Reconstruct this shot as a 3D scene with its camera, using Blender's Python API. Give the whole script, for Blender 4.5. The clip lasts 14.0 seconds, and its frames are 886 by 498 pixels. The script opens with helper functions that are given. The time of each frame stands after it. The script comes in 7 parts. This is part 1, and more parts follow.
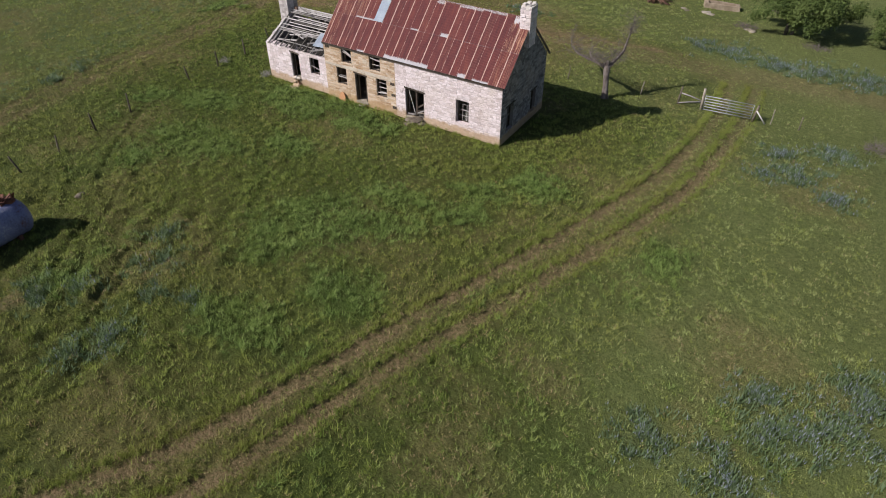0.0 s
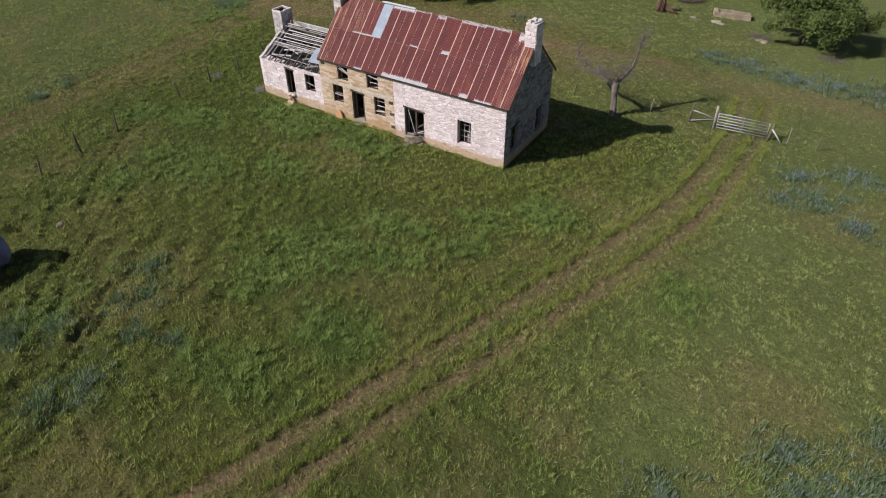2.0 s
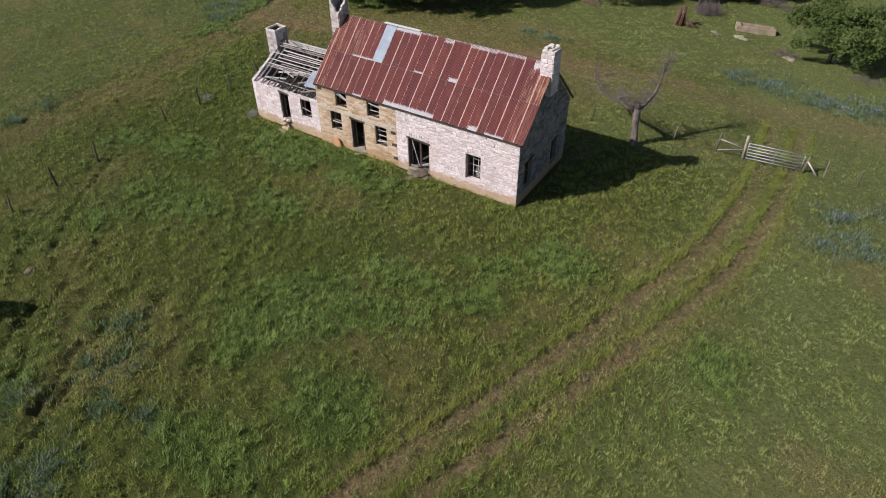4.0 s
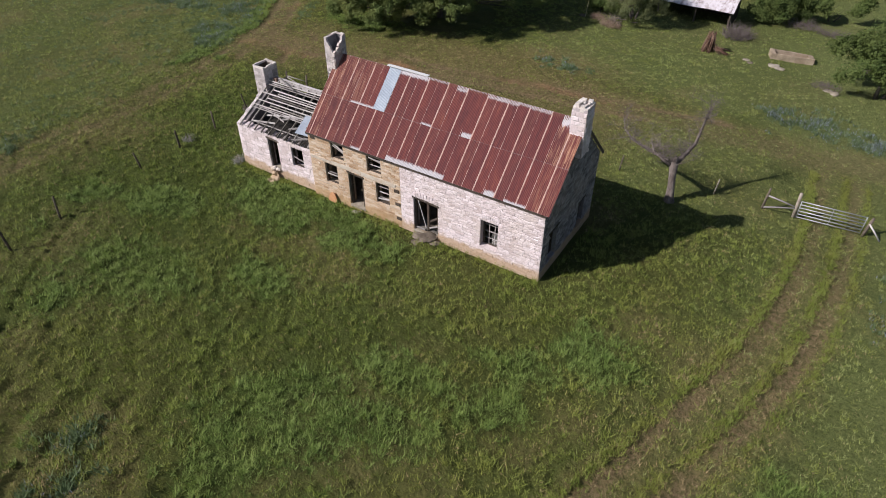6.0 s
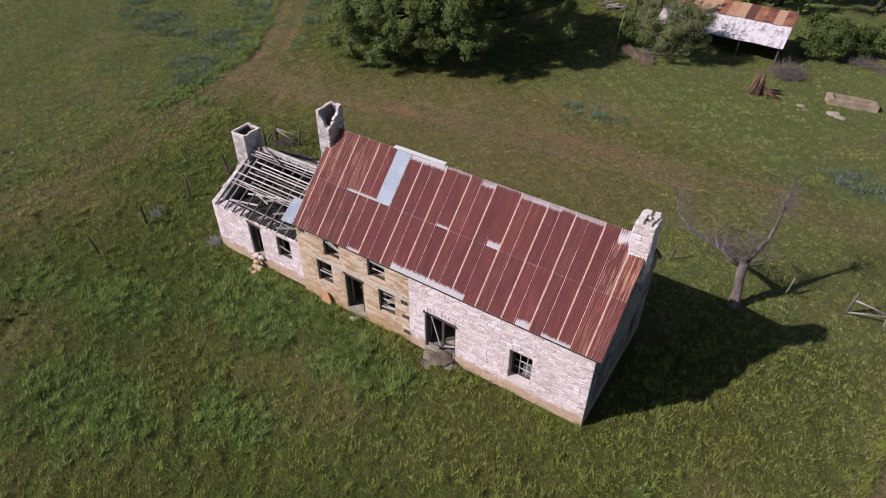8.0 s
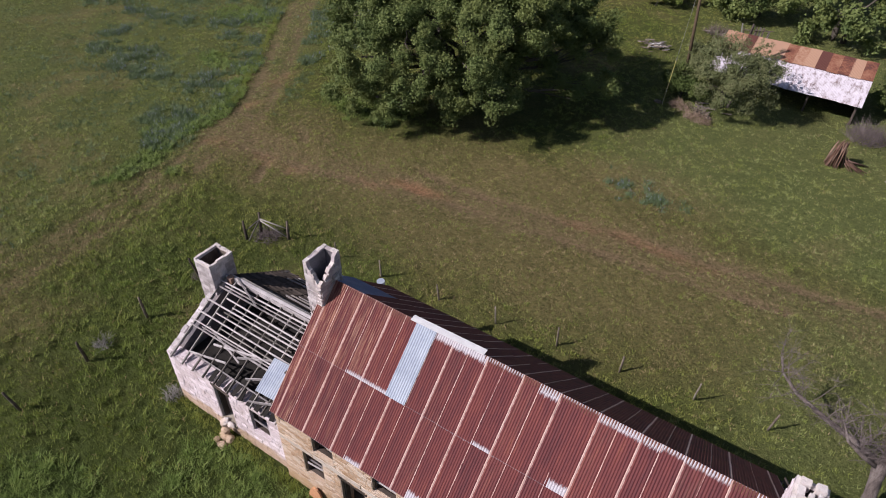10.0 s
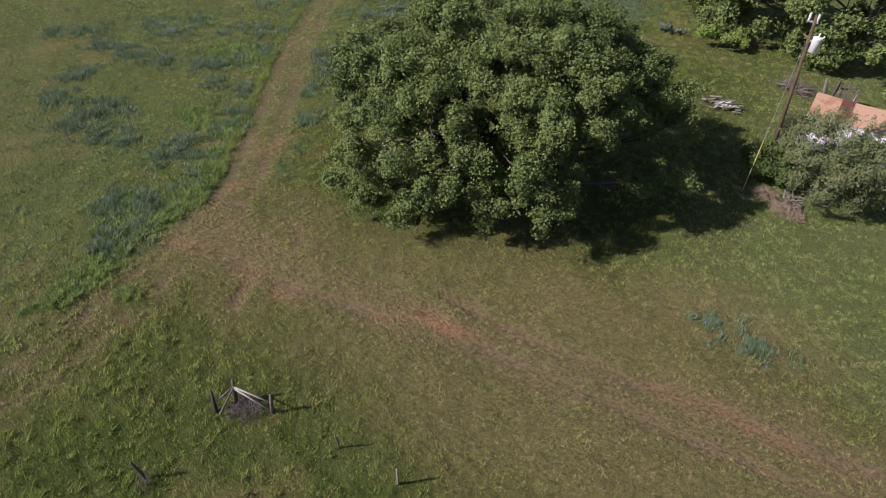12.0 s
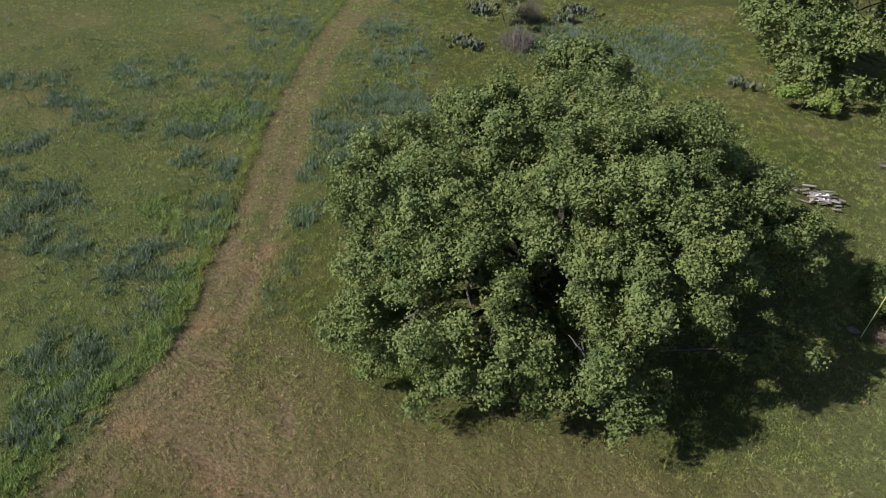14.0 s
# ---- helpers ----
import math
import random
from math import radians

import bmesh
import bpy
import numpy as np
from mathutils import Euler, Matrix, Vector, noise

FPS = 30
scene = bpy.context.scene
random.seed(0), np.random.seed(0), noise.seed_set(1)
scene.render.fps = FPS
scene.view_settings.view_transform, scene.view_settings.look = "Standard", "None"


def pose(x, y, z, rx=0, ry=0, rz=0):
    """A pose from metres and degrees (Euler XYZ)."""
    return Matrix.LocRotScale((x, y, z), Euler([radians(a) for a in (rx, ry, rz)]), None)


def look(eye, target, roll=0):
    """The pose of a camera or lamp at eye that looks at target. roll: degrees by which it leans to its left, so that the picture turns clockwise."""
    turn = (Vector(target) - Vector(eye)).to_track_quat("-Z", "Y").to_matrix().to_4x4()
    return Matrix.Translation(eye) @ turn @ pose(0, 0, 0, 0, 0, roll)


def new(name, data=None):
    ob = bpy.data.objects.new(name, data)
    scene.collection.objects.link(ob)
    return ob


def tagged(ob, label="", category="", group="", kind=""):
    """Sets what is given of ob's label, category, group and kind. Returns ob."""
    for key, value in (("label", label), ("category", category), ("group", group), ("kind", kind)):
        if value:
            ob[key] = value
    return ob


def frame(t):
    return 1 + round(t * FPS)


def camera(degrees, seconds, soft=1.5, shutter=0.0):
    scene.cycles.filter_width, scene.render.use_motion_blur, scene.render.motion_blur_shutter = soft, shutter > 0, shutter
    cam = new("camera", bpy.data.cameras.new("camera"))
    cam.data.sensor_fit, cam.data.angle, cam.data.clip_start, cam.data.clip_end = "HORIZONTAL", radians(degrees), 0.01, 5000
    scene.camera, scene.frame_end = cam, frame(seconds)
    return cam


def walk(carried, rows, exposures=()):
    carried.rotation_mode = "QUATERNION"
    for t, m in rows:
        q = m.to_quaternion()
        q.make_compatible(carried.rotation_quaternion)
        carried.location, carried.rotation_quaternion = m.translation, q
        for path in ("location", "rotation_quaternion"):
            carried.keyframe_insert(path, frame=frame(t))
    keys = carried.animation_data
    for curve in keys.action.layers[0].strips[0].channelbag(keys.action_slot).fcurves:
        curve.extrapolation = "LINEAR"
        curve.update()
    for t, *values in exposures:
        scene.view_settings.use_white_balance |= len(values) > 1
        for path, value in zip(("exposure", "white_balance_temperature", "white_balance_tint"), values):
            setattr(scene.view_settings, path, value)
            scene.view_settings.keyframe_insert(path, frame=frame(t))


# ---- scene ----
cam = camera(68.5, 14.0, soft=1.0)
PATH = [
    (0, (6.307, -3.547, 21.214), (5.487, -2.229, 19.953), -0.1),
    (0.5, (6.069, -3.17, 21.245), (5.25, -1.851, 19.984), -0.1),
    (1, (5.764, -2.639, 21.3), (4.947, -1.32, 20.038), -0.3),
    (1.5, (5.387, -1.99, 21.341), (4.571, -0.671, 20.078), -0.3),
    (2, (4.951, -1.278, 21.35), (4.127, 0.036, 20.086), -0.3),
    (2.5, (4.477, -0.518, 21.322), (3.648, 0.791, 20.057), -0.4),
    (3, (3.913, 0.289, 21.282), (3.081, 1.597, 20.017), -0.3),
    (3.2, (3.661, 0.638, 21.295), (2.831, 1.945, 20.029), -0.3),
    (5.3, (0.199, 5.366, 21.178), (-0.633, 6.67, 19.91), -0.2),
    (5.5, (-0.215, 5.88, 21.186), (-1.046, 7.185, 19.918), -0.1),
    (6, (-1.314, 7.32, 21.199), (-2.143, 8.624, 19.929), 0.0),
    (6.5, (-2.468, 8.867, 21.246), (-3.297, 10.168, 19.974), 0.0),
    (7, (-3.688, 10.496, 21.268), (-4.518, 11.794, 19.992), 0.1),
    (7.5, (-5.006, 12.227, 21.3), (-5.834, 13.523, 20.022), 0.2),
    (8, (-6.464, 14.04, 21.322), (-7.29, 15.332, 20.04), 0.4),
    (8.5, (-7.962, 15.909, 21.35), (-8.788, 17.199, 20.064), 0.5),
    (9, (-9.534, 17.897, 21.346), (-10.358, 19.183, 20.055), 0.7),
    (9.2, (-10.185, 18.678, 21.346), (-11.008, 19.964, 20.054), 0.8),
    (11.3, (-17.673, 27.492, 21.111), (-18.487, 28.763, 19.799), 1.9),
    (11.5, (-18.45, 28.359, 21.103), (-19.262, 29.629, 19.788), 2.0),
    (12, (-20.407, 30.5, 21.086), (-21.216, 31.764, 19.764), 2.3),
    (12.5, (-22.318, 32.62, 21.076), (-23.126, 33.878, 19.747), 2.5),
    (13, (-24.201, 34.886, 21.101), (-25.008, 36.131, 19.76), 2.6),
    (13.5, (-26.025, 37.081, 21.147), (-26.831, 38.315, 19.795), 2.7),
    (14, (-27.762, 39.159, 21.24), (-28.565, 40.384, 19.878), 3.0),
]
walk(cam, [(t, look(eye, target, roll)) for t, eye, target, roll in PATH], [(0.0, 0.14, 6740, 9), (6.0, 0.16, 6700, 11), (9.2, 0.08, 6600, 19), (11.3, 0.36, 6480, 18), (14.0, 0.47, 6380, 12)])

# ---- light ----
SUN_DIR = Vector((0.835, 0.92, -1.0)).normalized()
world = bpy.data.worlds.new("sky")
scene.world = world
world.use_nodes = True
wn = world.node_tree
sky = wn.nodes.new("ShaderNodeTexSky")
sky.sky_type = 'NISHITA'
sky.sun_disc = False
sky.sun_elevation = radians(38.8)
sky.sun_rotation = radians(222.2)
wn.links.new(sky.outputs[0], wn.nodes["Background"].inputs[0])
wn.nodes["Background"].inputs[1].default_value = 0.064
sun_data = bpy.data.lights.new("sun", 'SUN')
sun_data.energy = 5.0
sun_data.angle = radians(0.53)
sun_data.color = (1.0, 0.965, 0.925)
sun = new("sun", sun_data)
sun.matrix_world = look((-60, -60, 70), Vector((-60, -60, 70)) + SUN_DIR)

# ---- mesh helpers ----
rng = np.random.default_rng(7)


class Builder:
    """Collects vertices and faces for one mesh."""

    def __init__(self):
        self.v, self.f = [], []

    def poly(self, pts, faces):
        n = len(self.v)
        self.v.extend(tuple(p) for p in pts)
        self.f.extend(tuple(n + i for i in f) for f in faces)
        return self

    def box(self, a, b, m=None):
        """Box between two corners, optionally moved by a matrix."""
        pts = [Vector((x, y, z)) for z in (a[2], b[2]) for y in (a[1], b[1]) for x in (a[0], b[0])]
        if m is not None:
            pts = [m @ p for p in pts]
        return self.poly(pts, [(0, 2, 3, 1), (4, 5, 7, 6), (0, 1, 5, 4), (2, 6, 7, 3), (0, 4, 6, 2), (1, 3, 7, 5)])

    def beam(self, p, q, w, h, wobble=0.0):
        """A squared timber from p to q, w wide and h deep."""
        p, q = Vector(p), Vector(q)
        d = q - p
        m = Matrix.Translation(p) @ d.to_track_quat("Z", "Y").to_matrix().to_4x4()
        j = [random.uniform(-wobble, wobble) for _ in range(8)]
        L = d.length
        pts = [m @ Vector((sx * w / 2 + j[i], sy * h / 2 + j[(i + 3) % 8], z)) for i, (z, sy, sx) in enumerate((z, sy, sx) for z in (0, L) for sy in (-1, 1) for sx in (-1, 1))]
        return self.poly(pts, [(0, 2, 3, 1), (4, 5, 7, 6), (0, 1, 5, 4), (2, 6, 7, 3), (0, 4, 6, 2), (1, 3, 7, 5)])

    def tube(self, pts, radii, n=7):
        """A tapered, bent rod through the points."""
        pts = [Vector(p) for p in pts]
        base = len(self.v)
        for i, (p, r) in enumerate(zip(pts, radii)):
            d = (pts[min(i + 1, len(pts) - 1)] - pts[max(i - 1, 0)]).normalized()
            q = d.to_track_quat("Z", "Y")
            for k in range(n):
                a = 2 * math.pi * k / n
                self.v.append(tuple(p + q @ Vector((math.cos(a) * r, math.sin(a) * r, 0))))
        for i in range(len(pts) - 1):
            for k in range(n):
                a, b = base + i * n + k, base + i * n + (k + 1) % n
                self.f.append((a, b, b + n, a + n))
        self.f.append(tuple(base + k for k in reversed(range(n))))
        self.f.append(tuple(base + (len(pts) - 1) * n + k for k in range(n)))
        return self

    def prism(self, outline, axis, a, b):
        """An outline in two axes, drawn out along the third from a to b."""
        k = "xyz".index(axis)
        n = len(outline)
        pts = []
        for c in (a, b):
            for p in outline:
                q = list(p)
                q.insert(k, c)
                pts.append(q)
        faces = [tuple(range(n)), tuple(range(2 * n - 1, n - 1, -1))]
        faces += [(i, i + n, (i + 1) % n + n, (i + 1) % n) for i in range(n)]
        return self.poly(pts, faces)

    def mesh(self, name, smooth=False):
        me = bpy.data.meshes.new(name)
        me.from_pydata(self.v, [], self.f)
        bm = bmesh.new()
        bm.from_mesh(me)
        bmesh.ops.recalc_face_normals(bm, faces=bm.faces)
        bm.to_mesh(me)
        bm.free()
        if smooth:
            me.polygons.foreach_set("use_smooth", [True] * len(me.polygons))
        return me


def thing(name, place, label, category, group="", kind=""):
    ob = new(name)
    ob.empty_display_size = 0.2
    ob.matrix_basis = Matrix.Translation(place)
    return tagged(ob, label, category, group, kind)


def part(name, mb, material, parent, label="", smooth=False):
    """One mesh object under a thing or part; its vertices are given in the world."""
    me = mb.mesh(name, smooth) if isinstance(mb, Builder) else mb
    if not me.materials:
        me.materials.append(material)
    ob = new(name, me)
    if parent is not None:
        ob.parent = parent
        ob.matrix_parent_inverse = parent.matrix_basis.inverted() if parent.parent is None else Matrix()
    return tagged(ob, label)


def solo(name, mb, material, label, category, group="", kind="", smooth=False):
    """A thing that is one mesh; its vertices are given in the world."""
    ob = part(name, mb, material, None, smooth=smooth)
    return tagged(ob, label, category, group, kind)


def soup(name, verts, tris, material, label, category):
    """A mesh of loose triangles from arrays, as one object of stuff."""
    me = raw_mesh(name, verts, tris)
    me.materials.append(material)
    return tagged(new(name, me), label, category, kind="stuff")


def raw_mesh(name, verts, faces):
    me = bpy.data.meshes.new(name)
    k = faces.shape[1]
    me.vertices.add(len(verts))
    me.vertices.foreach_set("co", np.ascontiguousarray(verts, dtype=np.float32).ravel())
    me.loops.add(len(faces) * k)
    me.loops.foreach_set("vertex_index", np.ascontiguousarray(faces, dtype=np.int32).ravel())
    me.polygons.add(len(faces))
    me.polygons.foreach_set("loop_start", np.arange(0, len(faces) * k, k, dtype=np.int32))
    me.update(calc_edges=True)
    return me


# ---- lie of the land ----
def step(a, b, x):
    s = np.clip((x - a) / (b - a), 0, 1)
    return s * s * (3 - 2 * s)


def gz(x, y):
    """Height of the ground."""
    x, y = np.asarray(x, float), np.asarray(y, float)
    z = -0.32 * step(24, 8, y) - 0.018 * np.clip(y - 44, 0, 45) - 0.25 * step(-40, -56, x)
    z += 0.05 * np.sin(x * 0.31 + 1.0) * np.sin(y * 0.27) + 0.03 * np.sin(x * 0.9 + y * 0.5)
    z -= np.maximum(0.75 * step(-9, 1, x) * step(35, 44, y), 0.85 * step(-28, -10, x) * step(48, 66, y))
    u, v = 0.55 * x - 0.84 * y, 0.84 * x + 0.55 * y
    lumps = np.sin(v * 3.3 + 1.3 * np.sin(u * 0.6) + 0.5) * (0.6 + 0.4 * np.sin(u * 1.1 + v * 0.4)) + 0.6 * np.sin(u * 2.3 + v * 1.4) * np.sin(v * 2.0 - 0.7)
    z += 0.1 * lumps * step(-13, -17, x) * step(19, 13, y) * step(-34, -30, x)
    inside = (x > -30.5) & (x < -9.5) & (y > 29) & (y < 37)
    return np.where(inside, np.minimum(z, 0.0), z)


def ground_at(x, y):
    return float(gz(x, y))


def along(px, py, line):
    """Distance to a line of points."""
    best = np.full(px.shape, 1e9)
    for (ax, ay), (bx, by) in zip(line, line[1:]):
        dx, dy = bx - ax, by - ay
        s = np.clip(((px - ax) * dx + (py - ay) * dy) / (dx * dx + dy * dy), 0, 1)
        best = np.minimum(best, np.hypot(px - ax - s * dx, py - ay - s * dy))
    return best


def rough(x, y, f, seed):
    """Soft unevenness between about -1 and 1."""
    a = np.sin(x * f + seed) * np.cos(y * f * 1.13 - seed * 1.7)
    b = np.sin((x * 0.8 + y * 0.6) * f * 2.1 + seed * 2.3) * np.cos((y * 0.8 - x * 0.6) * f * 1.9 + seed)
    c = np.sin((x * 0.3 - y) * f * 4.3 + seed * 0.7) * np.cos((x + y * 0.4) * f * 3.9 - seed)
    return 0.5 * a + 0.32 * b + 0.22 * c


RUT_A = [(-17.0, -8.0), (-11.5, 0.8), (-10.3, 2.9), (-9.1, 5.7), (-8.1, 8.7), (-7.1, 11.4), (-5.9, 14.2), (-4.4, 18.5), (-3.0, 22.0), (-1.5, 26.8), (-0.4, 30.0), (0.2, 33.0), (0.59, 36.61), (0.8, 43.02), (0.28, 48.82)]
RUT_B = [(-13.6, -6.0), (-8.3, 2.2), (-7.4, 4.4), (-6.5, 7.5), (-5.4, 10.8), (-4.1, 14.3), (-3.0, 17.0), (-1.8, 20.2), (-0.5, 23.3), (0.4, 26.2), (1.3, 29.2), (1.9, 32.0), (2.3, 36.61), (2.45, 42.31), (2.14, 48.84)]
LANE = [(-40.0, -10.0), (-41.6, 15.0), (-42.4, 25.0), (-42.4, 37.0), (-43.3, 42.4), (-45.2, 48.6), (-50.4, 56.4), (-56.1, 64.4), (-60.1, 71.5), (-63.1, 78.4), (-68.8, 94.8), (-80.0, 125.0)]
BACK = [(-43.2, 45.0), (-36.8, 45.4), (-30.9, 46.5), (-23.8, 47.5), (-16.8, 49.2), (-4.63, 49.74), (4.42, 51.22), (33.01, 52.83)]
GROOVES = [[(-18.2, -2.0), (-19.0, 3.4), (-18.6, 4.9), (-19.0, 6.5), (-20.0, 8.3), (-21.1, 9.9), (-22.0, 12.0)], [(-19.0, -2.0), (-19.8, 3.4), (-19.4, 5.0), (-19.8, 6.7), (-20.8, 8.6), (-21.9, 10.3)],
           [(-22.0, 5.2), (-22.6, 8.0), (-24.1, 9.5), (-25.1, 11.1), (-27.5, 14.4)], [(-23.3, 6.6), (-24.9, 9.0), (-26.0, 10.8)], [(-30.0, 10.6), (-31.0, 11.8), (-31.6, 13.9)], [(-28.6, 13.2), (-31.2, 16.4), (-34.6, 22.0)]]
STREAKS = [[(-18.0, 47.3), (-16.2, 47.6), (-14.5, 47.8), (-11.0, 48.3)], [(-18.7, 49.0), (-17.6, 49.1), (-14.5, 49.7), (-11.5, 50.2), (-6.0, 51.0)], [(-38.7, 42.0), (-39.4, 43.7)], [(-37.7, 43.7), (-36.6, 44.8)],
           [(-45.4, 47.0), (-43.2, 47.6), (-41.9, 47.9), (-40.2, 47.5), (-38.2, 46.2)], [(-31.6, 46.9), (-29.5, 46.5), (-25.9, 46.7), (-23.0, 47.1), (-17.0, 47.6)], [(-31.4, 48.2), (-29.2, 48.1), (-26.2, 48.2), (-22.8, 48.6), (-20.1, 49.2), (-15.0, 49.9)], [(-42.0, 44.2), (-37.0, 44.6), (-33.0, 45.6), (-30.5, 46.4)]]
# green islands left in the fork of the lane
ISLANDS = [(-42.3, 48.0, 1.3, 0.8), (-41.4, 47.0, 1.0, 0.7), (-43.0, 40.0, 1.5, 0.7), (-38.2, 46.3, 1.6, 0.8), (-36.4, 49.8, 2.6, 1.2), (-31.2, 51.2, 2.2, 0.8), (-34.6, 43.2, 2.4, 1.2)]
LANE_EDGE = [(-45.5, 37.0), (-45.4, 40.4), (-46.0, 43.1), (-46.1, 46.5), (-47.6, 48.9), (-49.5, 51.5), (-51.0, 54.2)]
# lush weeds: x, y, half width, half depth
LUSH = [(-13.4, 17.6, 2.0, 1.6), (-10.9, 18.9, 2.0, 1.4), (-8.7, 21.2, 1.6, 1.3), (-6.2, 26.2, 1.2, 1.4), (-11.2, 21.4, 1.4, 1.0), (-16.8, 15.2, 1.6, 1.4), (-21.4, 22.4, 2.2, 1.2), (-19.4, 27.0, 2.4, 1.2), (-25.5, 20.0, 2.4, 1.6), (-31.3, 23.6, 1.6, 1.0), (-35.2, 22.4, 1.0, 1.2), (-22.4, 7.2, 1.8, 1.4), (-8.2, 24.2, 1.4, 1.2), (-24.5, 26.6, 3.0, 1.4),
        (-27.5, 19.4, 3.2, 2.4), (-14.3, 17.4, 3.0, 2.4), (-15.8, 14.2, 2.6, 1.8), (-5.6, 26.2, 1.6, 1.8), (-23.6, 28.3, 5.6, 1.2), (-18.0, 27.2, 2.0, 1.1), (-12.4, 21.2, 1.8, 1.2), (-30.2, 24.4, 2.0, 1.4),
        (-10.0, 13.6, 2.4, 2.0), (-34.9, 23.1, 1.5, 0.8), (-38.4, 52.1, 3.0, 2.0), (-13.0, 9.5, 3.0, 1.8), (-8.0, 21.8, 1.5, 1.1), (2.5, 23.4, 1.8, 1.6), (-28.8, 16.1, 1.5, 1.2), (-43.2, 40.0, 0.9, 0.5), (-47.6, 42.6, 1.6, 1.6), (-58.5, 60.0, 3.6, 2.2), (-53.0, 52.0, 1.6, 1.2)]
# blue flowers: x, y, radius
BLUE = [(-3.55, 54.7, 1.0), (-0.75, 55.1, 1.5), (2.97, 54.36, 1.5), (5.97, 54.36, 1.6), (9.5, 54.86, 1.8), (5.62, 38.3, 1.0), (8.6, 40.02, 1.2), (6.9, 35.7, 1.1), (9.3, 34.0, 0.9), (5.3, 34.8, 0.8),
        (9.4, 15.8, 1.3), (5.0, 13.1, 1.0), (7.9, 13.0, 1.1), (11.4, 17.1, 1.3), (12.0, 19.5, 1.2), (8.3, 17.3, 0.8)]
BLUE += [(-20.9, 12.1, 0.8), (-20.0, 9.6, 0.7), (-19.2, 10.7, 0.8), (-22.6, 5.5, 1.0), (-17.0, 5.6, 0.9), (-15.9, 9.3, 0.6), (-17.9, 4.3, 0.9), (-18.0, 8.6, 0.7), (-21.1, 7.0, 0.7), (-43.4, 20.5, 0.7), (-43.9, 23.1, 0.7), (-20.8, 53.7, 0.7), (-19.0, 53.4, 0.8), (-17.4, 53.7, 0.4)]
BLUE += [(-58.4, 47.3, 1.1), (-58.5, 48.4, 1.3), (-58.6, 49.8, 1.3), (-56.2, 47.2, 0.9), (-54.3, 47.7, 1.0), (-64.1, 50.8, 0.9), (-64.1, 51.8, 0.8), (-64.0, 55.3, 1.0), (-61.6, 56.2, 1.0), (-65.1, 59.9, 1.1), (-58.9, 57.5, 0.9), (-57.7, 58.5, 1.0), (-57.5, 59.9, 1.0), (-57.3, 62.2, 1.0), (-59.1, 65.6, 0.8), (-56.2, 56.1, 0.7)]
BLUE += [(-53.7, 56.5, 1.1), (-51.7, 54.1, 0.9), (-50.8, 52.8, 0.9), (-51.6, 49.6, 1.1), (-51.1, 48.1, 0.9), (-49.1, 49.3, 0.8), (-48.1, 47.9, 0.6), (-46.3, 47.1, 0.5), (-49.5, 43.4, 0.9), (-48.1, 44.7, 1.1), (-46.9, 43.4, 1.2), (-46.8, 42.1, 1.0), (-46.5, 41.2, 0.7), (-62.2, 48.2, 0.9), (-62.5, 48.9, 0.6)]
BLUE += [(-62.4, 71.9, 1.2), (-64.6, 72.9, 1.0), (-66.4, 71.3, 1.1), (-63.6, 68.7, 0.8), (-51.8, 63.1, 0.8), (-53.3, 63.8, 0.9), (-50.2, 59.5, 0.8), (-47.6, 56.4, 0.9), (-67.4, 55.2, 0.9), (-65.7, 55.7, 0.8), (-70.1, 56.2, 1.0), (-67.6, 60.2, 1.0), (-72.1, 54.3, 0.9), (-62.2, 62.6, 0.8), (-60.8, 64.4, 1.0), (-65.4, 62.7, 0.8)]
BLUE += [(-49.3, 61.6, 1.2), (-50.0, 65.6, 1.5), (-52.3, 67.3, 1.3), (-46.8, 60.0, 1.0), (-48.5, 68.2, 1.8), (-55.6, 72.6, 1.3), (-54.5, 75.0, 1.4), (-51.4, 63.4, 1.4), (-51.4, 68.4, 2.4), (-58.4, 77.0, 1.8), (-46.9, 84.0, 3.2), (-40.8, 85.5, 3.0), (-39.8, 89.1, 2.4)]


def ellipses(x, y, spots):
    best = np.zeros(x.shape)
    for cx, cy, rx, ry in spots:
        d = np.hypot((x - cx) / rx, (y - cy) / ry)
        best = np.maximum(best, step(1.55, 0.25, d))
    return best


def grooves(x, y):
    """Narrow trodden furrows on the slope by the tank."""
    d = np.full(x.shape, 9.0)
    for line in GROOVES:
        d = np.minimum(d, along(x, y, line))
    return step(0.28, 0.08, d + 0.07 * rough(x, y, 2.6, 4.1) + 0.05 * rough(x, y, 0.9, 1.3))


def pasture(x, y):
    """Where the grass is paler and smoother."""
    west = step(-42.5, -46, x - 0.55 * np.clip(50 - y, -30, 0))
    east = step(-6.5, 6.0, x) * 0.85 + step(49, 53, y + 0.15 * x) * step(-28, -20, x) * 0.7
    tree = 0.6 * step(-15, -9, x) * step(37, 41, y) * step(54, 49, y)
    return np.clip(0.36 * west + np.maximum(east, tree), 0, 1)


def darker_green(x, y):
    """How far the grass colour turns darker and greener."""
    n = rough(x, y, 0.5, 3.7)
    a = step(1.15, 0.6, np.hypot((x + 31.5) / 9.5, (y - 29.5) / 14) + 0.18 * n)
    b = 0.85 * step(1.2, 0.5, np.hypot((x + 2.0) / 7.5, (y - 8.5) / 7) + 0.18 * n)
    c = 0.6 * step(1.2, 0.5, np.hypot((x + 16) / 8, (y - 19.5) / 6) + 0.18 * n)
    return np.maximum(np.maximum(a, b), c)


LATTICE = np.random.default_rng(31).random((256, 256))


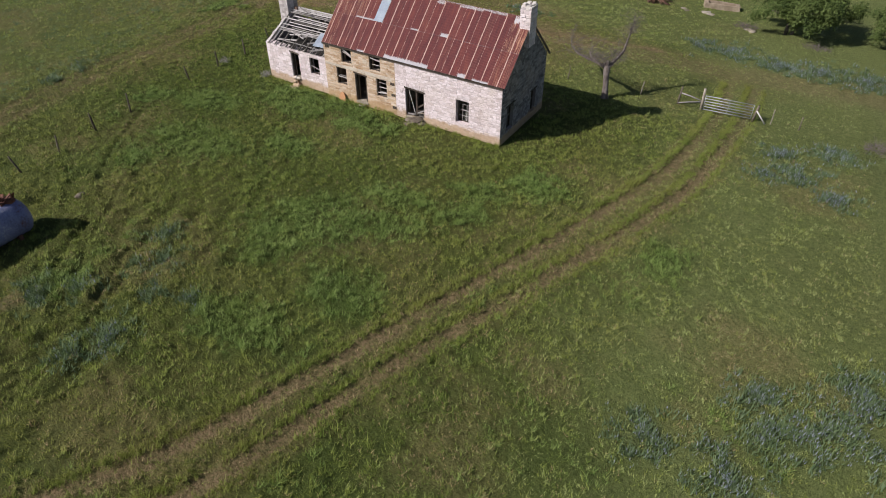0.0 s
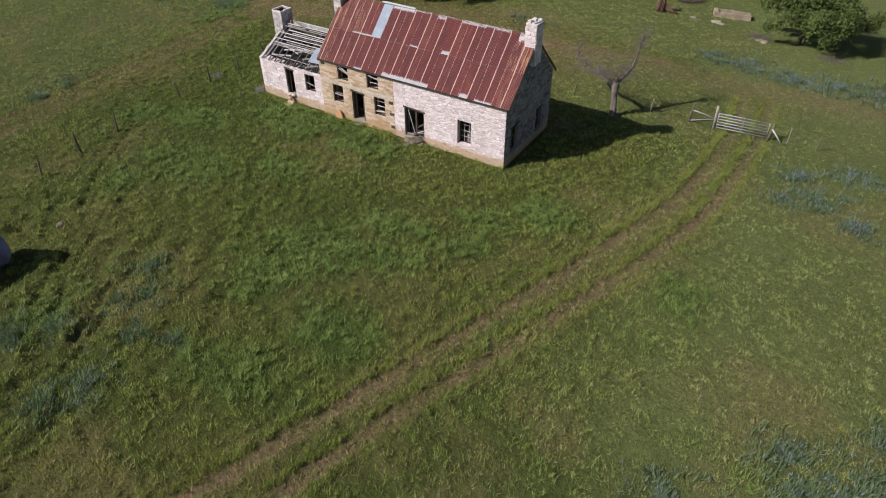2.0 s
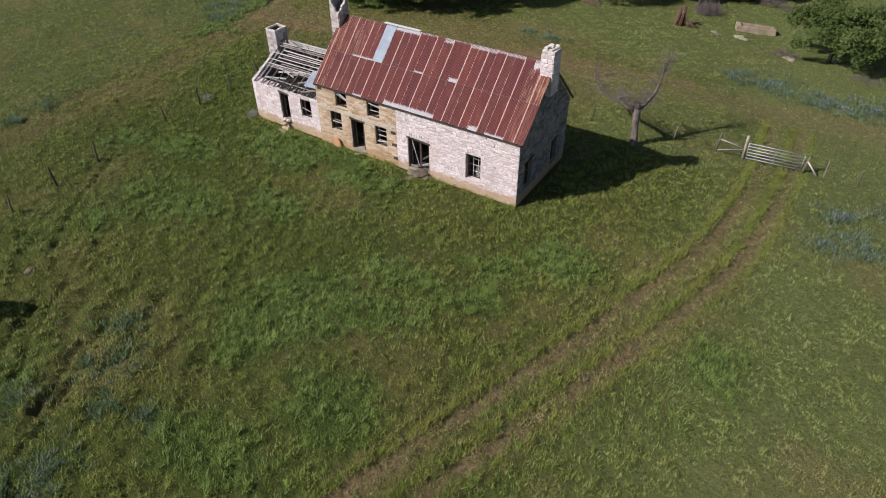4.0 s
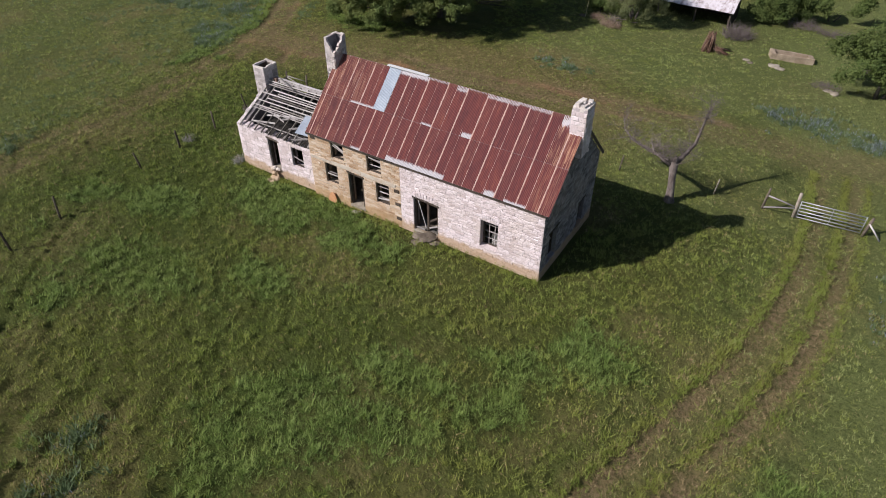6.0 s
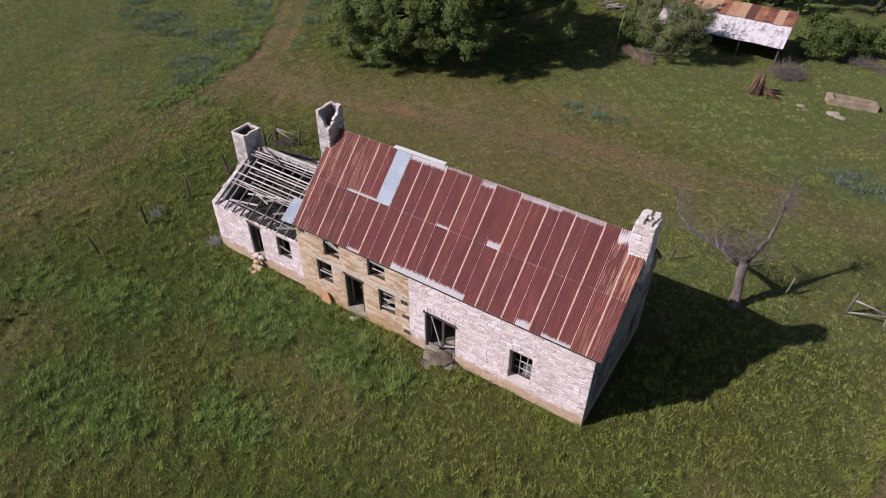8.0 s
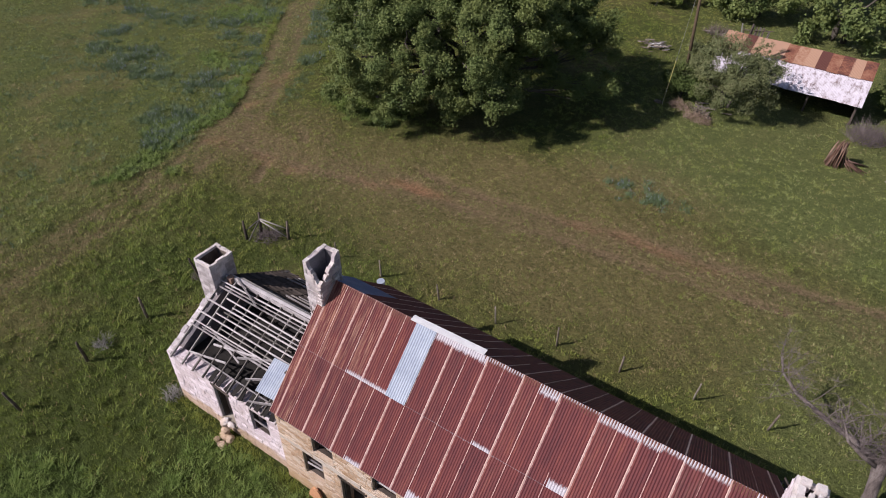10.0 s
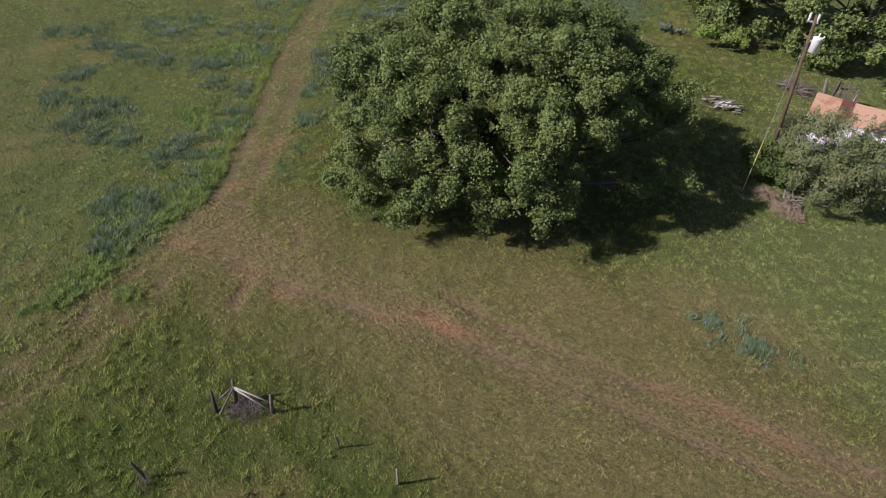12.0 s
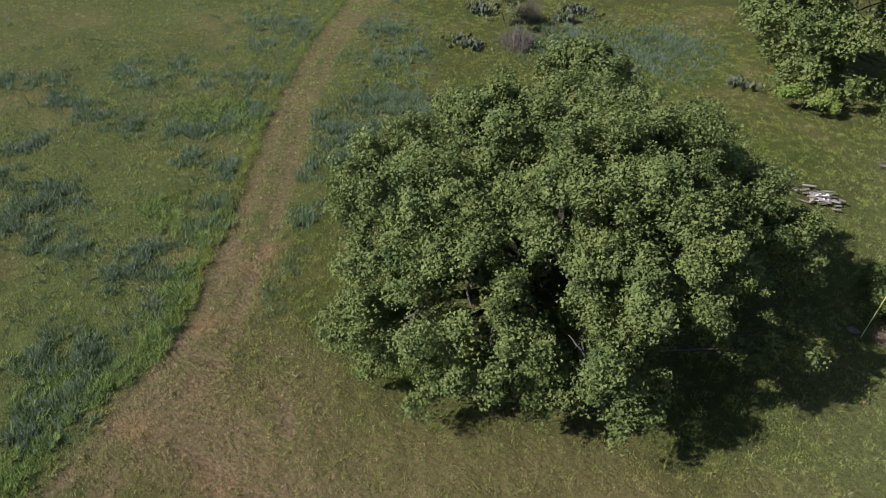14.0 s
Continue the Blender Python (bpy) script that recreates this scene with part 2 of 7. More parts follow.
def value_noise(x, y, f):
    """Irregular smooth noise between 0 and 1, f cells a metre."""
    u, v = x * f + 500.3, y * f + 700.7
    i, j = np.floor(u).astype(int), np.floor(v).astype(int)
    a, b = u - i, v - j
    a, b = a * a * (3 - 2 * a), b * b * (3 - 2 * b)
    i0, i1, j0, j1 = i % 256, (i + 1) % 256, j % 256, (j + 1) % 256
    return (LATTICE[i0, j0] * (1 - a) + LATTICE[i1, j0] * a) * (1 - b) + (LATTICE[i0, j1] * (1 - a) + LATTICE[i1, j1] * a) * b


def lumps(x, y):
    """Close-set hummocks of growth, a foot or so across, from 0 in the gaps to about 1."""
    n = 0.15 * value_noise(x, y, 0.9) + 0.4 * value_noise(x + 0.31 * y, y - 0.27 * x, 2.7) + 0.45 * value_noise(x - 0.4 * y, y + 0.35 * x, 4.4)
    return np.clip(0.5 + 2.3 * (n - 0.5), 0, 1.15)


def tufting(x, y):
    """How tall and thick the growth stands, by single tufts a hand or two across."""
    n = 0.45 * value_noise(x + 0.2 * y, y - 0.3 * x, 5.2) + 0.55 * value_noise(x - 0.5 * y, y + 0.4 * x, 7.4)
    return np.clip(0.5 + 2.6 * (n - 0.5), 0, 1.2)


def zones(x, y):
    """How bare, lush, dry and flowery the ground is."""
    n1, n2, n3 = rough(x, y, 0.9, 1.3), rough(x, y, 2.6, 4.1), rough(x, y, 8.0, 0.9)
    rut = np.minimum(along(x, y, RUT_A), along(x, y, RUT_B))
    bare = step(0.55, 0.2, rut + 0.2 * (value_noise(x, y, 1.9) - 0.5) + 0.2 * (value_noise(x, y, 4.3) - 0.5)) * np.clip(0.76 + 0.6 * (value_noise(x + 7, y, 0.55) - 0.5) + 0.5 * (value_noise(x, y + 5, 1.7) - 0.5) + 0.4 * (value_noise(x, y, 5.1) - 0.5), 0.12, 0.92) * (0.9 - 0.36 * step(33, 40, y))
    lane = along(x, y, LANE)
    width = 1.85 - 0.65 * step(50, 70, y)
    lines = step(0.55, 0.12, np.abs(lane - 0.82) + 0.2 * n2 + 0.1 * n1)
    bare = np.maximum(bare, step(width + 0.5, width - 0.7, lane + 0.5 * n1 + 0.3 * n2 + 0.8 * (value_noise(x, y, 0.9) - 0.5) + 0.15 * n3) * np.clip(0.36 + 0.2 * n2 + 0.2 * n1 + 0.5 * (value_noise(x, y, 1.3) - 0.5) + 0.38 * lines, 0.08, 0.9) * (1 - 0.35 * step(40, 31, y)))
    back = along(x, y, BACK)
    bare = np.maximum(bare, step(2.0, 0.4, np.abs(back - 0.2) + 0.5 * n1 + 0.3 * n2) * (0.5 - 0.14 * step(-16, -8, x)))
    for line in STREAKS:
        bare = np.maximum(bare, step(0.55, 0.15, along(x, y, line) + 0.12 * n2 + 0.12 * (value_noise(x, y, 2.3) - 0.5)) * np.clip(0.85 + 0.5 * (value_noise(x, y, 0.8) - 0.5), 0.5, 1))
    bare = np.maximum(bare, step(0.9, 0.3, np.hypot(x + 23.3, (y - 4.6) * 0.8) + 0.3 * n2) * 0.6)
    fork = step(6.5, 2.0, np.hypot(x + 41.5, (y - 46.5) * 1.1) + 0.9 * n1 + 0.5 * n2)
    bare = np.maximum(bare, fork * np.clip(0.42 + 0.3 * n2 + 0.3 * n1 + 0.15 * n3, 0.08, 0.8))
    bare *= 1 - 0.8 * ellipses(x + 0.6 * n2, y + 0.4 * n1, ISLANDS)
    clay = step(1.5, 0.2, np.hypot((x + 30.6) / 1.7, (y - 46.6) / 0.5 - 0.2 * (x + 30.6)) + 0.25 * n2)
    clay = np.maximum(clay, 0.5 * step(1.2, 0.2, np.hypot((x + 17.5) / 4.0, (y - 49.2) / 0.6) + 0.3 * n2))
    red = [(-43.6, 43.7, 1.0, 0.6), (-39.8, 44.0, 0.9, 0.5), (-37.4, 44.0, 0.8, 0.5), (-45.5, 48.6, 0.6, 1.0), (-46.9, 52.7, 0.6, 1.6), (-21.3, 48.8, 1.3, 0.35), (-16.6, 49.2, 1.4, 0.3), (-33.0, 45.4, 1.2, 0.4)]
    clay = np.maximum(clay, 0.55 * ellipses(x + 0.5 * n2, y + 0.4 * n3, red) * np.clip(0.7 + 0.5 * n2, 0, 1))
    dry = 0.5 * step(-0.1, 0.75, rough(x, y, 0.33, 2.2) + 0.35 * n1)
    dry = np.maximum(dry, step(3.6, 1.0, back + 1.0 * n1) * 0.75)
    dry = np.maximum(dry, step(9, 3.5, np.hypot((x + 23) * 0.36, y - 46.8) + 1.2 * n1) * 0.75)
    dry = np.maximum(dry, step(1.3, 0.6, rut + 0.3 * n1) * 0.5)
    dry *= 1 - 0.6 * step(-15, -9, x) * step(37, 40, y) * step(56, 50, y)
    lush = ellipses(x + 1.0 * n1, y + 0.8 * n2, LUSH) * (0.75 + 0.35 * n1)
    edge = along(x, y, LANE_EDGE) + 0.5 * n1 + 0.25 * n2
    lush = np.maximum(lush, step(1.0, 0.25, edge + 0.3 * n1 + 0.3 * n2))
    lush = np.clip(np.maximum(lush, 0.3 * step(-0.1, 0.6, rough(x, y, 0.5, 7.0)) * step(30, 24, y)), 0, 1)
    blue = ellipses(x + 0.35 * n2, y + 0.35 * n1, [(a, b, r, r) for a, b, r in BLUE])
    dry *= 1 - 0.65 * step(-30, -24, x) * step(54, 60, y)
    dry = np.maximum(dry, 0.85 * ellipses(x + 0.8 * n1, y + 0.6 * n2, [(-26.0, 50.8, 6.5, 3.0), (-20.5, 54.0, 5.0, 3.0)]))
    return bare, clay, dry * (1 - lush), lush * (1 - bare), blue * (1 - bare)


def hump(x, y, bare, lush):
    """How far the turf rises or sinks with its hummocks."""
    return 0.17 * (lumps(x, y) - 0.5) * (1 + 0.4 * lush) * (1 - 0.85 * bare) * (1 - 0.3 * pasture(x, y)) * (1 - 0.45 * step(38, 44, y))


# ---- materials ----
class Mat:
    """A node material under construction."""

    def __init__(self, name, rough_=0.9, metal=0.0, spec=0.3):
        self.m = bpy.data.materials.new(name)
        self.m.use_nodes = True
        self.t = self.m.node_tree
        self.b = self.t.nodes["Principled BSDF"]
        self.b.inputs["Roughness"].default_value = rough_
        self.b.inputs["Metallic"].default_value = metal
        self.b.inputs["Specular IOR Level"].default_value = spec
        self.pos = self.t.nodes.new("ShaderNodeNewGeometry").outputs["Position"]

    def link(self, value, socket):
        if isinstance(value, bpy.types.NodeSocket):
            self.t.links.new(value, socket)
        elif isinstance(value, tuple) and len(value) == 3 and socket.type == 'RGBA':
            socket.default_value = (*value, 1)
        else:
            socket.default_value = value

    def noise(self, scale, detail=4, vec=None, squash=None, rough_=0.6):
        n = self.t.nodes.new("ShaderNodeTexNoise")
        n.inputs["Scale"].default_value, n.inputs["Detail"].default_value, n.inputs["Roughness"].default_value = scale, detail, rough_
        vec = vec or self.pos
        if squash:
            vec = self.vec(vec, squash)
        self.t.links.new(vec, n.inputs["Vector"])
        return n.outputs["Fac"]

    def vec(self, vec, scale):
        k = self.t.nodes.new("ShaderNodeVectorMath")
        k.operation = 'MULTIPLY'
        self.t.links.new(vec, k.inputs[0])
        k.inputs[1].default_value = scale
        return k.outputs[0]

    def ramp(self, fac, stops):
        r = self.t.nodes.new("ShaderNodeValToRGB")
        els = r.color_ramp.elements
        while len(els) < len(stops):
            els.new(0.5)
        for e, (p, c) in zip(els, stops):
            e.position = p
            e.color = (*c, 1) if isinstance(c, tuple) else (c, c, c, 1)
        self.link(fac, r.inputs[0])
        return r.outputs[0]

    def mix(self, fac, a, b, mode='MIX'):
        m = self.t.nodes.new("ShaderNodeMix")
        m.data_type, m.blend_type = 'RGBA', mode
        self.link(fac, m.inputs[0])
        self.link(a, m.inputs[6])
        self.link(b, m.inputs[7])
        return m.outputs[2]

    def math(self, op, a, b=0.0, c=0.0):
        m = self.t.nodes.new("ShaderNodeMath")
        m.operation = op
        for v, s in zip((a, b, c), m.inputs):
            self.link(v, s)
        return m.outputs[0]

    def attr(self, name, kind='GEOMETRY'):
        a = self.t.nodes.new("ShaderNodeAttribute")
        a.attribute_name, a.attribute_type = name, kind
        return a.outputs["Fac"]

    def random(self):
        return self.t.nodes.new("ShaderNodeObjectInfo").outputs["Random"]

    def island(self):
        return self.t.nodes.new("ShaderNodeNewGeometry").outputs["Random Per Island"]

    def bump(self, height, strength=0.5, distance=0.02):
        b = self.t.nodes.new("ShaderNodeBump")
        b.inputs["Strength"].default_value, b.inputs["Distance"].default_value = strength, distance
        self.t.links.new(height, b.inputs["Height"])
        self.t.links.new(b.outputs[0], self.b.inputs["Normal"])

    def color(self, c):
        self.link(c, self.b.inputs["Base Color"])
        return self.m

    def translucent(self, c, amount):
        """Thin leaves let some light through."""
        tr = self.t.nodes.new("ShaderNodeBsdfTranslucent")
        self.link(c, tr.inputs[0])
        mx = self.t.nodes.new("ShaderNodeMixShader")
        mx.inputs[0].default_value = amount
        out = self.t.nodes["Material Output"]
        self.t.links.new(self.b.outputs[0], mx.inputs[1])
        self.t.links.new(tr.outputs[0], mx.inputs[2])
        self.t.links.new(mx.outputs[0], out.inputs[0])


def simple(name, stops, scale, fine=40.0, rough_=0.9, metal=0.0, bump=0.4, squash=None, by_object=0.0, dist=0.01):
    """A surface whose colour runs through stops by noise at two scales."""
    k = Mat(name, rough_, metal)
    a = k.noise(scale, 5, squash=squash)
    b = k.noise(fine, 4, squash=squash)
    f = k.math('ADD', k.math('MULTIPLY', a, 0.65), k.math('MULTIPLY', b, 0.35))
    if by_object:
        f = k.math('ADD', f, k.math('MULTIPLY', k.math('SUBTRACT', k.random(), 0.5), by_object))
    n = len(stops) - 1
    k.color(k.ramp(f, [(0.32 + 0.36 * i / n, c) for i, c in enumerate(stops)]))
    k.bump(b, bump, dist)
    return k.m


def ground_material():
    k = Mat("meadow_soil", 0.95, spec=0.12)
    big, mid, fine, tiny = k.noise(0.12, 4), k.noise(0.9, 5), k.noise(6.0, 5, rough_=0.7), k.noise(30.0, 3)
    grass = k.mix(k.ramp(mid, [(0.35, 0.0), (0.65, 1.0)]), (0.082, 0.108, 0.027), (0.138, 0.154, 0.043))
    grass = k.mix(k.ramp(big, [(0.4, 0.0), (0.62, 0.55)]), grass, (0.130, 0.118, 0.038))
    grass = k.mix(k.math('MULTIPLY', k.attr("pasture"), 0.85), grass, k.mix(mid, (0.200, 0.240, 0.086), (0.268, 0.298, 0.118)))
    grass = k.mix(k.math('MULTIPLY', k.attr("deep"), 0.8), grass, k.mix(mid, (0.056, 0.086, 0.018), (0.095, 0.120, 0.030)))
    grass = k.mix(k.math('MULTIPLY', k.attr("lush"), 0.7), grass, (0.052, 0.088, 0.020))
    grass = k.mix(k.math('MULTIPLY', k.attr("dry"), 0.8), grass, k.mix(mid, (0.26, 0.210, 0.092), (0.35, 0.250, 0.135)))
    grass = k.mix(k.math('MULTIPLY', k.attr("blue"), 0.35), grass, (0.10, 0.145, 0.08))
    soil = k.mix(fine, (0.225, 0.148, 0.098), (0.40, 0.262, 0.172))
    bare = k.math('MULTIPLY', k.attr("bare"), k.ramp(fine, [(0.3, 0.4), (0.62, 1.0)]))
    c = k.mix(bare, grass, soil)
    c = k.mix(k.math('MULTIPLY', k.attr("clay"), 0.85), c, k.mix(fine, (0.38, 0.17, 0.09), (0.52, 0.30, 0.18)))
    # thatch flecks, darkened to stand in for the shade between plants
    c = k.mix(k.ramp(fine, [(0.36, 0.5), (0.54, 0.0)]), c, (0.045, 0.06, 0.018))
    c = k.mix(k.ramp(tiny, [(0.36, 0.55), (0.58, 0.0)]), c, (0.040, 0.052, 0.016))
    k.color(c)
    h = k.math('ADD', k.math('MULTIPLY', fine, 0.8), k.math('MULTIPLY', tiny, 0.4))
    k.bump(h, 1.0, 0.3)
    return k.m


def blade_material(name, a, b, c, pale):
    k = Mat(name, 0.6, spec=0.25)
    f = k.math('ADD', k.math('MULTIPLY', k.island(), 0.34), k.math('MULTIPLY', k.noise(0.45, 5), 0.55))
    f = k.math('ADD', f, k.math('MULTIPLY', k.noise(2.6, 4, rough_=0.65), 0.4))
    col = k.ramp(f, [(0.37, a), (0.63, b), (0.93, c)])
    col = k.mix(k.ramp(k.noise(0.16, 3), [(0.45, 0.0), (0.62, 0.55)]), col, pale)
    k.color(col)
    k.translucent(col, 0.35)
    return k.m


def stone_material(name, stops, stain, stain_amount, by_object=0.5):
    k = Mat(name, 0.92, spec=0.2)
    f = k.math('ADD', k.math('MULTIPLY', k.noise(1.1, 5), 0.5), k.math('MULTIPLY', k.noise(14, 5), 0.5))
    f = k.math('ADD', f, k.math('MULTIPLY', k.math('SUBTRACT', k.math('FRACT', k.math('ADD', k.random(), k.island())), 0.5), by_object))
    n = len(stops) - 1
    col = k.ramp(f, [(0.25 + 0.5 * i / n, c) for i, c in enumerate(stops)])
    col = k.mix(k.ramp(k.noise(2.3, 6), [(0.52, 0.0), (0.7, stain_amount)]), col, stain)
    col = k.mix(k.ramp(k.noise(0.55, 4), [(0.5, 0.0), (0.68, 0.3)]), col, (0.52, 0.42, 0.35))
    # splashed clay along the foot of the wall
    sep = k.t.nodes.new("ShaderNodeSeparateXYZ")
    k.t.links.new(k.pos, sep.inputs[0])
    low = k.math('ADD', sep.outputs[2], k.math('MULTIPLY', k.noise(2.0, 4), -0.8))
    col = k.mix(k.ramp(low, [(0.0, 0.75), (0.24, 0.0)]), col, (0.42, 0.28, 0.16))
    # pits are darkened in colour too, in place of the shade inside them
    pits = k.noise(11, 6, rough_=0.75)
    col = k.mix(k.ramp(pits, [(0.34, 0.55), (0.43, 0.0)]), col, (0.20, 0.165, 0.14))
    k.color(col)
    k.bump(k.math('ADD', k.noise(30, 6), pits), 0.9, 0.03)
    return k.m


def rust_material():
    """Rusted corrugated sheet: u across the sheet, v up it; zinc is left at the ends of some."""
    k = Mat("rusted_corrugated_iron", 0.75, 0.0, spec=0.3)
    tc = k.t.nodes.new("ShaderNodeTexCoord")
    sep = k.t.nodes.new("ShaderNodeSeparateXYZ")
    k.t.links.new(tc.outputs["Object"], sep.inputs[0])
    u, v = sep.outputs[0], sep.outputs[1]
    streak = k.noise(1.0, 5, squash=(9.0, 1.2, 1.2))
    blotch = k.noise(1.3, 5)
    fine = k.noise(26, 4)
    f = k.math('ADD', k.math('MULTIPLY', streak, 0.55), k.math('MULTIPLY', blotch, 0.2))
    f = k.math('ADD', f, k.math('MULTIPLY', fine, 0.25))
    f = k.math('ADD', f, k.math('MULTIPLY', k.math('SUBTRACT', k.random(), 0.5), 0.09))
    col = k.ramp(f, [(0.34, (0.074, 0.022, 0.027)), (0.47, (0.112, 0.029, 0.032)), (0.60, (0.148, 0.039, 0.037)), (0.78, (0.27, 0.10, 0.062))])
    # paler worn lip at the side lap
    lip = k.math('SUBTRACT', k.math('ADD', u, k.math('MULTIPLY', k.noise(9, 3), 0.05)), k.attr("lip", 'OBJECT'))
    worn = k.math('MULTIPLY', k.ramp(lip, [(0.030, 0.85), (0.041, 0.0)]), k.ramp(k.noise(2.4, 4), [(0.3, 0.65), (0.5, 1.0)]))
    col = k.mix(worn, col, k.mix(k.noise(0.9, 2), (0.54, 0.33, 0.27), (0.70, 0.54, 0.52)))
    # sheets faded in streaks
    pale = k.math('MULTIPLY', k.attr("faded", 'OBJECT'), k.ramp(k.noise(1.0, 5, squash=(22.0, 1.0, 1.0), rough_=0.7), [(0.48, 0.0), (0.68, 1.0)]))
    col = k.mix(pale, col, k.mix(k.noise(0.7, 3), (0.44, 0.20, 0.10), (0.54, 0.37, 0.29)))
    # left-over zinc at the lower and the upper end
    teeth = k.noise(1.0, 4, squash=(24.0, 2.0, 2.0), rough_=0.7)
    lo = k.math('SUBTRACT', k.math('MULTIPLY', k.attr("zinc_low", 'OBJECT'), k.math('ADD', teeth, 0.15)), v)
    hi = k.math('SUBTRACT', k.math('MULTIPLY', k.attr("zinc_high", 'OBJECT'), k.math('ADD', teeth, 0.15)), k.math('SUBTRACT', k.attr("reach", 'OBJECT'), v))
    zinc = k.math('MAXIMUM', k.ramp(lo, [(0.0, 0.0), (0.08, 0.85)]), k.ramp(hi, [(0.0, 0.0), (0.08, 0.85)]))
    col = k.mix(zinc, col, k.mix(fine, (0.40, 0.39, 0.43), (0.56, 0.55, 0.61)))
    k.color(col)
    k.bump(fine, 0.25, 0.01)
    return k.m


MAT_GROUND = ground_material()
MAT_GRASS = blade_material("meadow_grass", (0.139, 0.188, 0.038), (0.222, 0.273, 0.057), (0.319, 0.356, 0.096), (0.289, 0.282, 0.078))
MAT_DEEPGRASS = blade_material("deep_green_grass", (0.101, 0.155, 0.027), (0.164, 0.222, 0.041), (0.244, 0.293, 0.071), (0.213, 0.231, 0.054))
MAT_PALEGRASS = blade_material("pasture_grass", (0.248, 0.308, 0.106), (0.324, 0.380, 0.134), (0.400, 0.441, 0.175), (0.362, 0.383, 0.149))
MAT_LUSH = blade_material("lush_weed", (0.106, 0.172, 0.040), (0.188, 0.270, 0.070), (0.315, 0.395, 0.126), (0.215, 0.282, 0.072))
MAT_DRY = blade_material("dry_grass", (0.268, 0.205, 0.108), (0.374, 0.288, 0.158), (0.475, 0.375, 0.212), (0.395, 0.280, 0.158))
MAT_BLUELEAF = blade_material("lupin_leaf", (0.082, 0.126, 0.062), (0.138, 0.194, 0.098), (0.212, 0.276, 0.150), (0.138, 0.192, 0.086))
MAT_BLUE = blade_material("lupin_flower", (0.200, 0.225, 0.290), (0.290, 0.320, 0.415), (0.420, 0.445, 0.550), (0.280, 0.315, 0.370))
MAT_WHITESTONE = stone_material("whitewashed_limestone", [(0.54, 0.452, 0.475), (0.70, 0.608, 0.655), (0.785, 0.70, 0.755)], (0.40, 0.31, 0.27), 0.32, 0.42)
MAT_TANSTONE = stone_material("tan_limestone", [(0.33, 0.205, 0.125), (0.46, 0.32, 0.22), (0.555, 0.42, 0.32), (0.64, 0.535, 0.465)], (0.60, 0.545, 0.49), 0.7, 0.42)
MAT_WHITEMORTAR = stone_material("lime_mortar", [(0.38, 0.32, 0.335), (0.49, 0.43, 0.46), (0.57, 0.515, 0.56)], (0.36, 0.28, 0.24), 0.35, 0.1)
MAT_TANMORTAR = stone_material("tan_mortar", [(0.29, 0.215, 0.165), (0.43, 0.34, 0.275), (0.56, 0.485, 0.43)], (0.58, 0.53, 0.48), 0.6, 0.1)
# near black for flue soot and for the shade below the wing's rafters
MAT_SOOTSHADE = simple("soot_and_gap_shade", [(0.010, 0.009, 0.009), (0.018, 0.016, 0.015), (0.032, 0.028, 0.026)], 3, 30, 0.95, 0, 0.4)
# limestone darkened in its colour for the shade on the east gable
MAT_DARKSTONE = stone_material("dark_grey_limestone", [(0.115, 0.107, 0.118), (0.21, 0.195, 0.215), (0.30, 0.285, 0.31)], (0.09, 0.085, 0.095), 0.6)
MAT_PLASTER = stone_material("old_lime_plaster", [(0.42, 0.34, 0.28), (0.54, 0.48, 0.43), (0.60, 0.55, 0.51)], (0.38, 0.26, 0.17), 0.7, 0.2)
MAT_RUST = rust_material()
MAT_ZINC = simple("weathered_zinc", [(0.24, 0.28, 0.36), (0.31, 0.355, 0.44), (0.38, 0.42, 0.50)], 1.6, 18, 0.6, 0.1, 0.2)
MAT_PALETIN = simple("white_painted_tin", [(0.14, 0.085, 0.075), (0.53, 0.49, 0.55), (0.64, 0.61, 0.69)], 2.6, 7, 0.6, 0.0, 0.2, squash=(1.4, 0.6, 1))
MAT_REDTIN = simple("orange_rust_tin", [(0.11, 0.042, 0.034), (0.22, 0.088, 0.056), (0.30, 0.150, 0.095), (0.40, 0.24, 0.165)], 1.2, 8, 0.8, 0.0, 0.3, by_object=1.1)
MAT_GREYWOOD = simple("weathered_grey_wood", [(0.19, 0.175, 0.18), (0.34, 0.315, 0.325), (0.52, 0.49, 0.505)], 2.5, 40, 0.9, 0, 0.5, by_object=0.4)
MAT_DULLWOOD = simple("dull_grey_wood", [(0.10, 0.09, 0.085), (0.19, 0.175, 0.165), (0.30, 0.285, 0.275)], 2.5, 40, 0.9, 0, 0.5, by_object=0.5)
# zinc copy with shade and the sky's blue reflection put into its colour
MAT_SHADEZINC = simple("shaded_sky_blue_zinc", [(0.10, 0.13, 0.27), (0.14, 0.18, 0.35), (0.19, 0.23, 0.42)], 1.6, 18, 0.45, 0.3, 0.2)
MAT_RIMSTONE = stone_material("pale_rim_stone", [(0.52, 0.46, 0.45), (0.68, 0.62, 0.61), (0.76, 0.71, 0.71)], (0.30, 0.25, 0.22), 0.4)
MAT_CAPSTONE = stone_material("weathered_cap_stone", [(0.30, 0.27, 0.275), (0.46, 0.42, 0.44), (0.62, 0.575, 0.60)], (0.17, 0.15, 0.145), 0.7)
MAT_DARKWOOD = simple("dark_old_wood", [(0.035, 0.028, 0.024), (0.065, 0.05, 0.042), (0.10, 0.08, 0.07)], 3, 40, 0.9, 0, 0.5, by_object=0.3)
MAT_POSTWOOD = simple("cedar_post_wood", [(0.05, 0.04, 0.034), (0.09, 0.072, 0.06), (0.17, 0.14, 0.12)], 5, 40, 0.95, 0, 0.6, by_object=0.3)
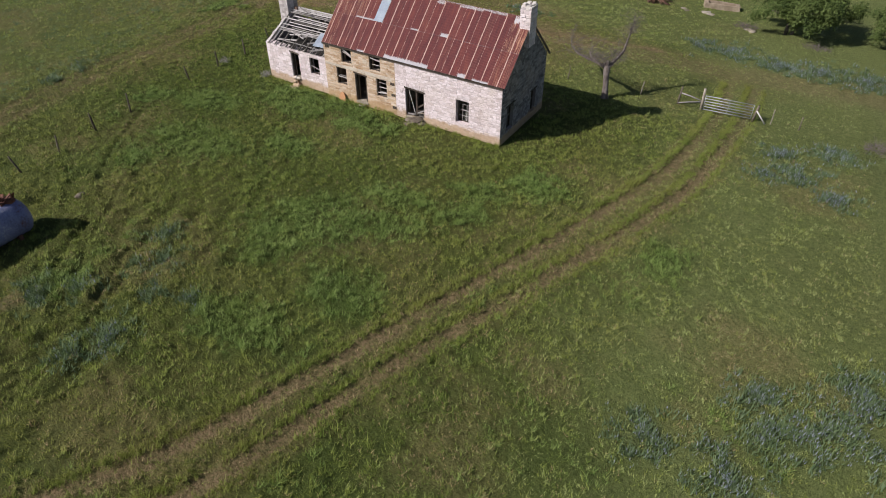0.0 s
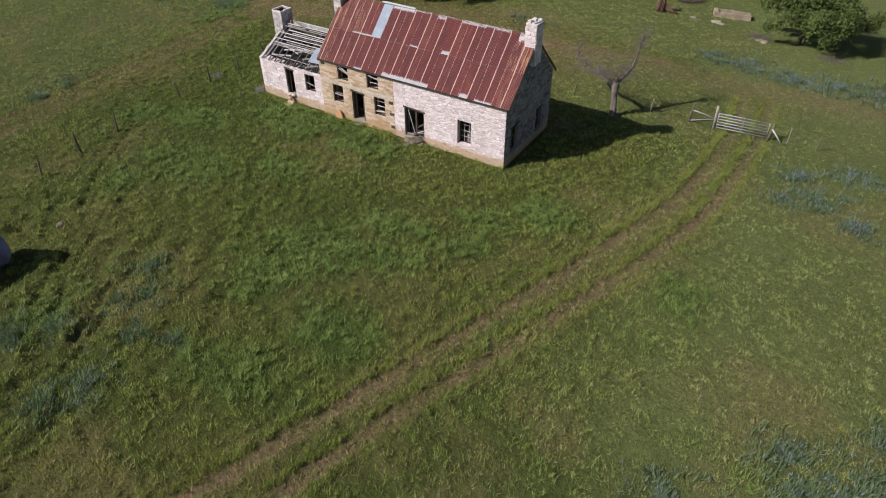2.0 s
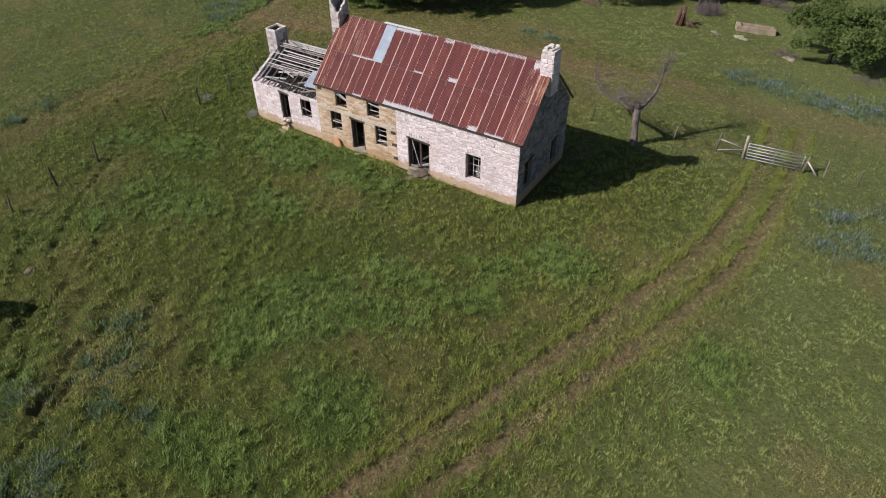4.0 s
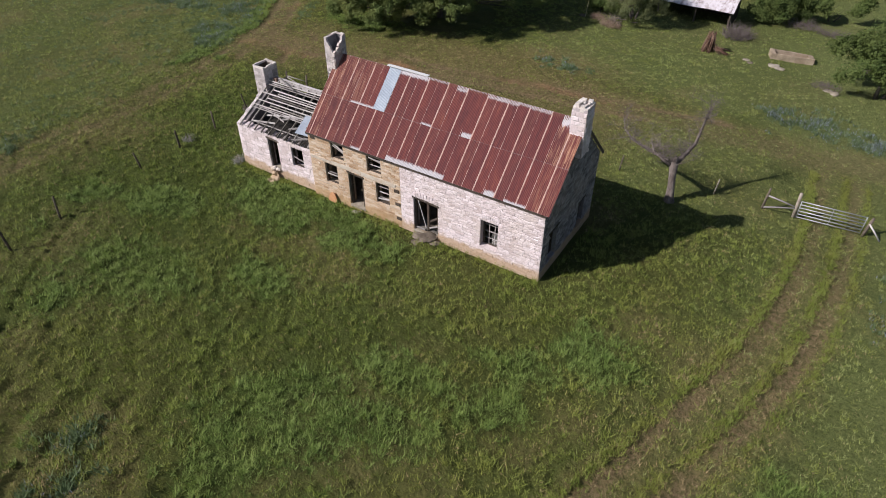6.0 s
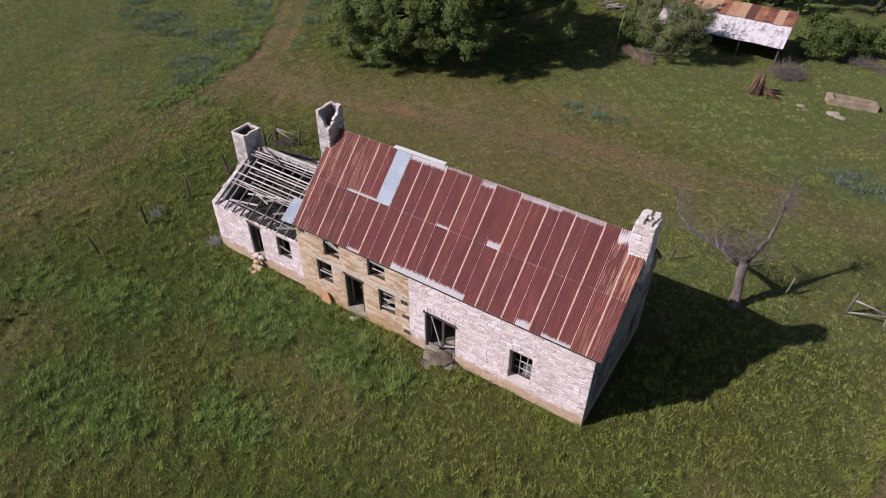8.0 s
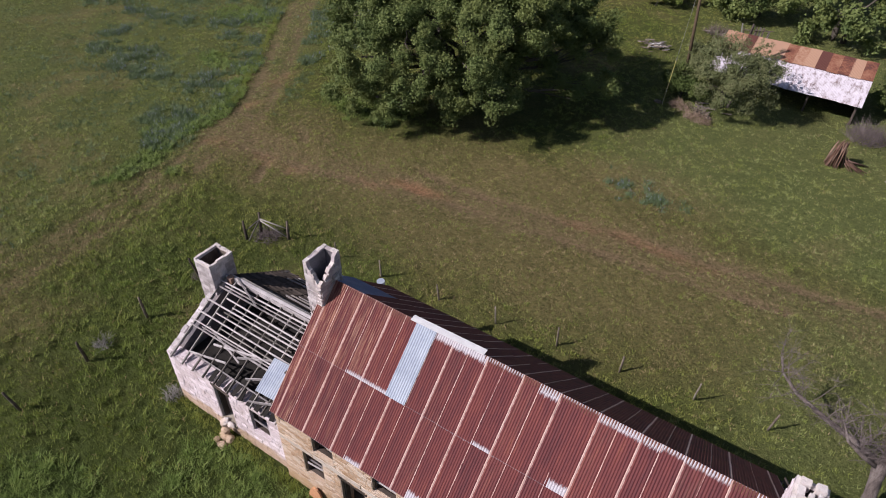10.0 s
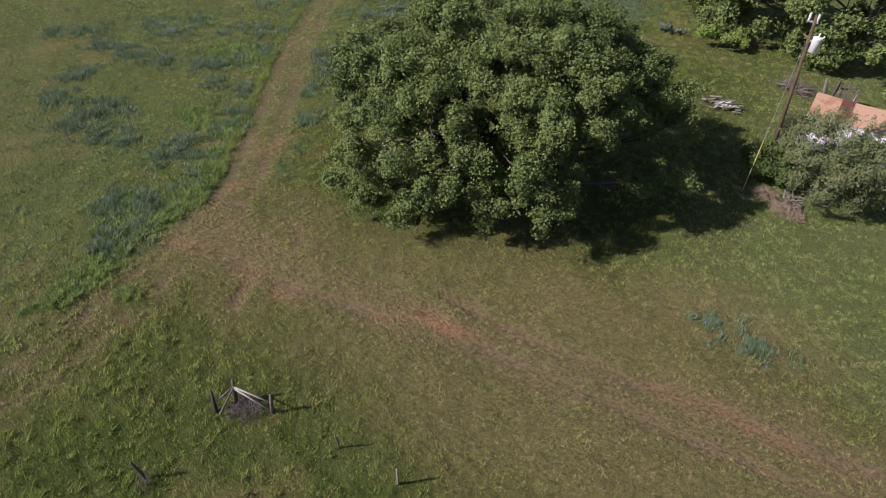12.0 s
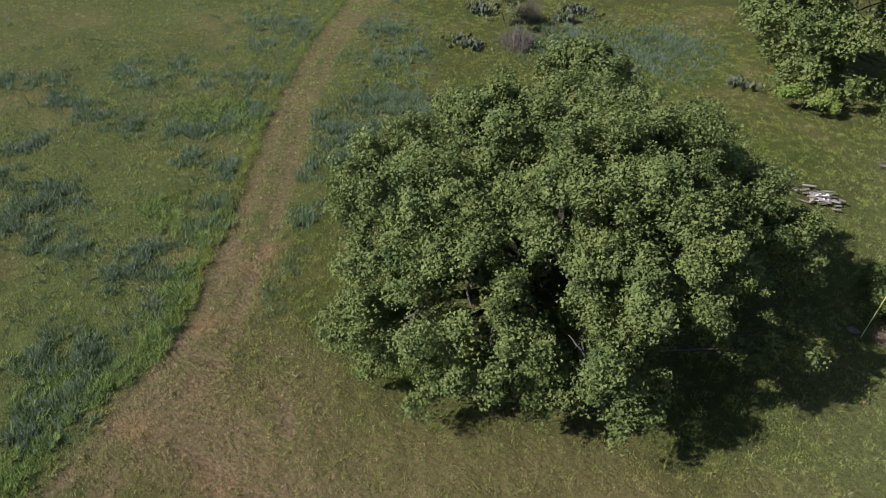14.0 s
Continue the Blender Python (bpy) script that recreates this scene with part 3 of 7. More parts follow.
MAT_PALECEDAR = simple("bleached_cedar_wood", [(0.10, 0.08, 0.066), (0.20, 0.165, 0.14), (0.34, 0.295, 0.26)], 5, 40, 0.95, 0, 0.6, by_object=0.3)
MAT_DEADWEED = simple("dead_weed_stalks", [(0.15, 0.105, 0.075), (0.25, 0.18, 0.135), (0.37, 0.29, 0.23)], 3, 30, 0.95, 0, 0.4)
MAT_REDPOST = simple("red_cedar_wood", [(0.085, 0.045, 0.034), (0.15, 0.085, 0.062), (0.25, 0.165, 0.13)], 5, 40, 0.95, 0, 0.6, by_object=0.35)
MAT_POLE = simple("creosote_pole_wood", [(0.05, 0.034, 0.022), (0.085, 0.06, 0.038), (0.13, 0.095, 0.06)], 2, 30, 0.9, 0, 0.4)
MAT_DEADBARK = simple("dead_grey_bark", [(0.06, 0.047, 0.045), (0.145, 0.118, 0.112), (0.30, 0.265, 0.255)], 5, 26, 0.95, 0, 1.0, squash=(1.4, 1.4, 0.3), dist=0.05)
MAT_BARK = simple("oak_bark", [(0.04, 0.034, 0.028), (0.075, 0.065, 0.055), (0.12, 0.11, 0.095)], 4, 30, 0.95, 0, 0.8)
MAT_TWIG = simple("grey_twigs", [(0.085, 0.068, 0.066), (0.145, 0.118, 0.116), (0.23, 0.195, 0.19)], 3, 30, 0.95, 0, 0.5)
MAT_CONCRETE = simple("old_concrete", [(0.18, 0.14, 0.10), (0.28, 0.22, 0.17), (0.42, 0.35, 0.28)], 1.5, 16, 0.9, 0, 0.5)
MAT_ROCK = simple("pale_rock", [(0.15, 0.125, 0.10), (0.25, 0.21, 0.17), (0.36, 0.32, 0.275)], 3, 20, 0.9, 0, 0.6, by_object=0.3)
MAT_STEPSTONE = simple("earthy_step_stone", [(0.07, 0.055, 0.045), (0.13, 0.105, 0.085), (0.24, 0.20, 0.17)], 3, 20, 0.9, 0, 0.6, by_object=0.3)
MAT_STEEL = simple("galvanised_gate_steel", [(0.25, 0.26, 0.28), (0.36, 0.37, 0.40), (0.46, 0.47, 0.5)], 3, 20, 0.5, 0.4, 0.1)
# blue cast of the tank's shaded side is put into the colour, with rust
MAT_TANK = simple("shade_blue_tank_steel", [(0.11, 0.05, 0.06), (0.13, 0.14, 0.27), (0.19, 0.20, 0.35), (0.40, 0.40, 0.47)], 0.9, 12, 0.6, 0.0, 0.1)
MAT_REDIRON = simple("red_rusty_iron", [(0.05, 0.022, 0.018), (0.11, 0.045, 0.034), (0.20, 0.09, 0.065)], 4, 25, 0.85, 0, 0.4)
MAT_CLAYPOT = simple("orange_clay", [(0.40, 0.19, 0.10), (0.52, 0.27, 0.15), (0.62, 0.36, 0.22)], 4, 25, 0.85, 0, 0.3)
MAT_WHITEPAINT = simple("white_enamel", [(0.50, 0.50, 0.52), (0.62, 0.62, 0.64), (0.7, 0.7, 0.72)], 4, 30, 0.4, 0, 0.05)
MAT_YELLOW = simple("yellow_plastic_guard", [(0.32, 0.29, 0.09), (0.42, 0.38, 0.13), (0.48, 0.44, 0.22)], 3, 20, 0.5, 0, 0.05)
MAT_FLOOR = simple("dusty_floor_boards", [(0.14, 0.11, 0.085), (0.25, 0.20, 0.16), (0.36, 0.31, 0.26)], 2, 30, 0.9, 0, 0.4)
MAT_CACTUS = simple("prickly_pear_flesh", [(0.045, 0.055, 0.04), (0.085, 0.10, 0.07), (0.13, 0.13, 0.10)], 3, 20, 0.7, 0, 0.3)


def leaf_material(name, a, b, c, pale):
    k = Mat(name, 0.65, spec=0.2)
    f = k.math('ADD', k.math('MULTIPLY', k.island(), 0.2), k.math('MULTIPLY', k.noise(0.9, 4), 1.2))
    col = k.ramp(f, [(0.38, a), (0.7, b), (1.0, c)])
    col = k.mix(k.ramp(k.noise(0.55, 3), [(0.45, 0.0), (0.6, 0.7)]), col, pale)
    k.color(col)
    k.translucent(col, 0.22)
    return k.m


MAT_OAKLEAF = leaf_material("live_oak_leaf", (0.054, 0.088, 0.030), (0.120, 0.163, 0.053), (0.212, 0.262, 0.090), (0.168, 0.198, 0.064))
MAT_SHRUBLEAF = leaf_material("shrub_leaf", (0.045, 0.072, 0.022), (0.088, 0.126, 0.036), (0.155, 0.195, 0.064), (0.105, 0.135, 0.042))
MAT_PALELEAF = leaf_material("grey_green_leaf", (0.085, 0.105, 0.045), (0.15, 0.175, 0.08), (0.25, 0.26, 0.13), (0.16, 0.17, 0.08))
MAT_SPROUT = leaf_material("young_leaf", (0.120, 0.185, 0.040), (0.200, 0.285, 0.060), (0.300, 0.370, 0.110), (0.230, 0.280, 0.080))
MAT_GLASS = Mat("window_glass", 0.08, 0.0, 0.5).m
MAT_GLASS.node_tree.nodes["Principled BSDF"].inputs["Transmission Weight"].default_value = 0.9

# ---- ground ----
def build_ground():
    fine_x = np.concatenate([np.arange(-76, -48.01, 0.36), np.arange(-47.8, 3.01, 0.17), np.arange(3.3, 20.01, 0.33)])
    fine_y = np.concatenate([np.arange(-9, 2.01, 0.3), np.arange(2.2, 56.01, 0.17), np.arange(56.3, 108.01, 0.4)])
    xs = np.concatenate([[-3000, -1200, -500, -250, -150, -105, -88, -80], fine_x, [24, 32, 46, 75, 140, 280, 600, 1300, 3000]])
    ys = np.concatenate([[-3000, -1200, -500, -250, -120, -60, -30, -16], fine_y, [112, 120, 135, 165, 230, 400, 700, 1400, 3000]])
    gx, gy = np.meshgrid(xs, ys)
    x, y = gx.ravel(), gy.ravel()
    bare, clay, dry, lush, blue = zones(x, y)
    z = gz(x, y) + 0.05 * rough(x, y, 3.1, 0.4) * (1 - bare) - 0.15 * bare - 0.18 * grooves(x, y)
    z += 0.05 * lush + hump(x, y, bare, lush) * (x > -48) * (x < 3) * (y < 56)
    inside = (x > -30.4) & (x < -9.6) & (y > 29.2) & (y < 36.6)
    z = np.where(inside, -0.06, z)
    nx, ny = len(xs), len(ys)
    i = (np.arange(ny - 1)[:, None] * nx + np.arange(nx - 1)[None, :]).ravel()
    faces = np.stack([i, i + 1, i + 1 + nx, i + nx], axis=1)
    me = raw_mesh("ground", np.stack([x, y, z], axis=1), faces)
    for key, values in (("bare", bare), ("clay", clay), ("dry", dry), ("lush", lush), ("blue", blue), ("pasture", pasture(x, y)), ("deep", darker_green(x, y))):
        a = me.attributes.new(key, 'FLOAT', 'POINT')
        a.data.foreach_set("value", values.astype(np.float32))
    me.polygons.foreach_set("use_smooth", np.ones(len(faces), dtype=bool))
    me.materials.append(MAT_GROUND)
    return tagged(new("ground", me), "rough green meadow with worn dirt wheel tracks", "ground", kind="structure")


build_ground()


# ---- masonry ----
def stone_meshes(material, count=7):
    out = []
    for n in range(count):
        j = lambda s: random.uniform(-s, s)
        back = [(-0.5, 0.4, -0.5), (0.5, 0.4, -0.5), (0.5, 0.4, 0.5), (-0.5, 0.4, 0.5)]
        rim = [(x + j(0.04), -0.45 + j(0.2), z + j(0.06)) for x, z in ((-0.48, -0.47), (0.48, -0.47), (0.48, 0.47), (-0.48, 0.47))]
        face = [(x + j(0.08), -1.0 + j(0.4), z + j(0.1)) for x, z in ((-0.39, -0.34), (0.39, -0.34), (0.39, 0.34), (-0.39, 0.34))]
        b = Builder().poly(back + rim + face, [(8, 9, 10, 11)] + [(k, (k + 1) % 4, (k + 1) % 4 + 4, k + 4) for k in range(4)]
                           + [(k + 4, (k + 1) % 4 + 4, (k + 1) % 4 + 8, k + 8) for k in range(4)])
        me = b.mesh("stone")
        me.materials.append(material)
        out.append(me)
    return out


WHITE_STONES = stone_meshes(MAT_WHITESTONE)
GREY_STONES = stone_meshes(MAT_CAPSTONE)
TAN_STONES = stone_meshes(MAT_TANSTONE)
SHADE_STONES = stone_meshes(MAT_DARKSTONE)


def lay_stones(parent, kinds, origin, way, out, length, top, holes=(), row=(0.11, 0.2), width=(0.15, 0.38), proud=(0.005, 0.02), limit=300, bottom=0.0, key=None):
    """Courses of squared rubble on a wall face. top: height at a place along the wall."""
    origin, way, out = Vector(origin), Vector(way).normalized(), Vector(out).normalized()
    laid = []
    z = bottom
    while z < 12:
        h = random.uniform(*row)
        s = -random.uniform(0, 0.2)
        any_left = False
        while s < length:
            w = random.uniform(*width)
            a, b = max(s, 0.0), min(s + w, length)
            s += w
            zz = z + random.uniform(-0.03, 0.03)
            if zz + h > top((a + b) / 2) + 0.03 or b - a < 0.07:
                continue
            any_left = True
            for h0, h1, z0, z1 in holes:
                if zz + h * 0.75 > z0 and zz + h * 0.25 < z1:
                    if a < h0 < b and h0 - a >= b - h1:
                        b = h0
                    elif a < h1 < b:
                        a = h1
                    elif a >= h0 and b <= h1:
                        b = a
            if b - a > 0.06:
                laid.append(((a + b) / 2, zz + h / 2, b - a - 0.008, h - 0.008))
        z += h
        if not any_left and z > 1.0:
            break
    if key:
        laid.sort(key=key)
    turn = Matrix((way, -out, Vector((0, 0, 1)))).transposed().to_4x4()
    rest = Builder()
    for i, (s, zc, w, h) in enumerate(laid):
        tilt = random.uniform(-0.05, 0.05)
        m = Matrix.Translation(origin + way * s + Vector((0, 0, zc))) @ turn @ Matrix.Rotation(tilt, 4, 'Y') @ Matrix.Diagonal((w, random.uniform(*proud), h, 1))
        me = random.choice(kinds)
        if i < limit:
            ob = new("stone", me)
            ob.parent = parent
            ob.matrix_basis = m
        else:
            rest.poly([m @ v.co for v in me.vertices], [tuple(p.vertices) for p in me.polygons])
    if rest.v:
        ob = part("stonework", rest.mesh("stonework"), kinds[0].materials[0], parent)
        tagged(ob, kind="stuff")


def pierced(mb, face, thick, s0, s1, z0, z1, holes, axis):
    """A wall slab with openings right through it. axis 'y': runs along x; axis 'x': runs along y."""
    ss = sorted({s0, s1, *[h[0] for h in holes], *[h[1] for h in holes]})
    zs = sorted({z0, z1, *[h[2] for h in holes], *[h[3] for h in holes]})

    def solid(i, k):
        if not (0 <= i < len(ss) - 1 and 0 <= k < len(zs) - 1):
            return False
        a, b = (ss[i] + ss[i + 1]) / 2, (zs[k] + zs[k + 1]) / 2
        return not any(h[0] < a < h[1] and h[2] < b < h[3] for h in holes)

    def at(s, d, z):
        return (s, face + d, z) if axis == 'y' else (face + d, s, z)

    for i in range(len(ss) - 1):
        for k in range(len(zs) - 1):
            if not solid(i, k):
                continue
            a, b, c, d = ss[i], ss[i + 1], zs[k], zs[k + 1]
            for depth in (0, thick):
                mb.poly([at(a, depth, c), at(b, depth, c), at(b, depth, d), at(a, depth, d)], [(0, 1, 2, 3)])
            if not solid(i - 1, k):
                mb.poly([at(a, 0, c), at(a, thick, c), at(a, thick, d), at(a, 0, d)], [(0, 1, 2, 3)])
            if not solid(i + 1, k):
                mb.poly([at(b, 0, c), at(b, thick, c), at(b, thick, d), at(b, 0, d)], [(0, 1, 2, 3)])
            if not solid(i, k - 1):
                mb.poly([at(a, 0, c), at(b, 0, c), at(b, thick, c), at(a, thick, c)], [(0, 1, 2, 3)])
            if not solid(i, k + 1):
                mb.poly([at(a, 0, d), at(b, 0, d), at(b, thick, d), at(a, thick, d)], [(0, 1, 2, 3)])
    return mb


# ---- the stone house ----
FRONT, BACKY, RIDGE_Y = 29.5, 35.8, 32.65
WEST, SEAM, EAST = -24.05, -18.0, -9.97
EAVE_Z, RIDGE_Z = 4.0, 7.2
WING_X, WING_F, WING_B, WING_RY, WING_EZ, WING_RZ, WING_BZ = -29.85, 29.68, 35.5, 32.65, 2.7, 4.36, 2.5
house = thing("stone_house", (-18.0, 32.65, 0.0), "derelict two-part limestone farmhouse with a rusty corrugated iron roof", "house")

DOOR_DOUBLE = (-17.2, -15.72, 0.18, 2.2)
WINDOW_BARRED = (-13.25, -12.3, 0.78, 2.38)
DOOR_MIDDLE = (-21.45, -20.45, 0.2, 2.25)
WINDOWS_TAN = [(-22.5, -21.65, 2.8, 3.92), (-20.1, -19.2, 2.78, 3.92), (-23.05, -22.2, 1.1, 2.36), (-19.6, -18.75, 1.0, 2.3)]
WING_DOOR = (-27.5, -26.75, 0.5, 2.42)
WING_WINDOW = (-25.7, -24.85, 1.15, 2.38)

w_white = part("wall", pierced(Builder(), FRONT, 0.5, SEAM, EAST, -0.3, EAVE_Z + 0.06, [DOOR_DOUBLE, WINDOW_BARRED], 'y'), MAT_WHITEMORTAR, house, "whitewashed rubble limestone front wall")
w_tan = part("wall", pierced(Builder(), FRONT + 0.004, 0.5, WEST, SEAM - 0.002, -0.3, EAVE_Z + 0.06, [DOOR_MIDDLE] + WINDOWS_TAN, 'y'), MAT_TANMORTAR, house, "tan limestone wall with patches of old lime wash")
w_wing = part("wall", pierced(Builder(), WING_F, 0.45, WING_X, WEST + 0.02, -0.3, WING_EZ, [WING_DOOR, WING_WINDOW], 'y'), MAT_WHITEMORTAR, house, "whitewashed stone front wall of the roofless wing")
part("wall", pierced(Builder(), BACKY - 0.5, 0.5, WEST, EAST, -0.3, EAVE_Z, [(-16.9, -15.9, 0.2, 2.2), (-21.3, -20.4, 0.2, 2.2), (-13.2, -12.3, 0.9, 2.3)], 'y'), MAT_WHITEMORTAR, house, "rough stone back wall")


def gable(x0, x1, front, back, ez, ry, rz):
    return Builder().prism([(front, -0.3), (front, ez), (ry, rz), (back, ez), (back, -0.3)], 'x', x0, x1)


GABLE_WINDOWS = [(30.3, 31.2, 0.62, 2.32), (33.8, 34.55, 0.4, 2.0)]
w_east = part("wall", pierced(Builder(), EAST - 0.5, 0.498, FRONT + 0.003, BACKY - 0.003, -0.3, EAVE_Z, GABLE_WINDOWS, 'x').prism([(FRONT + 0.003, EAVE_Z), (RIDGE_Y, RIDGE_Z - 0.1), (BACKY - 0.003, EAVE_Z)], 'x', EAST - 0.5, EAST - 0.002), MAT_DARKSTONE, house, "stone gable wall, coloured darker for its shade")
part("wall", gable(WEST + 0.003, WEST + 0.5, FRONT + 0.01, BACKY - 0.003, EAVE_Z, RIDGE_Y, RIDGE_Z - 0.1), MAT_TANMORTAR, house, "stone gable wall above the wing")
w_wgable = part("wall", Builder().prism([(WING_F + 0.002, -0.3), (WING_F + 0.002, WING_EZ - 0.14), (WING_RY, WING_RZ - 0.26), (WING_B, WING_BZ - 0.35), (WING_B, -0.3)], 'x', WING_X + 0.002, WING_X + 0.45), MAT_DARKSTONE, house, "stepped stone gable wall of the wing")
part("wall", pierced(Builder(), WING_B - 0.45, 0.45, WING_X + 0.46, WEST, -0.3, WING_BZ - 0.1, [(-28.0, -27.1, 0.2, 2.1)], 'y'), MAT_WHITEMORTAR, house, "low stone back wall of the wing")
part("partition", Builder().box((SEAM - 0.4, FRONT + 0.5, -0.2), (SEAM, BACKY - 0.5, 6.8 - 2.4)), MAT_TANMORTAR, house)
part("floor", Builder().box((WEST + 0.5, FRONT + 0.5, 0.1), (SEAM - 0.4, BACKY - 0.5, 0.22)).box((SEAM, FRONT + 0.5, 0.1), (EAST - 0.5, BACKY - 0.5, 0.2)), MAT_FLOOR, house)
part("upper_floor", Builder().box((WEST + 0.5, FRONT + 0.5, 2.6), (SEAM - 0.4, BACKY - 0.5, 2.72)), MAT_FLOOR, house)

# stones of the faces that are seen from near
rel = lambda holes, x0: [(a - x0 - 0.02, b - x0 + 0.02, c - 0.02, d + 0.02) for a, b, c, d in holes]
lay_stones(w_white, WHITE_STONES, (SEAM, FRONT, 0), (1, 0, 0), (0, -1, 0), EAST - SEAM, lambda s: EAVE_Z, rel([DOOR_DOUBLE, WINDOW_BARRED], SEAM), bottom=-0.1, key=lambda q: -q[0])
lay_stones(w_tan, TAN_STONES, (WEST, FRONT + 0.004, 0), (1, 0, 0), (0, -1, 0), SEAM - WEST, lambda s: EAVE_Z, rel([DOOR_MIDDLE] + WINDOWS_TAN, WEST), row=(0.085, 0.15), width=(0.18, 0.5), proud=(0.005, 0.018), bottom=-0.1, key=lambda q: -q[0])
lay_stones(w_wing, WHITE_STONES, (WING_X, WING_F, 0), (1, 0, 0), (0, -1, 0), WEST - WING_X, lambda s: WING_EZ, rel([WING_DOOR, WING_WINDOW], WING_X), row=(0.16, 0.26), width=(0.2, 0.5), bottom=-0.1, key=lambda q: -q[0])
lay_stones(w_east, SHADE_STONES, (EAST, FRONT, 0), (0, 1, 0), (1, 0, 0), BACKY - FRONT, lambda s: min(EAVE_Z + s * 1.0, EAVE_Z + (BACKY - FRONT - s) * 1.0), rel(GABLE_WINDOWS, FRONT), bottom=-0.1)
lay_stones(w_wgable, WHITE_STONES, (WING_X, WING_B, 0), (0, -1, 0), (-1, 0, 0), WING_B - WING_F, lambda s: min(WING_BZ - 0.35 + 0.62 * s, WING_EZ - 0.1 + 0.5 * (WING_B - WING_F - s)), limit=120, bottom=-0.1, row=(0.2, 0.3), width=(0.3, 0.55))

# ragged cap stones on the wing's walls
for k in range(9):
    x = WING_X + 0.2 + k * 0.6
    m = pose(x, WING_F + 0.25, WING_EZ, random.uniform(-4, 4), random.uniform(-4, 4), random.uniform(-8, 8))
    part("cap_stone", Builder().box((-0.18, -0.16, -0.1), (0.18, 0.16, random.uniform(0.03, 0.09)), m), MAT_WHITESTONE, w_wing)
for k in range(13):
    y = WING_F + 0.15 + k * 0.26
    m = pose(WING_X + 0.1, y, WING_EZ + (y - WING_F) * 0.51 - 0.1, 27, random.uniform(-4, 4), random.uniform(-6, 6))
    part("cap_stone", Builder().box((-0.11, -0.14, -0.1), (0.11, 0.14, random.uniform(0.05, 0.12)), m), MAT_CAPSTONE, w_wgable)

# plaster band, and dark blocks that stand in for shaded vent holes
for a, b, c, d in [(-24.0, -22.6, 2.42, 2.58), (-22.55, -20.6, 2.4, 2.62), (-20.55, -18.3, 2.38, 2.6)]:
    part("lime_patch", Builder().box((a, FRONT - 0.022, c), (b, FRONT + 0.02, d)), MAT_PLASTER, w_tan)
for x, z in ((-23.7, 3.72), (-18.25, 2.2), (-18.2, 1.4), (-18.15, 0.5)):
    part("vent_hole", Builder().box((x - 0.15, FRONT - 0.04, z - 0.09), (x + 0.15, FRONT + 0.02, z + 0.09)), MAT_DARKWOOD, w_tan)
# wooden lintels
for (a, b, c, d), wall, y in [(DOOR_DOUBLE, w_white, FRONT), (DOOR_MIDDLE, w_tan, FRONT), (WING_DOOR, w_wing, WING_F)]:
    part("lintel", Builder().beam((a - 0.08, y + 0.1, d + 0.05), (b + 0.08, y + 0.1, d - 0.03), 0.26, 0.1, 0.01), MAT_DARKWOOD, wall)


def stone_arch(x0, x1, z):
    n = 9
    for k in range(n):
        s = (k + 0.5) / n
        x = x0 + (x1 - x0) * s
        m = pose(x, FRONT, z + 0.08 + 0.10 * math.sin(math.pi * s), 0, (s - 0.5) * 26, 0)
        part("stone", Builder().box((-0.065, -0.03, -0.01), (0.065, 0.05, 0.22), m), MAT_WHITESTONE, w_white)


stone_arch(-17.2, -15.72, 2.22)
stone_arch(-13.25, -12.3, 2.4)


def window(hole, y, bars, boards=(), label="empty sash window in a stone opening", panes=False, inset=0.12):
    a, b, c, d = hole
    win = part("window", Builder().box((a, y + inset + 0.00, c), (a + 0.07, y + inset + 0.12, d)).box((b - 0.07, y + inset + 0.00, c), (b, y + inset + 0.12, d))
               .box((a + 0.07, y + inset + 0.00, d - 0.07), (b - 0.07, y + inset + 0.12, d)).box((a + 0.07, y + inset + 0.00, c), (b - 0.07, y + inset + 0.12, c + 0.06)), MAT_DARKWOOD, house, label)
    part("sill", Builder().box((a - 0.03, y - 0.03, c - 0.06), (b + 0.03, y + inset, c + 0.012)), MAT_WHITESTONE if y != FRONT or a > SEAM else MAT_TANSTONE, win, "worn stone sill")
    for k in range(bars[0]):
        x = a + (b - a) * (k + 1) / (bars[0] + 1)
        part("muntin", Builder().box((x - 0.014, y + inset + 0.04, c + 0.06), (x + 0.014, y + inset + 0.08, d - 0.07)), MAT_GREYWOOD, win)
    for k in range(bars[1]):
        z = c + (d - c) * (k + 1) / (bars[1] + 1)
        t = 0.028 if k != bars[1] // 2 else 0.05
        part("muntin", Builder().box((a + 0.07, y + inset + 0.03, z - t / 2), (b - 0.07, y + inset + 0.07, z + t / 2)), MAT_GREYWOOD, win)
    for p, q in boards:
        part("board", Builder().beam((a + (b - a) * p[0], y + inset - 0.05, c + (d - c) * p[1]), (a + (b - a) * q[0], y + inset + 0.02, c + (d - c) * q[1]), 0.03, 0.07, 0.004), MAT_GREYWOOD, win, "bleached loose board")
    if panes:
        part("pane", Builder().box((a + 0.5 * (b - a), y + inset + 0.052, c + 0.06), (b - 0.07, y + inset + 0.056, c + 0.45 * (d - c))), MAT_GLASS, win)
    return win


window(WINDOW_BARRED, FRONT, (2, 3), label="small-paned sash window in a deep stone opening", panes=True, inset=0.3)
window(WINDOWS_TAN[0], FRONT, (0, 0), [((0.1, 0.85), (0.95, 0.45)), ((0.1, 0.7), (0.9, 0.4))], "broken upper window with a slanting board")
window(WINDOWS_TAN[1], FRONT, (0, 2), [((0.1, 0.75), (0.95, 0.6))], "broken upper window with bent sash bars")
window(WINDOWS_TAN[2], FRONT, (0, 1), [((0.1, 0.45), (0.95, 0.4))], "broken ground floor window")
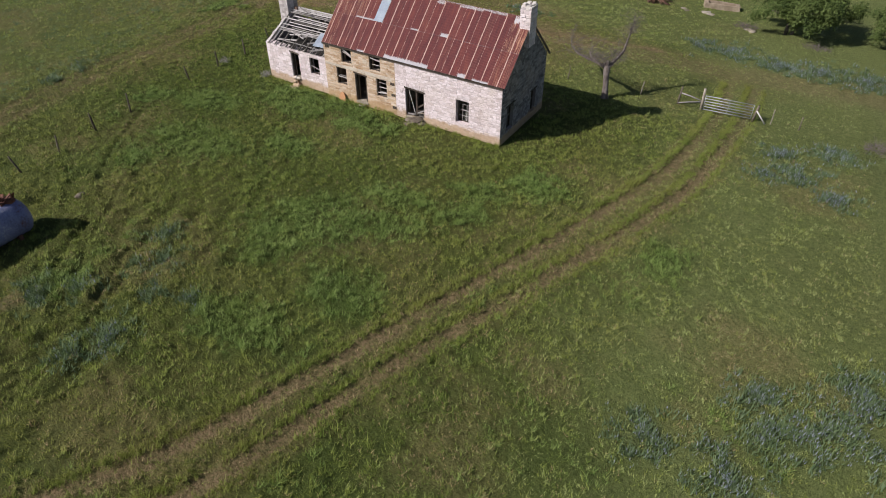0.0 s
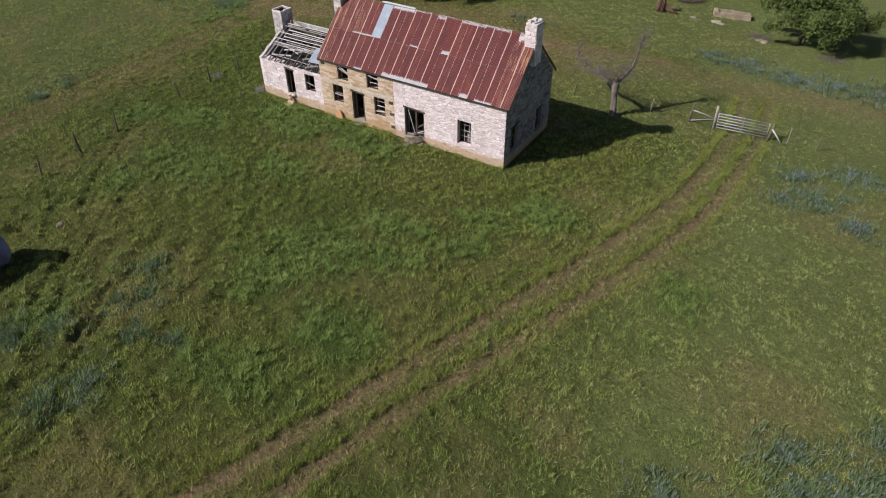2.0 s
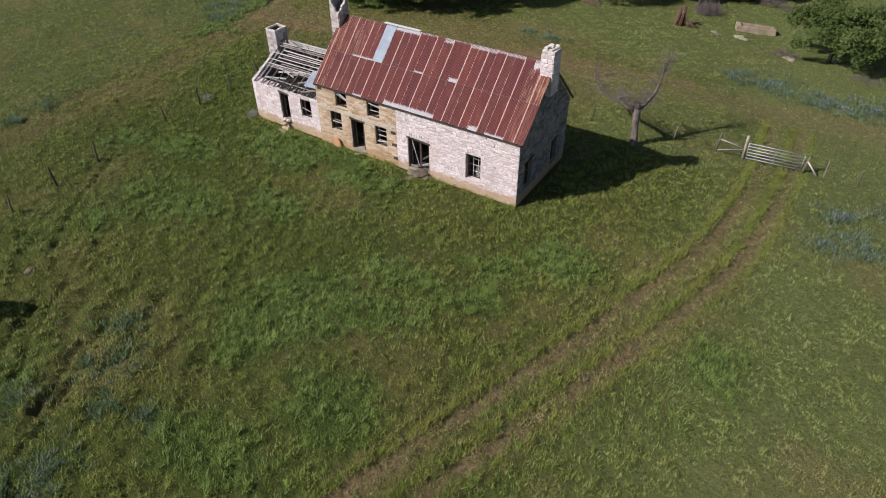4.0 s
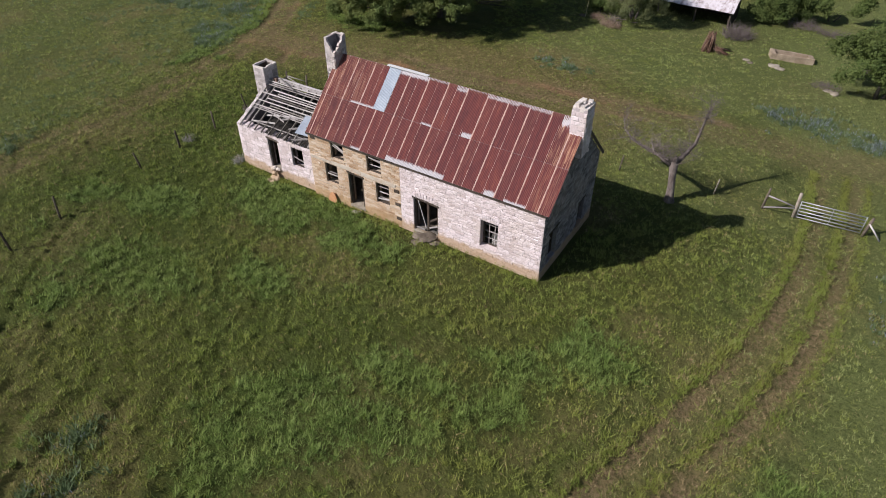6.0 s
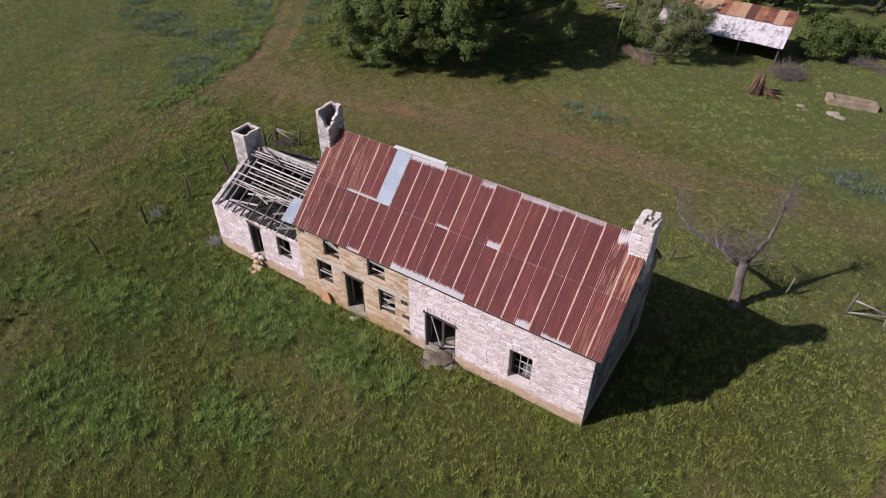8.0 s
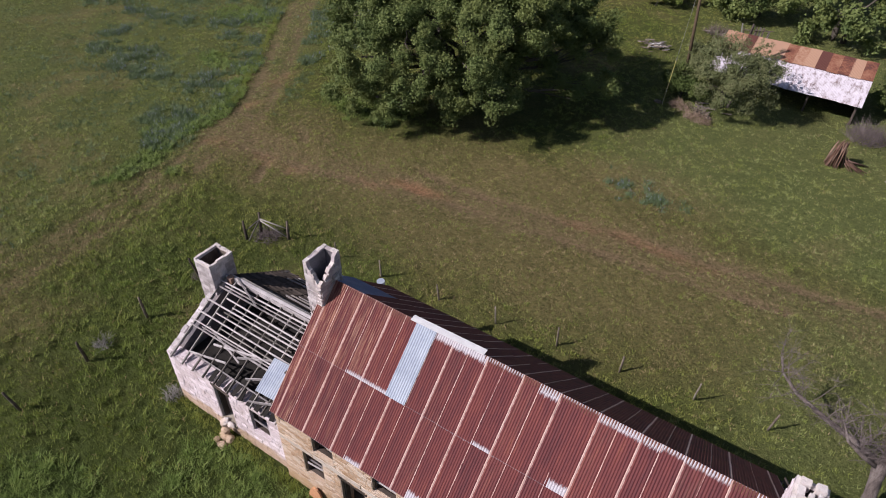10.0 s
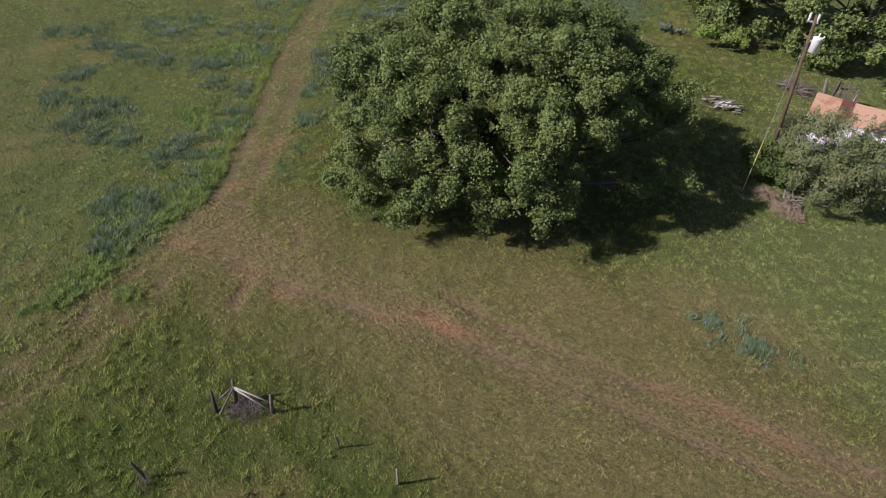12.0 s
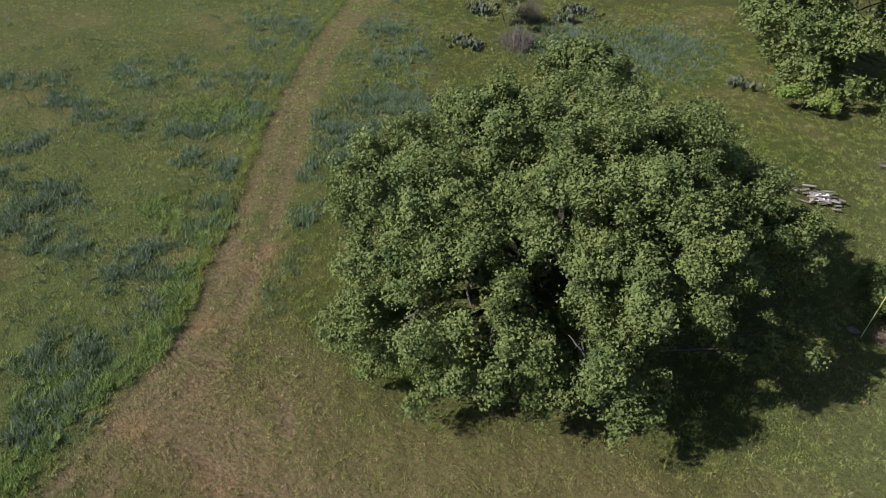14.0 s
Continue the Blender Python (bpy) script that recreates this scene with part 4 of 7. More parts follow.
window(WINDOWS_TAN[3], FRONT, (0, 3), [((0.1, 0.2), (0.9, 0.25))], "ground floor sash window with one sash left")
window(WING_WINDOW, WING_F, (0, 0), [((0.05, 0.5), (0.98, 0.3))], "empty wing window with a fallen rail")


def gable_window(a, b, c, d, label):
    """A dark wooden frame in the gable wall, with a stone sill and a cross bar."""
    x = EAST - 0.3
    win = part("window", Builder().box((x, a, c), (x + 0.1, a + 0.07, d)).box((x, b - 0.07, c), (x + 0.1, b, d)).box((x, a + 0.07, d - 0.07), (x + 0.1, b - 0.07, d)).box((x, a + 0.07, c), (x + 0.1, b - 0.07, c + 0.06)), MAT_DARKWOOD, house, label)
    part("sill", Builder().box((x + 0.1, a - 0.03, c - 0.06), (EAST + 0.03, b + 0.03, c + 0.012)), MAT_DARKSTONE, win)
    part("muntin", Builder().box((x + 0.03, a + 0.07, (c + d) / 2 - 0.02), (x + 0.07, b - 0.07, (c + d) / 2 + 0.02)), MAT_DULLWOOD, win)
    part("lintel", Builder().beam((EAST - 0.06, a - 0.15, d + 0.06), (EAST - 0.06, b + 0.15, d + 0.07), 0.16, 0.12, 0.01), MAT_DARKWOOD, win)


gable_window(*GABLE_WINDOWS[0], "empty window in the shaded stone gable")
gable_window(*GABLE_WINDOWS[1], "narrow empty window in the stone gable")


def doorway(hole, y, label):
    a, b, c, d = hole
    fr = part("door_frame", Builder().box((a, y + 0.1, c), (a + 0.09, y + 0.28, d)).box((b - 0.09, y + 0.1, c), (b, y + 0.28, d)).box((a + 0.09, y + 0.1, d - 0.09), (b - 0.09, y + 0.28, d)), MAT_DARKWOOD, house, label)
    part("threshold", Builder().box((a - 0.02, y - 0.04, c - 0.12), (b + 0.02, y + 0.45, c + 0.02)), MAT_ROCK, fr)
    return fr


dd = doorway(DOOR_DOUBLE, FRONT, "dark wooden frame of a gutted double doorway")
part("post", Builder().beam((-16.42, 29.72, 0.2), (-16.42, 29.7, 2.15), 0.12, 0.1, 0.005), MAT_DARKWOOD, dd)
part("rail", Builder().beam((-16.4, 29.72, 0.62), (-15.75, 29.75, 0.66), 0.05, 0.12), MAT_DARKWOOD, dd)
part("rail", Builder().beam((-16.4, 29.72, 0.85), (-15.85, 29.78, 1.25), 0.05, 0.1), MAT_DARKWOOD, dd)
part("stick", Builder().beam((-17.05, 29.7, 2.05), (-16.5, 29.6, 0.5), 0.035, 0.035), MAT_GREYWOOD, dd)
part("board", Builder().beam((-16.7, 29.58, 0.27), (-15.75, 29.46, 0.22), 0.2, 0.05, 0.01), MAT_CONCRETE, dd, "worn plank across the doorway")
part("board", Builder().beam((-17.15, 29.62, 0.3), (-16.5, 29.5, 0.42), 0.05, 0.09, 0.01), MAT_GREYWOOD, dd, "bleached broken stick")
part("board", Builder().beam((-16.35, 29.66, 0.5), (-15.8, 29.62, 0.82), 0.04, 0.08, 0.01), MAT_GREYWOOD, dd, "bleached broken stick")
part("board", Builder().beam((-17.1, 29.85, 0.26), (-15.8, 29.9, 0.27), 0.34, 0.05, 0.01), MAT_DULLWOOD, dd)
dm = doorway(DOOR_MIDDLE, FRONT, "dark frame of an empty front doorway")
part("door", Builder().box((-20.62, 29.62, 0.24), (-20.5, 29.98, 2.12)), MAT_DARKWOOD, dm, "dark plank door pushed open")
doorway(WING_DOOR, WING_F, "dark frame of the wing's doorway")

# roof of the main part
SLOPE = Vector((0, RIDGE_Y - 29.32, RIDGE_Z - 4.0))
RUN = SLOPE.length
UP = SLOPE.normalized()
NORMAL = Vector((0, -UP.z, UP.y))
PITCH = 0.558
HALF = RUN / 2 + 0.06


def sheet_mesh(w, length, waves=8, amp=0.011):
    n = waves * 6
    xs = [w * k / n for k in range(n + 1)]
    zs = [amp * math.sin(2 * math.pi * waves * x / w) for x in xs]
    pts = [(x, 0, z) for x, z in zip(xs, zs)] + [(x, length, z) for x, z in zip(xs, zs)]
    return Builder().poly(pts, [(k, k + 1, k + n + 2, k + n + 1) for k in range(n)]).mesh("sheet", smooth=True)


SHEET = sheet_mesh(PITCH + 0.05, HALF)
SHEET.materials.append(MAT_RUST)
ZSHEET = sheet_mesh(0.7, HALF, 9, 0.009)
ZSHEET.materials.append(MAT_ZINC)
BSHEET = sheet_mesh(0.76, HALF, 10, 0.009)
BSHEET.materials.append(MAT_SHADEZINC)


def slope_roof(front):
    rf = Builder()
    for k in range(5):
        p = Vector((0, 29.34, 3.9)) + UP * (0.3 + k * (RUN - 0.4) / 4)
        if not front:
            p.y = 2 * RIDGE_Y - p.y
        rf.beam((-24.1, p.y, p.z), (-9.95, p.y, p.z), 0.1, 0.06)
    for k in range(16):
        x = -23.7 + k * 0.9
        a, b = Vector((x, 29.52, 3.98)), Vector((x, RIDGE_Y, 7.0))
        if not front:
            a.y = 2 * RIDGE_Y - a.y
        rf.beam(a, b, 0.06, 0.12)
    roof = part("roof", rf, MAT_DARKWOOD, house, "rusty red corrugated iron roof on pole rafters")
    for course in (0, 1):
        for k in range(-1, 25):
            x = max(-10.36 - (24 - k) * PITCH - 0.03 * (k % 2), -24.0)
            p = Vector((x, 29.32, 4.02)) + UP * (course * (RUN - HALF + 0.02)) + NORMAL * (0.012 * course + random.uniform(0, 0.006) + 0.002 * (k % 2) - 0.008 * (k < 0))
            turn = Matrix((Vector((1, 0, 0)), UP, NORMAL)).transposed().to_4x4()
            m = Matrix.Translation(p) @ turn @ Matrix.Rotation(random.uniform(-0.004, 0.004), 4, 'Z')
            if not front:
                m = Matrix.Translation((-34.1, 2 * RIDGE_Y, 0)) @ Matrix.Rotation(math.pi, 4, 'Z') @ m
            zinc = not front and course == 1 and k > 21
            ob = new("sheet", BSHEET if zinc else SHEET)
            ob.parent = roof
            ob.matrix_basis = m
            xm = x + 0.3
            lo = hi = 0.0
            if front:
                if course == 0:
                    lo = 0.42 if -18.9 < xm < -15.3 else (0.42 if -13.4 < xm < -12.6 else (0.22 if -12 < xm < -10.8 or -21 < xm < -20.4 else 0.03))
                    hi = 0.18 if random.random() < 0.25 else 0.0
                else:
                    hi = next(h for lim, h in ((-20.0, 0.06), (-18.4, 0.4), (-17.1, 0.2), (-16.5, 0.04), (-15.9, 0.45), (-14.8, 0.14), (-13.4, 0.36), (-12.5, 0.24), (-11.5, 0.3), (-10.95, 0.05), (0, 0.85)) if xm < lim)
                    lo = 0.4 if -15.3 < xm < -14.7 else (0.2 if -17.6 < xm < -17.0 or -22 < xm < -20.6 else 0.035)
            ob["zinc_low"], ob["zinc_high"], ob["reach"], ob["lip"] = lo, hi, HALF, (0.008 if k % 2 else 0.044)
            ob["faded"] = 0.0 if not front else (0.55, 0.75)[course] if k < 1 else (0.15, 0.5)[course] if k < 4 else (0.35, 0.9)[course] if k > 22 else 0.12 if k % 4 == 0 else 0.0
    return roof


roof_front = slope_roof(True)
ob = new("sheet", ZSHEET)
ob.parent = roof_front
ob.matrix_basis = Matrix.Translation(Vector((-20.58, 29.32, 4.02)) + UP * (RUN - HALF + 0.02) + NORMAL * 0.045) @ Matrix((Vector((1, 0, 0)), UP, NORMAL)).transposed().to_4x4()
tagged(ob, "pale blue-grey zinc repair sheet")
slope_roof(False)
part("fascia", Builder().box((-24.1, 29.40, 3.84), (-9.9, 29.44, 3.98)), MAT_DARKWOOD, roof_front)
part("barge_board", Builder().beam((-9.87, 29.33, 3.93), (-9.87, RIDGE_Y, 7.12), 0.03, 0.14), MAT_DARKWOOD, roof_front)
part("barge_board", Builder().beam((-9.87, 36.1, 3.86), (-9.87, RIDGE_Y, 7.12), 0.03, 0.16), MAT_DARKWOOD, roof_front)


def ridge_cap(x0, x1, lift, material, label):
    d = 0.17
    return part("ridge_cap", Builder().prism([(RIDGE_Y - d, RIDGE_Z - d * 0.93 + lift), (RIDGE_Y, RIDGE_Z + 0.03 + lift), (RIDGE_Y + d, RIDGE_Z - d * 0.93 + lift), (RIDGE_Y + d, RIDGE_Z - d * 0.93 + lift - 0.01), (RIDGE_Y, RIDGE_Z + 0.018 + lift), (RIDGE_Y - d, RIDGE_Z - d * 0.93 + lift - 0.01)], 'x', x0, x1), material, roof_front, label)


ridge_cap(-23.6, -20.75, 0.02, MAT_REDIRON, "rusty ridge capping")
ridge_cap(-18.3, -13.2, 0.02, MAT_REDIRON, "rusty ridge capping")
ridge_cap(-13.15, -10.6, 0.02, MAT_REDIRON, "rusty ridge capping")
part("ridge_cap", Builder().beam((-20.75, RIDGE_Y - 0.02, RIDGE_Z + 0.12), (-18.3, RIDGE_Y + 0.06, RIDGE_Z + 0.07), 0.22, 0.02), MAT_WHITEPAINT, roof_front, "loose white ridge sheet")


# chimneys: hollow stone shafts
def chimney(x0, x1, y0, y1, z0, z1, label, crown=0.0, broken=False, t=0.13, proud=(0.01, 0.035), kinds=WHITE_STONES):
    c = Builder()
    fallen_s = ((0.0, 0.0), (0.12, 0.1), (0.2, 0.04), (0.3, 0.3), (0.42, 0.3), (0.5, 0.48), (0.62, 0.54), (0.7, 0.7), (0.85, 0.76), (1.0, 0.88))
    fallen_e = ((0.0, 0.88), (0.12, 0.76), (0.2, 0.78), (0.32, 0.6), (0.45, 0.56), (0.55, 0.4), (0.66, 0.36), (0.78, 0.3), (0.86, 0.08), (1.0, 0.0))
    top_s = top_e = lambda s: z1
    if broken:
        xs, ds = zip(*fallen_s)
        top_s = lambda s: z1 - float(np.interp(s / (x1 - x0), xs, ds))
        ys, de = zip(*fallen_e)
        top_e = lambda s: z1 - float(np.interp(s / (y1 - y0), ys, de))
        c.prism([(x0, z0)] + [(x0 + (x1 - x0) * u, z1 - d) for u, d in fallen_s] + [(x1, z0)], 'y', y0, y0 + t)
        c.prism([(y0 + t, z0)] + [(y0 + t + (y1 - y0 - 2 * t) * u, z1 - d) for u, d in fallen_e] + [(y1 - t, z0)], 'x', x1 - t, x1)
        c.box((x0, y1 - t, z0), (x1, y1, z1 - 0.02)).box((x0, y0 + t, z0), (x0 + t, y1 - t, z1 - 0.02))
    else:
        c.box((x0, y0, z0), (x1, y0 + t, z1)).box((x0, y1 - t, z0), (x1, y1, z1))
        c.box((x0, y0 + t, z0), (x0 + t, y1 - t, z1)).box((x1 - t, y0 + t, z0), (x1, y1 - t, z1))
    ch = part("chimney", c, MAT_WHITEMORTAR, house, label)
    kw = dict(row=(0.16, 0.26), width=(0.22, 0.42), proud=proud, limit=60, bottom=z0)
    lay_stones(ch, kinds, (x0, y0, 0), (1, 0, 0), (0, -1, 0), x1 - x0, top_s, **kw)
    lay_stones(ch, kinds, (x1, y0, 0), (0, 1, 0), (1, 0, 0), y1 - y0, top_e, **kw)
    lay_stones(ch, kinds, (x0, y1, 0), (0, -1, 0), (-1, 0, 0), y1 - y0, lambda s: z1, **kw)
    lay_stones(ch, kinds, (x1, y1, 0), (-1, 0, 0), (0, 1, 0), x1 - x0, lambda s: z1, **kw)
    # soot on the inside of the flue
    for a, b in (((x0 + t, y0 + t), (x1 - t, y0 + t + 0.012)), ((x0 + t, y1 - t - 0.012), (x1 - t, y1 - t)), ((x0 + t, y0 + t + 0.012), (x0 + t + 0.012, y1 - t - 0.012)), ((x1 - t - 0.012, y0 + t + 0.012), (x1 - t, y1 - t - 0.012))):
        top = z1 - (1.05 if broken and (b[1] < y0 + 0.3 or a[0] > x1 - 0.3) else 0.06)
        part("soot_lining", Builder().box((*a, max(z0, z1 - 2.2)), (*b, top)), MAT_DARKSTONE if broken else MAT_POSTWOOD if crown else MAT_SOOTSHADE, ch)
    # uneven top course, where it still stands
    for a, b, top in (((x0, y0), (x1, y0), top_s), ((x1, y0), (x1, y1), top_e), ((x1, y1), (x0, y1), lambda s: z1), ((x0, y1), (x0, y0), lambda s: z1)):
        along_x = a[1] == b[1]
        length = abs(b[0] - a[0]) if along_x else abs(b[1] - a[1])
        n = 5 if broken else 3
        for k in range(n):
            s = (k + 0.5) / n
            px, py = a[0] + (b[0] - a[0]) * s, a[1] + (b[1] - a[1]) * s
            ix, iy = px + (t / 2 if px <= x0 else -t / 2 if px >= x1 else 0), py + (t / 2 if py <= y0 else -t / 2 if py >= y1 else 0)
            hw = length / n / 2 - 0.006
            bx = (hw, t / 2 + crown) if along_x else (t / 2 + crown, hw)
            zt = top(s * length) - (0.06 if broken and top is not top_s and top is not top_e else 0.0)
            tilt = 0 if top(0) == top(length) else math.degrees(math.atan2(top(min(s + 0.1, 1) * length) - top(max(s - 0.1, 0) * length), 0.2 * length))
            m = pose(ix, iy, zt, 0 if along_x else tilt, -tilt if along_x else 0, random.uniform(-4, 4))
            part("stone", Builder().box((-bx[0], -bx[1], -0.06), (bx[0], bx[1], random.uniform(0.02, 0.08)), m), MAT_RIMSTONE, ch)
    return ch


flue = chimney(-10.38, -9.68, 32.12, 32.98, 5.6, 8.0, "whitewashed stone chimney with a choked flue")
chimney(-24.36, -23.74, 31.98, 32.95, 4.2, 8.22, "broken stone chimney with a collapsed side", broken=True, kinds=GREY_STONES)
chimney(-30.34, -29.5, 32.08, 33.16, -0.3, 5.2, "hollow square stone chimney of the wing", crown=0.01, t=0.08, proud=(0.003, 0.012), kinds=GREY_STONES)

for k, (x, y, w, d, h) in enumerate([(-10.2, 32.28, 0.2, 0.24, 0.2), (-9.95, 32.2, 0.2, 0.18, 0.13), (-10.24, 32.6, 0.16, 0.26, 0.1), (-10.02, 32.52, 0.1, 0.12, 0.16), (-9.88, 32.45, 0.12, 0.2, 0.1), (-10.18, 32.86, 0.22, 0.18, 0.14), (-9.86, 32.84, 0.2, 0.2, 0.17), (-9.84, 32.64, 0.1, 0.12, 0.13)]):
    part("flue_stone", Builder().box((-w / 2, -d / 2, -0.14), (w / 2, d / 2, h), pose(x, y, 8.0, random.uniform(-6, 6), random.uniform(-6, 6), random.uniform(-20, 20))), MAT_RIMSTONE, flue)
part("vent_pipe", Builder().tube([(-24.86, 36.17, 1.8), (-24.86, 36.17, 3.62), (-24.86, 36.17, 3.64), (-24.86, 36.17, 3.85)], [0.12, 0.12, 0.165, 0.16], 14), MAT_ZINC, house, "short grey vent pipe")

# bare rafters and battens of the wing
wing = part("wing_roof", Builder().beam((WING_X + 0.3, WING_RY, WING_RZ + 0.02), (WEST, WING_RY, WING_RZ + 0.02), 0.05, 0.16), MAT_GREYWOOD, house, "stripped roof frame of bleached battens on rafters")
# boards added below the rafters, near black to give the gaps their shade
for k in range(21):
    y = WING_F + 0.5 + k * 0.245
    part("ceiling_board", Builder().box((WING_X + 0.5, y, WING_EZ - 0.28 + random.uniform(-0.02, 0.02)), (WEST - 0.02, y + 0.235, WING_EZ - 0.25 + random.uniform(0, 0.02))), MAT_SOOTSHADE, wing)
# dark backing added for the chimney's shadow; battens are left out over it
for k in range(13):
    s = 0.05 + k * 0.072
    y0, z0 = WING_B - (WING_B - WING_RY) * s, WING_BZ + (WING_RZ - WING_BZ) * s - 0.02
    part("sheathing_board", Builder().beam((WING_X + 0.3 + random.uniform(0, 0.12), y0, z0), (WEST - random.uniform(0, 0.5), y0 + random.uniform(-0.05, 0.05), z0 + random.uniform(-0.03, 0.03)), random.uniform(0.19, 0.23), 0.025, 0.004), MAT_DARKWOOD, wing)
for k in (0, 1, 2, 5, 6, 7, 8, 9, 10):
    s = 0.06 + k * 0.083
    y0, z0 = WING_B - (WING_B - WING_RY) * s, WING_BZ + (WING_RZ - WING_BZ) * s + 0.09
    x = (WING_X + 1.0 if k < 3 else -27.4 - 0.22 * (k - 7)) + random.uniform(0, 0.4)
    while x < WEST - 0.4:
        w = random.uniform(0.9, 3.4)
        e = min(x + w, WEST - 0.03)
        part("batten", Builder().beam((x, y0 + random.uniform(-0.05, 0.05), z0), (e, y0 + random.uniform(-0.06, 0.06), z0 + random.uniform(-0.03, 0.03)), 0.03, random.uniform(0.05, 0.085), 0.006), MAT_DULLWOOD if random.random() < 0.35 else MAT_GREYWOOD, wing)
        x = e + random.choice((0.05, 0.1, 0.5, 0.9))
for k in range(10):
    x = WING_X + 0.35 + k * 0.58
    for yf, z, mat in ((WING_F - 0.12, WING_EZ + 0.02, MAT_DULLWOOD), (WING_B + 0.12, WING_BZ - 0.1, MAT_DARKWOOD)):
        part("rafter", Builder().beam((x + random.uniform(-0.05, 0.05), yf, z + 0.005 * k), (x, WING_RY, WING_RZ), 0.045, 0.09, 0.006), mat, wing)
for k in (0, 3, 4, 5, 6, 7, 8, 9, 10):
    s = 0.10 + 0.083 * k
    y, z = WING_F + (WING_RY - WING_F) * s, WING_EZ + (WING_RZ - WING_EZ) * s + 0.12
    x0, x1 = WING_X + 0.22 + random.choice((0, 0, 0.05, 0, 0.8)), WEST - random.choice((0, 0, 0.05, 0.6, 0.1))
    sag = random.uniform(-0.05, 0.05)
    part("batten", Builder().beam((x0, y + random.uniform(-0.08, 0.08), z), (x1, y + sag, z + random.uniform(-0.02, 0.02)), 0.035, 0.06, 0.006), MAT_GREYWOOD, wing)
    if k in (3, 4, 6, 7, 9):
        part("batten", Builder().beam((x0 + random.uniform(0, 2.0), y + 0.12, z + 0.06), (x1 - random.uniform(0, 1.5), y + 0.12 + sag, z + 0.06), 0.03, 0.05, 0.006), MAT_GREYWOOD if k % 2 else MAT_DULLWOOD, wing)
for p, q in [((-28.9, 32.7, 4.55), (-27.3, 32.1, 4.4)), ((-28.2, 30.6, 3.25), (-26.3, 30.9, 3.5)), ((-28.8, 31.0, 3.45), (-26.8, 30.5, 3.25)), ((-27.0, 30.6, 3.3), (-25.6, 31.1, 3.55)), ((-26.2, 30.2, 3.1), (-24.6, 30.9, 3.4)), ((-25.6, 29.7, 2.85), (-24.6, 30.0, 3.05)), ((-28.9, 30.0, 2.98), (-27.3, 30.3, 3.1))]:
    part("batten", Builder().beam(p, q, 0.04, 0.09, 0.006), MAT_GREYWOOD, wing)
part("ridge_board", Builder().beam((-29.2, WING_RY + 0.05, WING_RZ + 0.16), (WEST + 0.05, WING_RY + 0.12, WING_RZ + 0.12), 0.13, 0.03, 0.012), MAT_GREYWOOD, wing, "bleached plank along the ridge")
part("ridge_board", Builder().beam((-28.9, WING_RY + 0.2, WING_RZ + 0.08), (WEST - 0.4, WING_RY + 0.26, WING_RZ + 0.03), 0.09, 0.03, 0.012), MAT_DULLWOOD, wing)
for k in range(17):
    x = WING_X + 0.5 + k * 0.32
    y = WING_B + random.uniform(-0.2, 0.15)
    part("rafter_end", Builder().beam((x, y, WING_BZ), (x + random.uniform(-0.05, 0.05), y - random.uniform(0.3, 0.55), WING_BZ + 0.24), 0.07, 0.05, 0.006), MAT_DULLWOOD, wing)
# eave boards, coloured near black for the shade under the battens
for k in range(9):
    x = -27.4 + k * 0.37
    part("eave_board", Builder().beam((x, WING_F - 0.1, WING_EZ + 0.08), (x + random.uniform(-0.2, 0.2), WING_F + 0.55, WING_EZ + 0.34), 0.18, 0.03, 0.01), MAT_SOOTSHADE, wing)
turn = Matrix((Vector((1, 0, 0)), Vector((0, 0.89, 0.456)), Vector((0, -0.456, 0.89)))).transposed().to_4x4()
tin = sheet_mesh(0.98, 1.25, 11)
tin.materials.append(MAT_ZINC)
ob = new("sheet", tin)
ob.parent = wing
ob.matrix_basis = Matrix.Translation((-25.55, 30.02, 3.15)) @ turn @ pose(0, 0, 0, 0, 0, 3)
tagged(ob, "pale grey zinc sheet")

part("brick", Builder().box((-29.25, WING_RY - 0.16, WING_RZ - 0.05), (-29.02, WING_RY + 0.06, WING_RZ + 0.2), None), MAT_REDPOST, wing, "loose red brick at the ridge end")

